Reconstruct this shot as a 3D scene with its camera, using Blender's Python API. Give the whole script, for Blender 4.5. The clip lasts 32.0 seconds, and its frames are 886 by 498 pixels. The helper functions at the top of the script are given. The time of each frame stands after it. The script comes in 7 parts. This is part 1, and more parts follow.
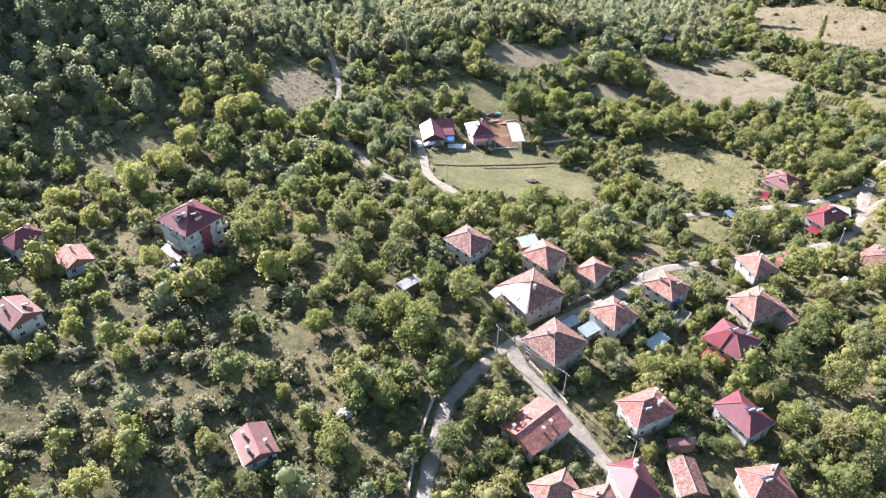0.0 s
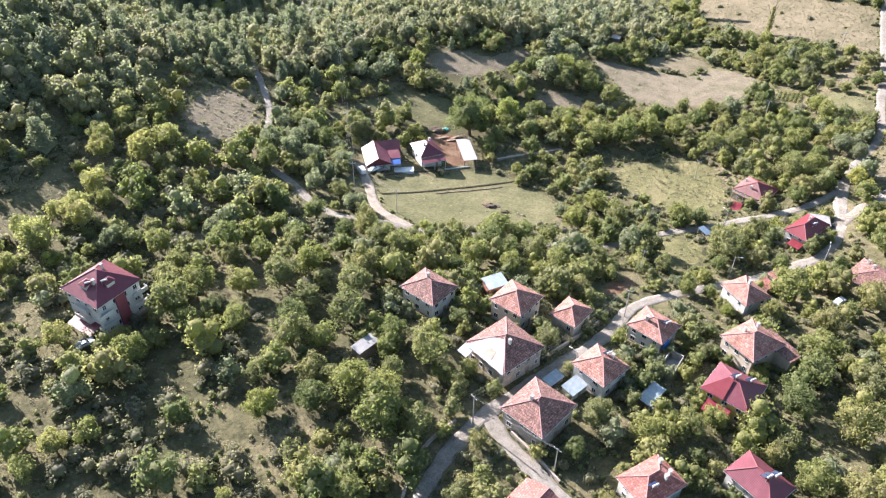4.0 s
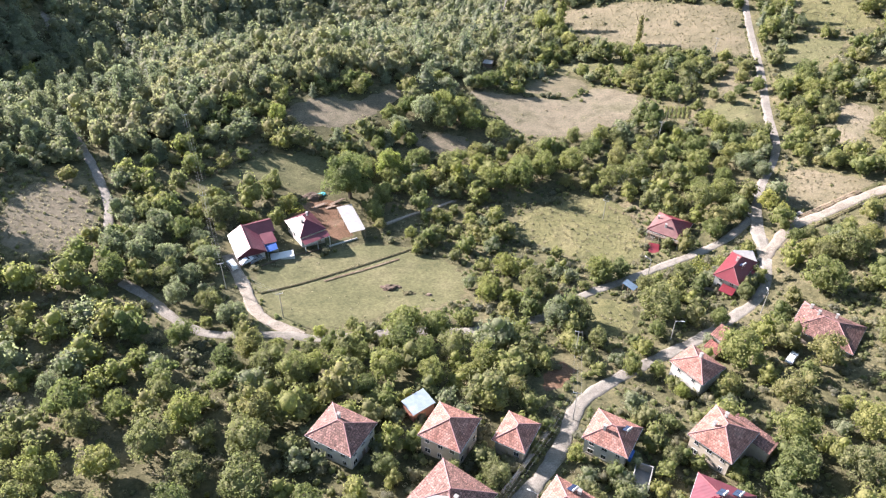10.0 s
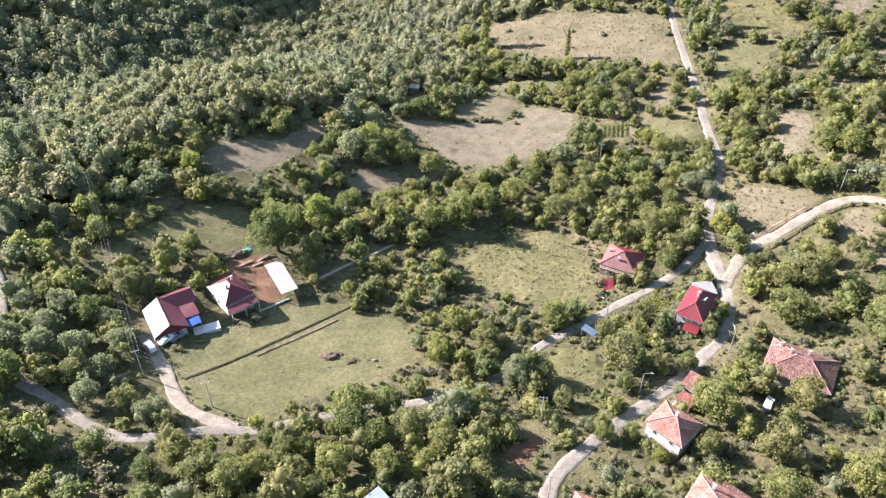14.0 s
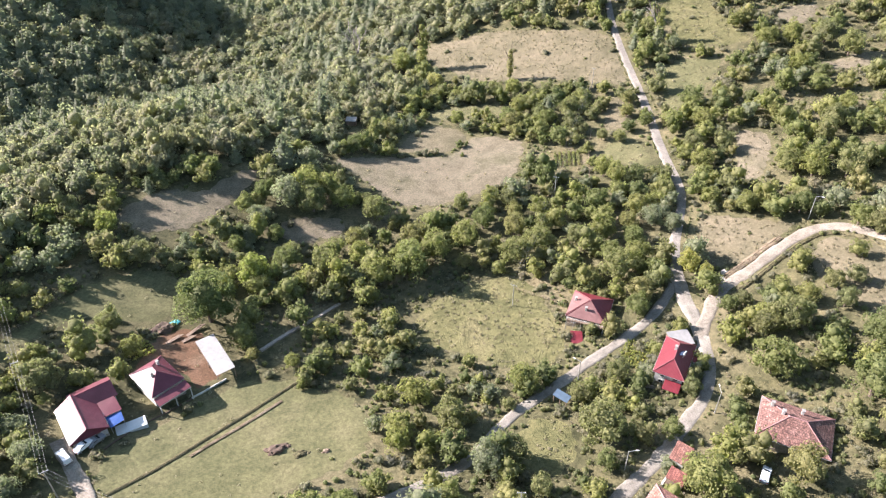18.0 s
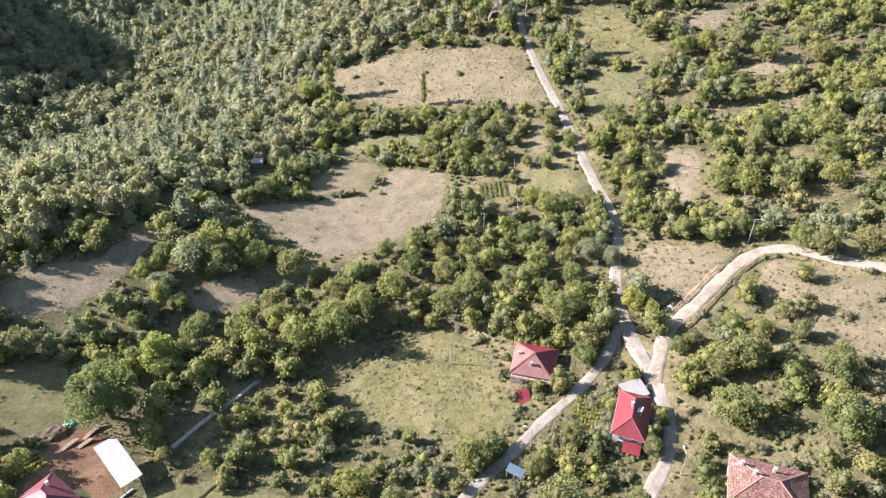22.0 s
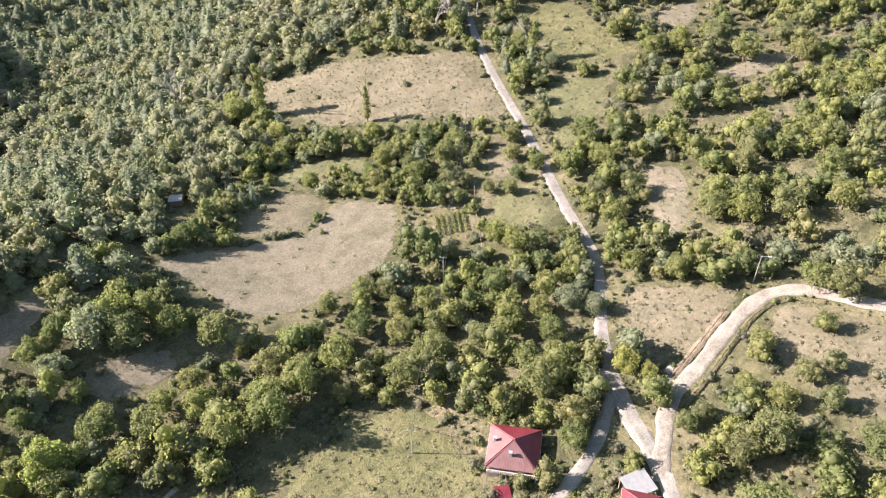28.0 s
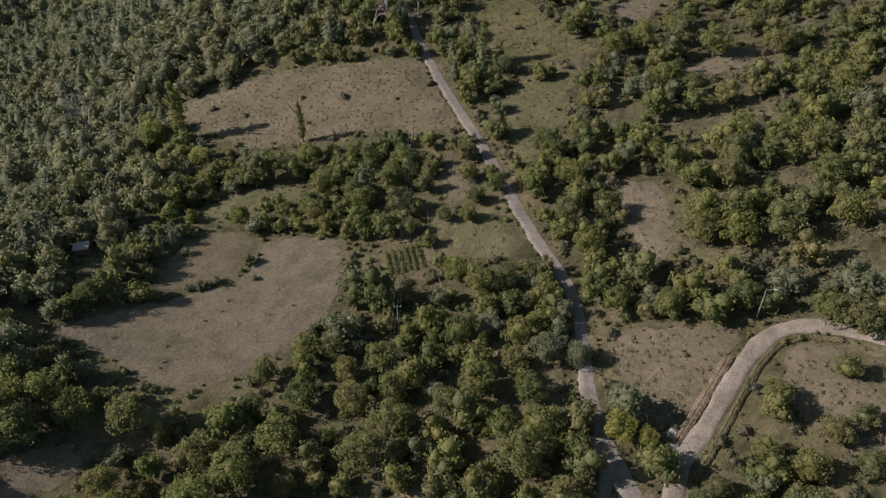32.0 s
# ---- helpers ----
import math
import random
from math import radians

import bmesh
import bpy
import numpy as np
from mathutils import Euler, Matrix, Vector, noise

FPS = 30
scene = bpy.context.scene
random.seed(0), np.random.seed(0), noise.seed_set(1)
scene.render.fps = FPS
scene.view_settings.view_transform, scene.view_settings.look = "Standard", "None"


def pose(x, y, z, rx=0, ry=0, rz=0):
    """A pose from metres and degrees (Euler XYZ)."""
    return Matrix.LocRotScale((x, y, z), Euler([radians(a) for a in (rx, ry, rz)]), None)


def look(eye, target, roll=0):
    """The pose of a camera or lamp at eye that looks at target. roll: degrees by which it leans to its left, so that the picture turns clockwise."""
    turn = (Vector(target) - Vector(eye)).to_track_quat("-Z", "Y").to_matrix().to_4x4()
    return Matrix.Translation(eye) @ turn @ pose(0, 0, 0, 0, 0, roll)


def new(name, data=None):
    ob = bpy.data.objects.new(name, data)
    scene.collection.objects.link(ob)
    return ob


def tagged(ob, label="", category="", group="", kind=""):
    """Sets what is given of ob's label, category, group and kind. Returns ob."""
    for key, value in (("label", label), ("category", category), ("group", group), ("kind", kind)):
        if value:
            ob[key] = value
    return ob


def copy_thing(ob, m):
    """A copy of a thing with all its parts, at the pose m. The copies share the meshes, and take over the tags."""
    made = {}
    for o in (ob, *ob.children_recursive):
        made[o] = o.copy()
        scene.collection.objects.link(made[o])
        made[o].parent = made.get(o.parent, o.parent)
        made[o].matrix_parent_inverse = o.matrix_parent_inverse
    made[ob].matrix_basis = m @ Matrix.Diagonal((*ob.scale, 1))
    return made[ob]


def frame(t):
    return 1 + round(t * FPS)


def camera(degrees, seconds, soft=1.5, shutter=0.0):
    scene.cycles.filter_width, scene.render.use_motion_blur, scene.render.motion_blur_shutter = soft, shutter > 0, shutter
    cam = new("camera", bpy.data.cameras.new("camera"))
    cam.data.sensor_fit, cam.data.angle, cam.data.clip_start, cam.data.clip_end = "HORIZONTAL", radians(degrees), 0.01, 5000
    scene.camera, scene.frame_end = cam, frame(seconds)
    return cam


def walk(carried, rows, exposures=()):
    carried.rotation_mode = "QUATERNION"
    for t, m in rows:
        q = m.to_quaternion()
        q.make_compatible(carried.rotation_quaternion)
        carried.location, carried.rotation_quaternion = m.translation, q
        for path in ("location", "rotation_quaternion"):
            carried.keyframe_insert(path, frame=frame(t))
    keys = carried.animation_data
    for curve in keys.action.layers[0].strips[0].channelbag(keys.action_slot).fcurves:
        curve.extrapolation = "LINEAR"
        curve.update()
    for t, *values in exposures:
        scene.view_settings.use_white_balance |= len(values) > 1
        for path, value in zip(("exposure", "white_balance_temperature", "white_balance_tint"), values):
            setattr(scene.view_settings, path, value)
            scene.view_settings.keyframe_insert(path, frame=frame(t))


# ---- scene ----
cam = camera(61.11, 32.0, soft=1.2)
PATH = [
    (0, (0.01, 0.00, 105.97), (-0.03, 77.99, 43.38), 0.63),
    (0.5, (-0.29, 3.47, 104.91), (-0.10, 81.41, 42.26), 0.55),
    (1, (-0.70, 6.88, 103.91), (-0.02, 84.79, 41.22), 0.51),
    (1.5, (-1.17, 10.29, 102.99), (0.29, 88.11, 40.21), 0.55),
    (2, (-1.65, 13.69, 102.21), (0.87, 91.43, 39.36), 0.61),
    (2.5, (-2.06, 17.11, 101.56), (1.53, 94.76, 38.65), 0.65),
    (3, (-2.42, 20.59, 101.04), (2.38, 98.15, 38.09), 0.63),
    (3.5, (-2.70, 24.07, 100.63), (3.47, 101.51, 37.66), 0.61),
    (5.5, (-3.62, 38.12, 99.58), (8.24, 114.94, 36.67), 0.35),
    (6, (-3.76, 41.69, 99.33), (9.58, 118.29, 36.44), 0.38),
    (6.5, (-3.88, 45.32, 99.10), (10.93, 121.63, 36.19), 0.44),
    (7, (-4.04, 49.01, 98.89), (12.34, 124.97, 35.95), 0.53),
    (7.5, (-4.23, 52.66, 98.73), (13.76, 128.25, 35.77), 0.61),
    (8, (-4.22, 56.27, 98.62), (15.29, 131.47, 35.66), 0.73),
    (8.5, (-3.93, 59.74, 98.54), (16.81, 134.61, 35.57), 0.76),
    (9, (-3.45, 62.95, 98.45), (18.41, 137.57, 35.58), 0.64),
    (9.5, (-3.03, 65.97, 98.40), (19.86, 140.40, 35.66), 0.50),
    (10, (-2.62, 68.95, 98.44), (21.23, 143.15, 35.78), 0.42),
    (10.5, (-2.22, 71.89, 98.55), (22.65, 145.82, 35.97), 0.40),
    (11, (-1.78, 74.71, 98.68), (24.00, 148.37, 36.16), 0.36),
    (11.5, (-1.20, 77.41, 98.78), (25.67, 150.70, 36.28), 0.29),
    (12, (-0.44, 80.10, 98.81), (27.82, 152.85, 36.29), 0.20),
    (12.5, (0.42, 82.78, 98.76), (29.75, 155.12, 36.26), 0.10),
    (13, (1.42, 85.43, 98.60), (31.69, 157.40, 36.12), 0.08),
    (13.5, (2.36, 88.14, 98.41), (33.55, 159.76, 35.98), 0.01),
    (14, (3.29, 90.85, 98.24), (35.35, 162.14, 35.87), -0.09),
    (14.5, (4.33, 93.64, 98.11), (37.21, 164.62, 35.82), -0.10),
    (16.5, (9.23, 105.20, 97.77), (45.32, 174.73, 35.61), -0.36),
    (17, (10.36, 108.05, 97.71), (47.34, 177.14, 35.59), -0.35),
    (17.5, (11.51, 110.91, 97.66), (49.29, 179.61, 35.58), -0.33),
    (18, (12.77, 113.71, 97.60), (51.42, 181.95, 35.56), -0.34),
    (18.5, (14.07, 116.36, 97.52), (53.84, 184.04, 35.56), -0.38),
    (19, (15.40, 118.96, 97.41), (56.33, 185.98, 35.50), -0.42),
    (19.5, (16.80, 121.62, 97.33), (58.94, 187.90, 35.44), -0.43),
    (20, (18.25, 124.20, 97.31), (61.51, 189.75, 35.42), -0.43),
    (20.5, (19.75, 126.73, 97.33), (64.11, 191.56, 35.44), -0.41),
    (21, (21.30, 129.15, 97.33), (66.74, 193.25, 35.48), -0.44),
    (21.5, (22.90, 131.46, 97.31), (69.33, 194.84, 35.45), -0.51),
    (22, (24.61, 133.82, 97.27), (71.85, 196.60, 35.41), -0.54),
    (22.5, (26.44, 136.25, 97.18), (74.06, 198.75, 35.33), -0.50),
    (23, (28.35, 138.62, 97.02), (76.03, 201.08, 35.18), -0.45),
    (23.5, (30.27, 140.90, 96.68), (77.96, 203.37, 34.86), -0.41),
    (24, (32.24, 143.21, 96.13), (79.88, 205.59, 34.18), -0.38),
    (24.5, (34.22, 145.57, 95.36), (81.94, 207.74, 33.25), -0.39),
    (25, (36.15, 147.95, 94.43), (84.30, 209.66, 32.18), -0.46),
    (25.5, (38.04, 150.33, 93.41), (87.12, 211.16, 31.03), -0.50),
    (27.5, (46.11, 159.96, 89.03), (97.24, 218.65, 26.26), -0.73),
    (28, (48.16, 162.53, 87.88), (99.43, 221.07, 25.06), -0.66),
    (28.5, (50.31, 165.18, 86.69), (101.84, 223.45, 23.84), -0.63),
    (29, (52.60, 167.85, 85.50), (104.40, 225.82, 22.59), -0.60),
    (29.5, (54.99, 170.47, 84.33), (106.99, 228.18, 21.36), -0.58),
    (30, (57.46, 173.10, 83.22), (109.61, 230.60, 20.18), -0.60),
    (30.5, (60.06, 175.79, 82.20), (112.46, 232.94, 19.04), -0.66),
    (31, (62.72, 178.56, 81.22), (115.96, 234.75, 17.92), -0.72),
    (31.5, (65.37, 181.32, 80.27), (119.85, 236.16, 16.83), -0.89),
    (32, (68.03, 184.10, 79.32), (123.38, 237.91, 15.75), -1.11),
]
walk(cam, [(t, look(eye, target, roll)) for t, eye, target, roll in PATH],
     exposures=[(0.0, 2.32, 6320.0, 10.0), (8.0, 2.27, 6420.0, 10.0), (20.0, 2.20, 6560.0, 10.0), (30.9, 2.20, 6680.0, 10.0), (31.5, 1.6, 6700.0, 10.0), (32.0, 0.34, 6750.0, 10.0)])

# ---- daylight ----
SUN_EL, SUN_AZ = radians(27.0), radians(131.0)      # the sun stands ahead to the left; azimuth counted from +x
world = bpy.data.worlds.new("sky")
scene.world = world
world.use_nodes = True
wn = world.node_tree
sky = wn.nodes.new("ShaderNodeTexSky")
sky.sky_type, sky.sun_disc, sky.sun_elevation = "NISHITA", False, SUN_EL
sky.sun_rotation = radians(90.0) - SUN_AZ
sky.air_density, sky.dust_density = 1.2, 1.0
wn.links.new(sky.outputs[0], wn.nodes["Background"].inputs[0])
wn.nodes["Background"].inputs[1].default_value = 0.067
sun = new("sun", bpy.data.lights.new("sun", "SUN"))
sun.data.energy, sun.data.angle, sun.data.color = 5.0, radians(0.6), (1.0, 0.892, 0.895)
sun_dir = Vector((math.cos(SUN_EL) * math.cos(SUN_AZ), math.cos(SUN_EL) * math.sin(SUN_AZ), math.sin(SUN_EL)))
sun.matrix_world = look(sun_dir * 600, (0, 0, 0))


# ---- materials ----
def mat(name):
    m = bpy.data.materials.new(name)
    m.use_nodes = True
    nt = m.node_tree
    return m, nt, nt.nodes["Principled BSDF"]


def node(nt, kind, **values):
    n = nt.nodes.new(kind)
    for k, v in values.items():
        n.inputs[k.replace("_", " ")].default_value = v
    return n


def ramp(nt, src, stops):
    r = nt.nodes.new("ShaderNodeValToRGB")
    nt.links.new(src, r.inputs[0])
    el = r.color_ramp.elements
    while len(el) < len(stops):
        el.new(0.5)
    for e, (p, c) in zip(el, stops):
        e.position, e.color = p, (*c, 1)
    return r.outputs[0]


def mixed(nt, fac, a, b, mode="MIX"):
    n = nt.nodes.new("ShaderNodeMix")
    n.data_type, n.blend_type = "RGBA", mode
    if isinstance(fac, float):
        n.inputs[0].default_value = fac
    else:
        nt.links.new(fac, n.inputs[0])
    for sock, v in ((n.inputs[6], a), (n.inputs[7], b)):
        if isinstance(v, tuple):
            sock.default_value = (*v, 1)
        else:
            nt.links.new(v, sock)
    return n.outputs[2]


def noise_tex(nt, scale, detail=4.0, rough=0.6, coords="Object"):
    tc = nt.nodes.new("ShaderNodeTexCoord")
    n = node(nt, "ShaderNodeTexNoise", Scale=scale, Detail=detail, Roughness=rough)
    nt.links.new(tc.outputs[coords], n.inputs["Vector"])
    return n.outputs["Fac"]


def bump(nt, src, bsdf, strength=0.5, distance=0.1):
    b = node(nt, "ShaderNodeBump", Strength=strength, Distance=distance)
    nt.links.new(src, b.inputs["Height"])
    nt.links.new(b.outputs[0], bsdf.inputs["Normal"])


def ground_mat(name, low, mid, high, big=0.035, small=0.9, rough=0.95, relief=0.25, blotch=0.22):
    """Soil or grass: broad patches, tufts and fine grain."""
    m, nt, b = mat(name)
    broad = ramp(nt, noise_tex(nt, big, 5.0, 0.65), [(0.35, low), (0.52, mid), (0.68, high)])
    fine = ramp(nt, noise_tex(nt, small * 1.8, 8.0, 0.8), [(0.30, (0.42, 0.44, 0.40)), (0.70, (1.4, 1.37, 1.3))])
    blot = ramp(nt, noise_tex(nt, small * 0.28, 4.0, 0.7), [(0.36, (1 - blotch, 1 - blotch * 0.92, 1 - blotch)), (0.52, (1.0, 1.0, 1.0)), (0.70, (1 + blotch * 0.6, 1 + blotch * 0.5, 1 + blotch * 0.5))])
    col = mixed(nt, 1.0, mixed(nt, 1.0, broad, fine, "MULTIPLY"), blot, "MULTIPLY")
    nt.links.new(col, b.inputs["Base Color"])
    b.inputs["Roughness"].default_value = rough
    b.inputs["Specular IOR Level"].default_value = 0.15
    bump(nt, noise_tex(nt, small * 1.6, 6.0, 0.8), b, 0.8, relief)
    return m


M_DRYGRASS = ground_mat("dry_grass", (0.108, 0.098, 0.064), (0.143, 0.125, 0.086), (0.170, 0.145, 0.105), 0.07, 0.8)
M_GROUND = ground_mat("wild_grass", (0.078, 0.077, 0.042), (0.122, 0.113, 0.065), (0.168, 0.146, 0.094), 0.03, 0.7, relief=0.5, blotch=0.5)
M_DRY = ground_mat("dry_field", (0.148, 0.128, 0.094), (0.178, 0.154, 0.116), (0.132, 0.122, 0.082), 0.06, 0.9)
M_LAWN = ground_mat("mown_meadow", (0.099, 0.101, 0.052), (0.122, 0.120, 0.064), (0.148, 0.138, 0.079), 0.06, 0.6)
M_HAY = ground_mat("long_grass", (0.108, 0.108, 0.052), (0.146, 0.140, 0.070), (0.176, 0.160, 0.088), 0.08, 1.2, relief=0.5, blotch=0.35)
M_SOIL = ground_mat("bare_soil", (0.124, 0.071, 0.046), (0.161, 0.099, 0.068), (0.198, 0.136, 0.099), 0.12, 1.2)
M_PLOT = ground_mat("garden_soil", (0.074, 0.081, 0.037), (0.136, 0.118, 0.068), (0.186, 0.155, 0.105), 0.25, 1.5)
M_ROAD = ground_mat("gravel_road", (0.180, 0.165, 0.151), (0.228, 0.210, 0.194), (0.275, 0.255, 0.236), 0.15, 2.0, relief=0.08)
M_ASPH = ground_mat("worn_asphalt", (0.178, 0.165, 0.156), (0.216, 0.199, 0.188), (0.262, 0.238, 0.224), 0.12, 2.2, relief=0.03)
M_DIRT = ground_mat("dirt_track", (0.191, 0.167, 0.145), (0.246, 0.217, 0.192), (0.289, 0.260, 0.231), 0.18, 1.6, relief=0.08)


def roof_mat(name, a, b_, c, kind="tile", rough=0.8, patch=0.3, metal=0.0, wear=0.45):
    """Clay tiles in courses, or ribbed sheet; laid in the roof's own UV metres."""
    m, nt, b = mat(name)
    tc = nt.nodes.new("ShaderNodeTexCoord")
    col = ramp(nt, noise_tex(nt, patch, 5.0, 0.7), [(0.32, a), (0.5, b_), (0.68, c)])
    if kind == "tile":
        br = node(nt, "ShaderNodeTexBrick", Scale=1.0, Mortar_Size=0.05)
        br.inputs["Color1"].default_value = (1.45, 1.42, 1.4, 1)
        br.inputs["Color2"].default_value = (0.55, 0.52, 0.5, 1)
        br.inputs["Mortar"].default_value = (0.35, 0.33, 0.32, 1)
        br.inputs["Brick Width"].default_value, br.inputs["Row Height"].default_value = 0.5, 0.52
        nt.links.new(tc.outputs["UV"], br.inputs["Vector"])
        col = mixed(nt, 0.75, col, br.outputs["Color"], "MULTIPLY")
        spots = ramp(nt, noise_tex(nt, 2.4, 5.0, 0.75), [(0.36, (1.9, 1.85, 1.8)), (0.45, (1.1, 1.1, 1.1)), (0.53, (0.85, 0.83, 0.83)), (0.60, (0.26, 0.23, 0.23))])
        col = mixed(nt, wear, col, spots, "MULTIPLY")
        bump(nt, br.outputs["Fac"], b, 0.6, -0.05)
    else:
        wv = node(nt, "ShaderNodeTexWave", Scale=1.0, Distortion=0.0)
        nt.links.new(tc.outputs["UV"], wv.inputs["Vector"])
        streak = ramp(nt, noise_tex(nt, 0.9, 4.0, 0.7), [(0.3, (0.82, 0.82, 0.82)), (0.7, (1.1, 1.1, 1.1))])
        col = mixed(nt, 0.9, col, streak, "MULTIPLY")
        bump(nt, wv.outputs["Fac"], b, 0.35, 0.06)
        b.inputs["Specular IOR Level"].default_value = 0.42 if rough < 0.5 else 0.3
        b.inputs["Coat Weight"].default_value, b.inputs["Coat Roughness"].default_value = (0.07 if rough < 0.5 else 0.0), 0.3
    nt.links.new(col, b.inputs["Base Color"])
    b.inputs["Roughness"].default_value, b.inputs["Metallic"].default_value = rough, metal
    return m


M_TILE = roof_mat("clay_tile_worn", (0.205, 0.088, 0.066), (0.275, 0.135, 0.106), (0.335, 0.195, 0.165), patch=0.45)
M_TILE_OLD = roof_mat("clay_tile_old", (0.135, 0.068, 0.056), (0.186, 0.098, 0.082), (0.240, 0.146, 0.126), patch=0.9, wear=0.85)
M_TILE_RED = roof_mat("clay_tile_red", (0.240, 0.084, 0.068), (0.285, 0.110, 0.092), (0.315, 0.146, 0.124), patch=0.2)
M_SHEET_RED = roof_mat("red_sheet", (0.124, 0.014, 0.022), (0.146, 0.018, 0.027), (0.166, 0.028, 0.036), "rib", 0.48, 0.25)
M_SHEET_WINE = roof_mat("wine_sheet", (0.100, 0.023, 0.034), (0.118, 0.027, 0.040), (0.138, 0.040, 0.052), "rib", 0.48, 0.25)
M_SHEET_BROWN = roof_mat("faded_red_sheet", (0.140, 0.070, 0.068), (0.165, 0.084, 0.080), (0.190, 0.104, 0.098), "rib", 0.6, 0.3)
M_TIN = roof_mat("bare_tin", (0.238, 0.238, 0.238), (0.274, 0.270, 0.264), (0.296, 0.292, 0.288), "rib", 0.6, 0.4)
M_SHEET_BLUE = roof_mat("blue_sheet", (0.075, 0.115, 0.165), (0.090, 0.135, 0.190), (0.110, 0.160, 0.215), "rib", 0.7, 0.4)
M_TIN_BLUE = roof_mat("bluish_tin", (0.223, 0.276, 0.307), (0.265, 0.318, 0.350), (0.318, 0.360, 0.382), "rib", 0.5, 0.4)


def plain(name, col, rough=0.7, vary=0.15, scale=0.8, metal=0.0, fine=9.0, relief=0.0):
    m, nt, b = mat(name)
    dark, light = tuple(c * (1 - vary) for c in col), tuple(min(1.0, c * (1 + vary)) for c in col)
    base = ramp(nt, noise_tex(nt, scale, 5.0, 0.65), [(0.3, dark), (0.7, light)])
    grain = ramp(nt, noise_tex(nt, fine, 3.0, 0.6), [(0.3, (0.86, 0.86, 0.86)), (0.7, (1.08, 1.08, 1.08))])
    nt.links.new(mixed(nt, 1.0, base, grain, "MULTIPLY"), b.inputs["Base Color"])
    b.inputs["Roughness"].default_value, b.inputs["Metallic"].default_value = rough, metal
    if relief:
        bump(nt, noise_tex(nt, fine, 4.0, 0.7), b, 0.6, relief)
    return m


M_WHITE = plain("white_render", (0.462, 0.450, 0.424), 0.85, 0.1)
M_CREAM = plain("cream_render", (0.397, 0.346, 0.282), 0.85, 0.14)
M_BLUEWALL = plain("pale_blue_render", (0.440, 0.528, 0.592), 0.85, 0.1)
M_YELLOW = plain("ochre_render", (0.496, 0.336, 0.112), 0.85, 0.12)
M_STONE = plain("rubble_stone", (0.30, 0.26, 0.22), 0.9, 0.35, 2.0, relief=0.08)
M_WOOD = plain("weathered_timber", (0.22, 0.16, 0.12), 0.85, 0.3, 1.5, relief=0.02)
M_CONC = plain("concrete", (0.27, 0.26, 0.245), 0.9, 0.2, 0.7, relief=0.02)
M_GLASS = plain("window_glass", (0.03, 0.035, 0.04), 0.08, 0.1)
M_FRAME = plain("white_frame", (0.624, 0.616, 0.600), 0.5, 0.05)
M_PANEL = plain("solar_glass", (0.02, 0.03, 0.06), 0.12, 0.1)
M_TANK = plain("white_tank", (0.42, 0.42, 0.42), 0.35, 0.04)
M_BRICK = plain("brick_red", (0.36, 0.16, 0.11), 0.9, 0.25, 3.0, relief=0.03)
M_BLUE = plain("blue_tarp", (0.008, 0.060, 0.24), 0.5, 0.15, 1.5, relief=0.05)
M_TARP = plain("white_tarp", (0.558, 0.564, 0.558), 0.5, 0.05, 1.2, relief=0.05)
M_BARK = plain("bark", (0.11, 0.085, 0.065), 0.95, 0.3, 2.5, relief=0.05)
M_METAL = plain("galvanised", (0.5, 0.5, 0.5), 0.45, 0.1, metal=0.7)
M_CAP = plain("ridge_tile", (0.280, 0.154, 0.152), 0.8, 0.15, 2.0)
M_CAP_RED = plain("ridge_sheet_red", (0.16, 0.05, 0.055), 0.5, 0.1)
M_CAP_WINE = plain("ridge_sheet_wine", (0.186, 0.052, 0.073), 0.5, 0.1)


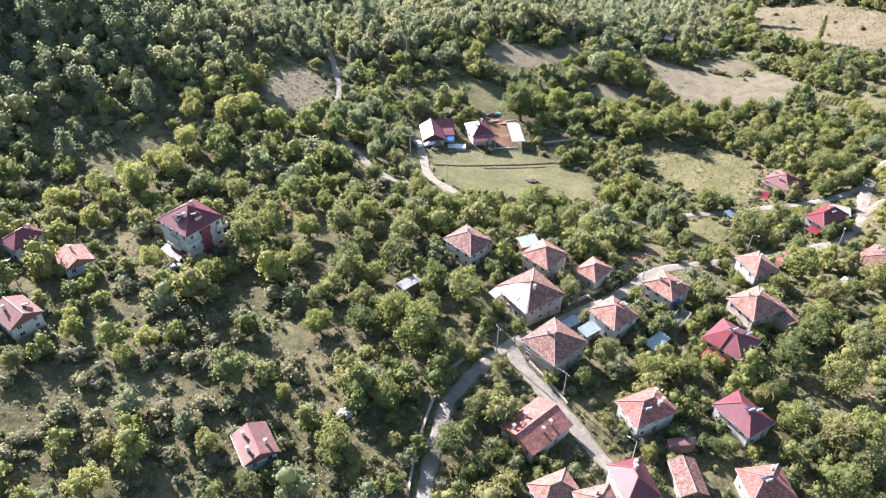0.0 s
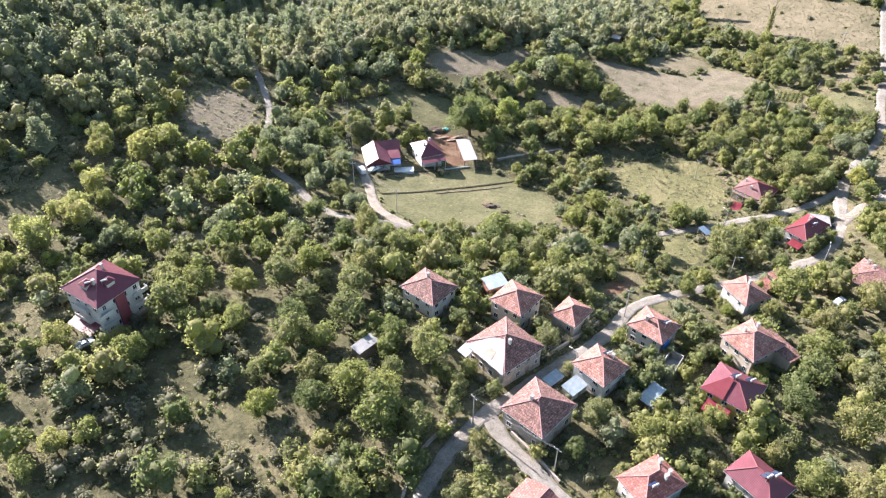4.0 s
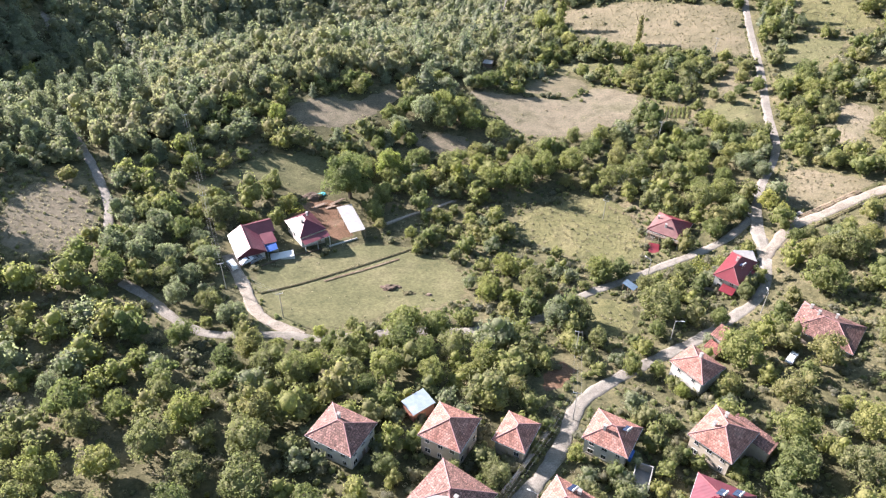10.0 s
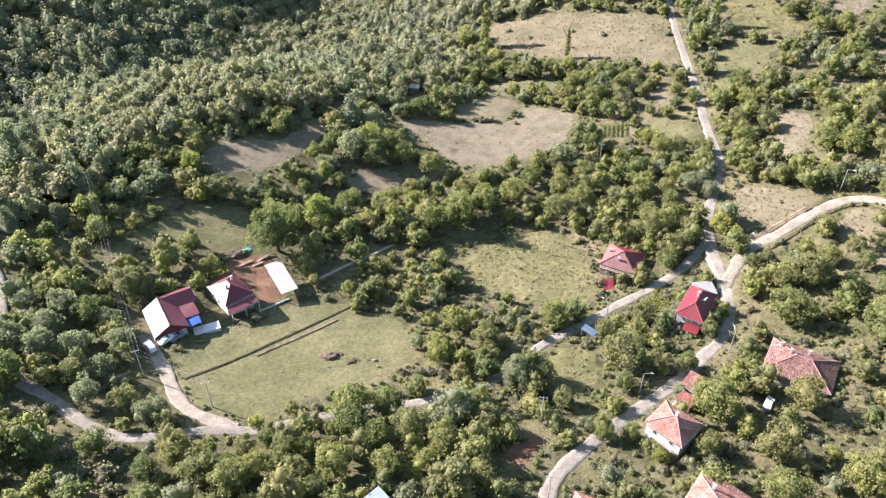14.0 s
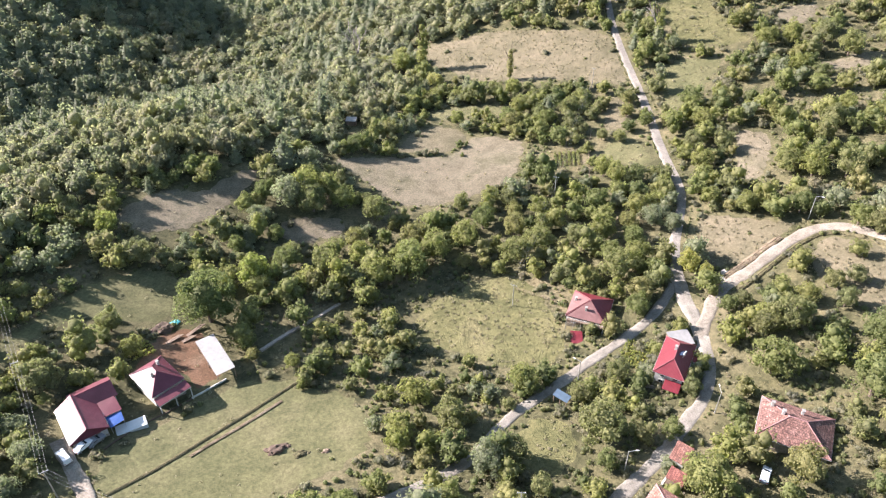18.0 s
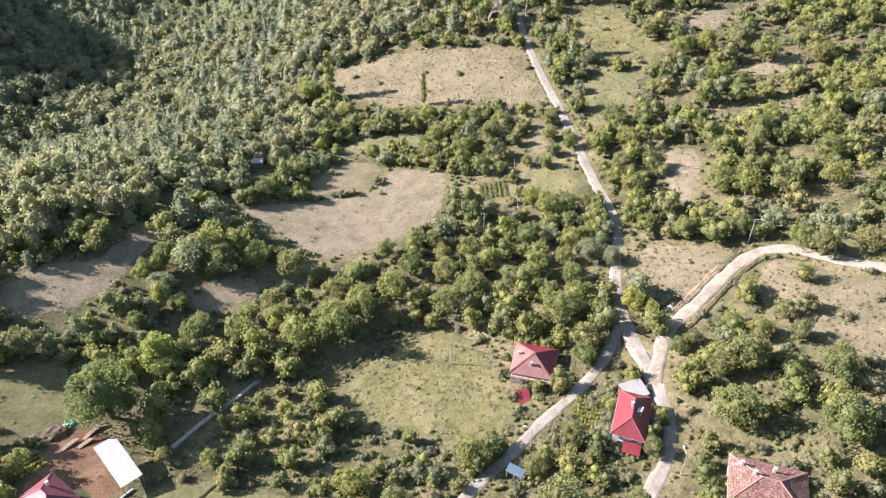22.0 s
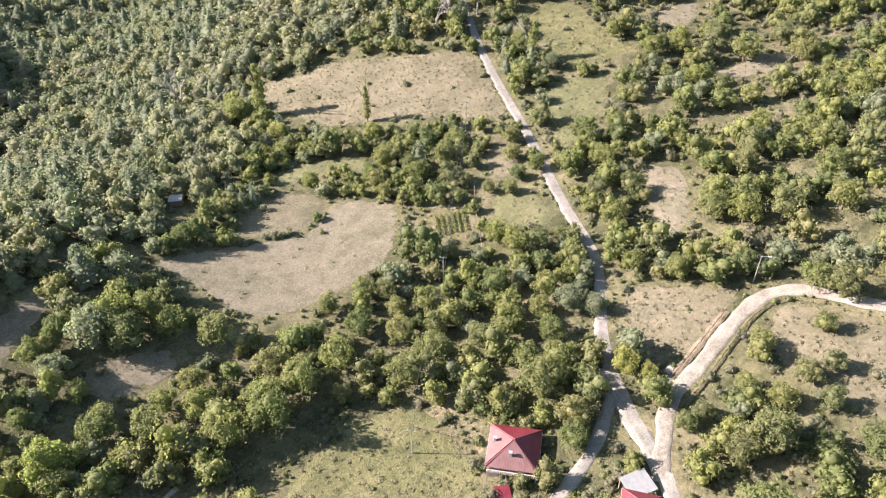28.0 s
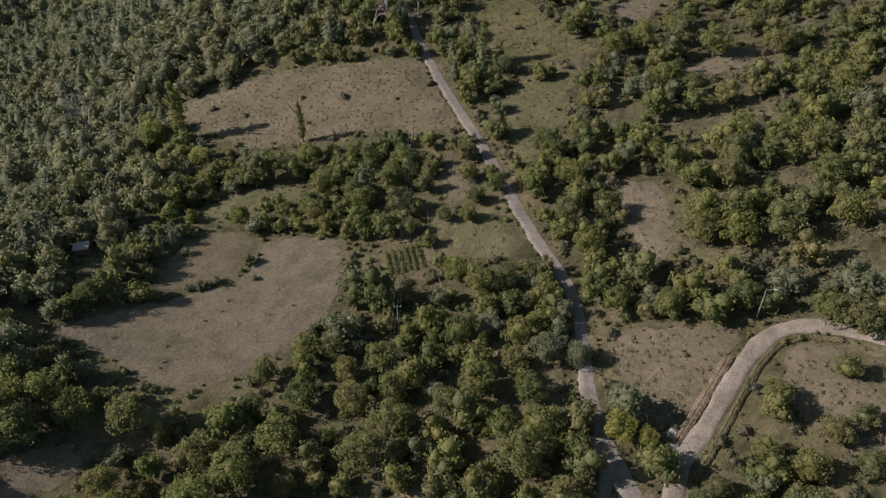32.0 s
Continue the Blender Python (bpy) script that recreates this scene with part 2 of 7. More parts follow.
def leaf_mat(name, tones, through_share=0.5):
    """Foliage: hue changes from tree to tree, lighter and darker sprays within a crown, some light passes through the leaves."""
    m, nt, b = mat(name)
    geo = nt.nodes.new("ShaderNodeNewGeometry")
    att = nt.nodes.new("ShaderNodeAttribute")
    att.attribute_name = "tint"
    info = nt.nodes.new("ShaderNodeObjectInfo")
    add = nt.nodes.new("ShaderNodeMath")
    add.operation = "ADD"
    nt.links.new(att.outputs["Fac"], add.inputs[0])
    nt.links.new(info.outputs["Random"], add.inputs[1])
    fr = nt.nodes.new("ShaderNodeMath")
    fr.operation = "FRACT"
    nt.links.new(add.outputs[0], fr.inputs[0])
    tree = ramp(nt, fr.outputs[0], [(i / (len(tones) - 1), c) for i, c in enumerate(tones)])
    spray = node(nt, "ShaderNodeTexNoise", Scale=2.2, Detail=4.0, Roughness=0.75)
    nt.links.new(geo.outputs["Position"], spray.inputs["Vector"])
    shade = ramp(nt, spray.outputs["Fac"], [(0.36, (0.74, 0.76, 0.74)), (0.5, (1.0, 1.0, 1.0)), (0.64, (1.26, 1.24, 1.16))])
    clump = ramp(nt, geo.outputs["Random Per Island"], [(0.0, (0.82, 0.83, 0.82)), (0.55, (1.0, 1.0, 1.0)), (1.0, (1.18, 1.16, 1.1))])
    col = mixed(nt, 1.0, mixed(nt, 1.0, tree, clump, "MULTIPLY"), shade, "MULTIPLY")
    nt.links.new(col, b.inputs["Base Color"])
    b.inputs["Roughness"].default_value = 0.65
    b.inputs["Specular IOR Level"].default_value = 0.1
    tr = nt.nodes.new("ShaderNodeBsdfTranslucent")
    nt.links.new(mixed(nt, 1.0, col, (1.75, 1.95, 1.5), "MULTIPLY"), tr.inputs["Color"])
    mx = nt.nodes.new("ShaderNodeMixShader")
    mx.inputs[0].default_value = through_share
    nt.links.new(b.outputs[0], mx.inputs[1])
    nt.links.new(tr.outputs[0], mx.inputs[2])
    nt.links.new(mx.outputs[0], nt.nodes["Material Output"].inputs["Surface"])
    return m


M_LEAF = leaf_mat("broad_leaves", [(0.108, 0.124, 0.060), (0.142, 0.156, 0.068), (0.180, 0.184, 0.078), (0.152, 0.154, 0.086), (0.186, 0.192, 0.074), (0.190, 0.178, 0.090), (0.124, 0.138, 0.070)], 0.44)
M_WALNUT = leaf_mat("walnut_leaves", [(0.112, 0.132, 0.060), (0.124, 0.142, 0.064), (0.134, 0.148, 0.066)], 0.42)
M_SCRUB = leaf_mat("scrub_leaves", [(0.130, 0.130, 0.099), (0.167, 0.161, 0.112), (0.190, 0.173, 0.124), (0.145, 0.147, 0.105), (0.182, 0.170, 0.117), (0.137, 0.135, 0.109)])
# Needle tones lifted paler and bluer in place of haze over the gorge.
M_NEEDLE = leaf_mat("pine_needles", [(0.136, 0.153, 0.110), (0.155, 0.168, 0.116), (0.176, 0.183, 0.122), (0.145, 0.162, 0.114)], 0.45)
# Far and valley leaves: broad-leaf tones paled and blued, haze put into the colour.
M_HAZELEAF = leaf_mat("hazed_leaves", [(0.154, 0.160, 0.104), (0.181, 0.182, 0.113), (0.206, 0.196, 0.120), (0.166, 0.172, 0.122), (0.202, 0.185, 0.128)], 0.45)
M_GREY = leaf_mat("grey_willow_leaves", [(0.148, 0.160, 0.108), (0.169, 0.180, 0.122), (0.188, 0.196, 0.134)])
M_GOLD = leaf_mat("yellowing_leaves", [(0.190, 0.206, 0.076), (0.228, 0.232, 0.086), (0.256, 0.242, 0.094)])
M_YELLOWING = leaf_mat("turning_leaves", [(0.180, 0.186, 0.084), (0.214, 0.211, 0.096), (0.244, 0.228, 0.106)])
M_WEED = leaf_mat("rank_weeds", [(0.147, 0.156, 0.084), (0.169, 0.176, 0.090), (0.186, 0.184, 0.101), (0.143, 0.160, 0.084), (0.157, 0.158, 0.095)])
M_TUFT = leaf_mat("dry_tufts", [(0.190, 0.170, 0.128), (0.218, 0.193, 0.146), (0.246, 0.212, 0.168), (0.200, 0.184, 0.138)])
M_DEADWOOD = plain("dead_wood", (0.27, 0.24, 0.22), 0.95, 0.2, 2.0)
M_RUST = plain("rusty_sheet", (0.36, 0.20, 0.15), 0.7, 0.35, 1.2)
M_WHITEWOOD = plain("painted_timber", (0.55, 0.52, 0.48), 0.7, 0.15, 2.0)
M_WINEWALL = plain("dark_red_render", (0.20, 0.05, 0.06), 0.8, 0.1)
M_TURQ = plain("turquoise_sheet", (0.10, 0.45, 0.50), 0.5, 0.1)
M_BANK = ground_mat("weedy_earth", (0.088, 0.084, 0.048), (0.128, 0.114, 0.068), (0.172, 0.148, 0.096), 0.5, 1.8, relief=0.3)
M_SOILBANK = ground_mat("pale_earth", (0.138, 0.103, 0.073), (0.189, 0.150, 0.112), (0.224, 0.185, 0.142), 0.4, 1.8, relief=0.25)
M_DARKSOIL = plain("dug_soil", (0.095, 0.065, 0.047), 0.95, 0.3, 1.2, relief=0.15)
M_CARWHITE = plain("white_car_paint", (0.78, 0.79, 0.80), 0.25, 0.03)
M_CARGREY = plain("grey_car_paint", (0.22, 0.23, 0.25), 0.25, 0.05)
M_CARSILVER = plain("silver_car_paint", (0.50, 0.55, 0.60), 0.28, 0.04)
M_TYRE = plain("tyre_rubber", (0.025, 0.025, 0.027), 0.8, 0.1)
M_REDLAMP = plain("red_lamp_glass", (0.35, 0.02, 0.02), 0.2, 0.05)
M_WIRE = plain("aluminium_wire", (0.22, 0.22, 0.22), 0.5, 0.05, metal=0.5)


# ---- the lie of the land ----
HILLS = [
    0.3, 3.4, -1.0, -9.6, 28.1, 25.0, 17.0, 22.7, 15.7, 2.5,
    -0.6, 0.3, 15.0, -21.1, 22.2, -5.8, 18.3, 29.9, 17.0, 2.3,
    -4.0, -10.3, -8.2, -7.9, 16.0, -39.3, -15.1, 0.9, -6.4, -3.4,
    -13.5, -11.4, 7.0, 3.8, -30.7, 39.0, -33.3, -5.2, -5.1, -6.5,
    11.4, -5.6, -1.3, -16.4, -1.7, 0.5, -31.5, -4.7, -6.7, -13.1,
    2.2, -6.1, 8.8, 1.1, -0.7, -20.1, 7.9, -14.5, -20.3, -25.7,
    -0.8, 4.1, 3.4, 6.1, -0.4, 19.6, 12.1, -2.3, -6.4, -13.5,
    2.4, 15.5, 21.1, 4.4, -2.0, 11.0, -7.6, 0.6, -1.7, -4.6,
    0.7, 7.8, 22.7, 17.8, 28.8, 31.1, 2.0, -0.6, -2.3, -2.6,
]
HX, HY = np.repeat(np.arange(-260.0, 461.0, 90.0), 10), np.tile(np.arange(-60.0, 751.0, 90.0), 9)


def lie(x, y):
    """Height of the ground: broad hills on a slope, and beyond the gorge a steep wooded mountainside."""
    x, y = np.asarray(x, float), np.asarray(y, float)
    shape = x.shape
    x, y = x.ravel(), y.ravel()
    bx, by = np.clip(x, -500, 700), np.clip(y, -400, 1000)
    z = -8.26 - 6.26 * bx / 100 - 4.9 * by / 100
    for k in range(len(HILLS)):
        z = z + HILLS[k] * np.exp(-((x - HX[k]) ** 2 + (y - HY[k]) ** 2) / (2 * 72.0**2))
    d = (x + 130) * -0.79 + (y - 330) * 0.61 - 6
    s = (x + 130) * 0.61 + (y - 330) * 0.79
    spur = 22 * np.sin(s / 46.0) + 12 * np.sin(s / 19.0 + 1.3)
    wall = np.minimum(-52 - 0.07 * np.clip(s, -300, 900) + 0.46 * d + spur * np.clip(d / 90, 0, 1), 230 + 0.1 * d)
    return (z + 8 * np.logaddexp(0, np.clip((wall - z) / 8, -60, 60))).reshape(shape)


def rough(x, y):
    """Small unevenness of wild ground."""
    return 0.22 * np.sin(x * 0.61 + 1.7 * np.sin(y * 0.23)) * np.sin(y * 0.53 + 1.3 * np.sin(x * 0.31)) + 0.10 * np.sin(x * 1.7 + y * 1.1)


def top(x, y):
    return float(lie(np.array([float(x)]), np.array([float(y)]))[0])


def raw_mesh(name, co, faces, material, uv=None, smooth=False):
    me = bpy.data.meshes.new(name)
    me.from_pydata([tuple(map(float, c)) for c in co], [], [tuple(map(int, f)) for f in faces])
    me.materials.append(material)
    if smooth:
        me.polygons.foreach_set("use_smooth", np.ones(len(me.polygons), bool))
    me.update()
    return me


def steps(lo, hi, inner_lo, inner_hi, fine, grow):
    mid = list(np.arange(inner_lo, inner_hi + fine, fine))
    a, d = [], fine
    while (a[-1] if a else mid[0]) > lo:
        d *= grow
        a.append((a[-1] if a else mid[0]) - d)
    b, d = [], fine
    while (b[-1] if b else mid[-1]) < hi:
        d *= grow
        b.append((b[-1] if b else mid[-1]) + d)
    return np.array(a[::-1] + mid + b)


def inside(px, py, poly):
    px, py = np.asarray(px, float), np.asarray(py, float)
    hit = np.zeros(px.shape, bool)
    for (x1, y1), (x2, y2) in zip(poly, poly[1:] + poly[:1]):
        cross = ((y1 > py) != (y2 > py)) & (px < (x2 - x1) * (py - y1) / ((y2 - y1) or 1e-9) + x1)
        hit ^= cross
    return hit


def near_line(px, py, line):
    best = np.full(np.shape(px), 1e9)
    for (x1, y1), (x2, y2) in zip(line, line[1:]):
        dx, dy = x2 - x1, y2 - y1
        t = np.clip(((px - x1) * dx + (py - y1) * dy) / (dx * dx + dy * dy + 1e-9), 0, 1)
        best = np.minimum(best, np.hypot(px - x1 - t * dx, py - y1 - t * dy))
    return best


def rounded(points, closed, rounds=2):
    p = [np.array(q, float) for q in points]
    for _ in range(rounds):
        q = []
        pairs = list(zip(p, p[1:] + (p[:1] if closed else [])))
        for a, b in pairs if closed else pairs[: len(p) - 1]:
            q += [a * 0.75 + b * 0.25, a * 0.25 + b * 0.75]
        p = q if closed else [p[0]] + q + [p[-1]]
    return p


FIELDS = {
    "lawn": ([(-6.2, 236.8), (7.2, 241.6), (28.0, 252.2), (43.6, 247.4), (45.3, 242.0), (56.4, 229.9), (51.1, 212.5), (39.1, 208.9), (26.0, 208.6), (15.6, 205.2), (4.2, 206.0), (-1.4, 211.2), (-5.2, 221.6)], M_LAWN, "mown green meadow in front of the farmhouses"),
    "paddock": ([(-22.3, 287.1), (-10.9, 293.3), (2.6, 306.5), (28.3, 305.6), (27.0, 292.2), (28.8, 284.2), (15.7, 281.1), (6.8, 288.8), (-3.0, 290.5), (-14.9, 283.2), (-19.4, 272.0)], M_LAWN, "green grass paddock behind the farmhouses, half shaded"),
    "yard": ([(6.0, 262.0), (8.6, 268.5), (17.3, 278.3), (27.0, 277.0), (30.0, 268.9), (29.9, 255.8), (18.8, 250.3), (20.3, 262.0)], M_SOIL, "bare reddish soil yard beside the farmhouse"),
    "meadow": ([(106.7, 257.7), (117.5, 251.7), (118, 240.4), (114.6, 229.9), (110.9, 220.5), (103.4, 213.5), (94, 215.7), (89.3, 224.2), (84.2, 232.8), (75.1, 240.7), (79.7, 251), (88.3, 256.9), (98.2, 256)], M_HAY, "unmown yellowish hay meadow among trees"),
    "tan_field": ([(92.3, 339.8), (106.5, 335.9), (115.8, 332.6), (127, 326.1), (135.9, 323.4), (144.7, 328.2), (150.4, 333.6), (164, 319.1), (158.6, 308.8), (150.5, 300.1), (144, 294.5), (137, 294.8), (126, 294), (116.7, 294.7), (104.9, 300.1), (101, 306), (99, 318.3), (94.8, 329.9)], M_DRY, "large dry tan stubble field ringed by bushes"),
    "grass_field": ([(117.1, 333.7), (124.7, 343), (134.5, 349.5), (145.1, 349.7), (150.7, 335.6), (143.7, 328.1), (134.9, 324.6), (125.9, 330)], M_DRYGRASS, "greener strip of short grass beside the tan field"),
    "hilltop_field": ([(178.1, 439.4), (192.1, 423.1), (209.2, 410.3), (221.0, 391.5), (226.8, 381.9), (240.0, 362.9), (231.0, 342.4), (220.2, 322.2), (214.0, 324.9), (206.9, 339.9), (198.1, 354.2), (187.6, 363.3), (175.3, 382.9), (177.9, 396.0), (175.0, 405.7), (176.2, 422.8)], M_DRYGRASS, "dry hilltop pasture with tufts and low bushes"),
    "shaded_field": ([(140.9, 355.7), (152.9, 366), (163.7, 359.4), (173.1, 353.7), (173.2, 341.8), (164.1, 341.4), (156.4, 348.4), (146.7, 352.4)], M_LAWN, "narrow grass field between two hedges"),
    "roadside_field": ([(238.2, 325.3), (258.5, 308.8), (241.9, 299.8), (230.1, 294.6), (219.4, 293.1), (211.2, 291.1), (222.4, 308.6)], M_LAWN, "short grass field along the asphalt road"),
    "upper_pasture": ([(268.3, 366.8), (285.5, 350.8), (279.2, 332.7), (276.5, 307.7), (260.4, 315.9), (249.1, 328.6), (257.3, 342.6)], M_HAY, "rough grass pasture above the road"),
    "hill_clearing": ([(298.6, 322.9), (318.9, 313.4), (298.7, 303.7), (290.3, 313.4)], M_DRY, "small dry clearing on the scrub hillside"),
    "bare_patch": ([(219.7, 269.2), (224.4, 255.8), (215.2, 247.1), (198.9, 236.9), (193.9, 244.4), (206.1, 256.0)], M_DRY, "dry open patch between scrub thickets"),
    "scrub_clearing": ([(269.5, 281.2), (285.3, 277.9), (298.4, 273.6), (300.8, 266.3), (294.4, 262.1), (283.2, 267.1), (271.9, 273.8)], M_DRY, "pale grassy gap in the hillside scrub"),
    "verge_field": ([(183.6, 294.9), (193.9, 291.2), (190.1, 278.1), (184.1, 268.6), (177.6, 275.0), (172.4, 284.4)], M_LAWN, "small pale grass plot beside the road"),
    "verge_meadow": ([(209.5, 324.1), (208.6, 304.5), (195.2, 295.1), (186.5, 302.1), (200.1, 312.5)], M_DRYGRASS, "sloping grass plot with single trees by the road"),
    "garden_plot": ([(166.2, 307.2), (175.4, 295.4), (165.5, 279.5), (157.5, 293.8)], M_PLOT, "fenced vegetable plot gone to seed"),
    "corner_field": ([(173.8, 239.4), (181.2, 228.9), (189.5, 214.5), (181.2, 213.5), (167.9, 212.3), (162.0, 214.1), (156.6, 218.0), (161.7, 227.3)], M_DRYGRASS, "dry grass field inside the bend of the dirt road"),
    "orchard_slope": ([(184.1, 207.0), (192.0, 202.8), (195.0, 184.8), (205.0, 165.0), (176.0, 150.0), (168.7, 180.1), (172.8, 199.4)], M_DRYGRASS, "dry grass orchard slope with scattered fruit trees"),
    "woodland_field": ([(35.0, 341.2), (45.7, 333.2), (58.6, 341.0), (69.7, 341.8), (65.3, 334.3), (52.6, 324.4), (47.1, 320.9), (36.4, 316.9), (20.0, 321.0), (14.0, 332.0)], M_DRY, "pale dry field at the edge of the wood, striped with shade"),
    "glade": ([(63, 312.6), (75.6, 310.5), (85.3, 303.1), (81.4, 297.4), (73, 297.7), (67.7, 297.3), (60.5, 303)], M_DRY, "small dry glade among trees"),
    "slope_field": ([(-71.5, 260.2), (-64.8, 283.6), (-56.6, 289.3), (-45.4, 275.9), (-44.8, 256.8), (-55.5, 247.5), (-65.1, 248.8)], M_DRY, "sloping dry pasture with grass tufts at the forest edge"),
    "gravel_scar": ([(-34.0, 378.0), (-31.0, 381.0), (-28.0, 371.0), (-29.0, 364.0), (-32.5, 366.0)], M_DIRT, "pale gravel clearing at the foot of a power pole in the wood"),
    "mountain_scar": ([(-80.5, 461.0), (-77.0, 464.5), (-73.8, 456.0), (-72.2, 446.5), (-76.0, 444.0), (-78.5, 453.0)], M_DIRT, "pale strip of bare earth on the wooded mountainside"),
    "soil_patch": ([(58.9, 178.1), (64.6, 178.3), (65.0, 173.2), (60.8, 169.7), (55.2, 167.0), (52.4, 170.1)], M_SOIL, "bare pinkish soil lot beside the village road"),
    "village_plot": ([(80.6, 202.1), (90.6, 202.0), (92.6, 192.6), (86.3, 183.7), (77.1, 184.0), (74.7, 189.9)], M_HAY, "little sunlit grass plot between lane and road"),
}


ROADS = {
    "asphalt_road": ([(262.0, 392.0), (251.8, 375.7), (243.8, 363.0), (232.6, 341.9), (219.3, 316.6), (208.6, 298.4), (194.0, 276.1), (183.9, 258.2), (181.2, 252.3), (171.9, 242.5), (158.8, 232.2), (149.2, 220.2), (145.0, 212.0)], 4.0, M_ASPH, "narrow pale asphalt road climbing between fields"),
    "junction": ([(152.0, 224.5), (147.5, 217.0), (143.0, 210.0), (139.5, 202.5), (135.7, 196.0)], 5.2, M_ROAD, "wide gravelly junction of village lanes"),
    "village_road": ([(142.2, 208.4), (137.0, 199.3), (130.0, 189.4), (122.8, 183.4), (112.2, 180.2), (103.0, 176.3), (89.2, 173.0), (79.9, 170.7), (70.6, 167.7), (59.1, 162.9), (50.9, 152.5), (43.1, 145.4), (35.1, 140.2), (24.9, 132.4), (16.0, 126.5), (8.9, 119.3), (2.3, 110.9), (-0.7, 102.0), (-2.9, 90.0), (-3.9, 80.0), (-5.0, 60.0), (-9.0, 30.0), (-20.0, -10.0)], 3.6, M_ROAD, "pale grey concrete village street"),
    "house_lane": ([(16.0, 126.5), (19.4, 118.0), (25.1, 110.0), (30.3, 101.2), (33.2, 95.7), (41.5, 83.0), (52.0, 72.0), (66.0, 58.0)], 3.6, M_ROAD, "pale gravel lane past the long house"),
    "meadow_lane": ([(-37.9, 235.2), (-32.4, 229.3), (-27.1, 220.0), (-21.0, 211.3), (-14.7, 207.8), (-8.1, 206.9), (2.3, 204.3), (8.3, 200.8), (15.5, 200.6), (30.7, 200.3), (45.4, 195.9), (65.1, 197.2), (70.9, 199.3), (82.5, 205.2), (92.1, 206.8), (99.8, 207.9), (110.4, 210.0), (122.3, 211.0), (131.9, 212.6), (138.0, 215.0), (146.5, 219.0)], 3.1, M_ROAD, "pale gravel lane along the foot of the meadow"),
    "farm_lane": ([(-10.4, 247), (-8.3, 234.7), (-6.9, 226.9), (-6.2, 218.4), (-3.2, 211.8), (0.6, 207.6), (4.5, 203.9)], 3.6, M_DIRT, "white gravel drive up to the farmhouses"),
    "dirt_road": ([(135.0, 198.0), (139.0, 201.6), (143.5, 203.7), (148.9, 207.5), (155.9, 209.5), (162.5, 209.2), (170.1, 210.1), (180.2, 211.0), (188.8, 210.5), (194.6, 206.3), (196.4, 199.7), (198.0, 191.8), (200.4, 184.8), (205.0, 172.0)], 3.8, M_DIRT, "pale dusty dirt road curving up the slope"),
    "forest_road": ([(-75.0, 390.0), (-66.0, 360.0), (-59.6, 338.3), (-52.6, 315.8), (-45.8, 291.9), (-41.8, 274.2), (-41.9, 258.0), (-39.0, 240.0)], 2.8, M_ASPH, "grey forest road along the pasture"),
}


gx, gy = steps(-2600, 2600, -190, 350, 3.0, 1.14), steps(-1500, 2800, 60, 480, 3.0, 1.14)
GX, GY = np.meshgrid(gx, gy)
wild = np.ones(GX.shape)                 # the ground lies smooth under fields and roads
for outline, *_ in FIELDS.values():
    loop = [tuple(p) for p in rounded(outline, True)]
    off = np.where(inside(GX, GY, loop), 0.0, near_line(GX, GY, loop + loop[:1]))
    wild = np.minimum(wild, np.clip((off - 3.0) / 4.0, 0, 1))
for line, width, *_ in ROADS.values():
    wild = np.minimum(wild, np.clip((near_line(GX, GY, line) - width / 2 - 3.0) / 4.0, 0, 1))
GZ = lie(GX, GY) + rough(GX, GY) * wild
nx, ny = len(gx), len(gy)
idx = np.arange(nx * ny).reshape(ny, nx)
quads = np.stack([idx[:-1, :-1], idx[:-1, 1:], idx[1:, 1:], idx[1:, :-1]], -1).reshape(-1, 4)
ground = new("ground", raw_mesh("ground", np.stack([GX, GY, GZ], -1).reshape(-1, 3), quads, M_GROUND, smooth=True))
tagged(ground, "hilly wild grassland of dry grass and weeds falling to a valley", "ground", kind="structure")


def ragged(loop):
    """A closed line cut finer, with small bays and tongues."""
    out = []
    for a, b in zip(loop, loop[1:] + loop[:1]):
        n = max(1, int(np.hypot(*(b - a)) / 1.3))
        nx_, ny_ = (b - a)[1], -(b - a)[0]
        ln = math.hypot(nx_, ny_) + 1e-9
        for i in range(n):
            p = a + (b - a) * i / n
            w = 0.55 * math.sin(p[0] * 1.3 + 2 * math.sin(p[1] * 0.7)) + 0.45 * math.sin(p[1] * 1.9 + p[0] * 0.8)
            out.append(p + np.array((nx_, ny_)) / ln * w)
    return out


def drape(name, outline, material, lift, label, cell=2.2):
    """A sheet over the ground inside an outline, with a slightly wandering edge."""
    edge = ragged(rounded(outline, True))
    xs, ys = [p[0] for p in edge], [p[1] for p in edge]
    pts = [Vector((float(p[0]), float(p[1]))) for p in edge]
    n = len(pts)
    ux, uy = np.meshgrid(np.arange(min(xs), max(xs), cell), np.arange(min(ys), max(ys), cell))
    ux, uy = ux.ravel(), uy.ravel()
    loop = [(p[0], p[1]) for p in edge]
    keep = inside(ux, uy, loop) & (near_line(ux, uy, loop + loop[:1]) > cell * 0.4)
    pts += [Vector((float(a), float(b))) for a, b in zip(ux[keep], uy[keep])]
    from mathutils.geometry import delaunay_2d_cdt
    vs, _, fs, *_ = delaunay_2d_cdt(pts, [], [list(range(n))], 1, 1e-4)
    vx, vy = np.array([v.x for v in vs]), np.array([v.y for v in vs])
    vz = lie(vx, vy) + lift
    border = near_line(vx, vy, loop + loop[:1]) < 0.05
    vz[border] -= lift + 0.06
    ob = new(name, raw_mesh(name, np.stack([vx, vy, vz], -1), fs, material, smooth=True))
    return tagged(ob, label, "field", kind="structure")


for key, (outline, material, label) in FIELDS.items():
    drape(key, outline, material, 0.10, label)

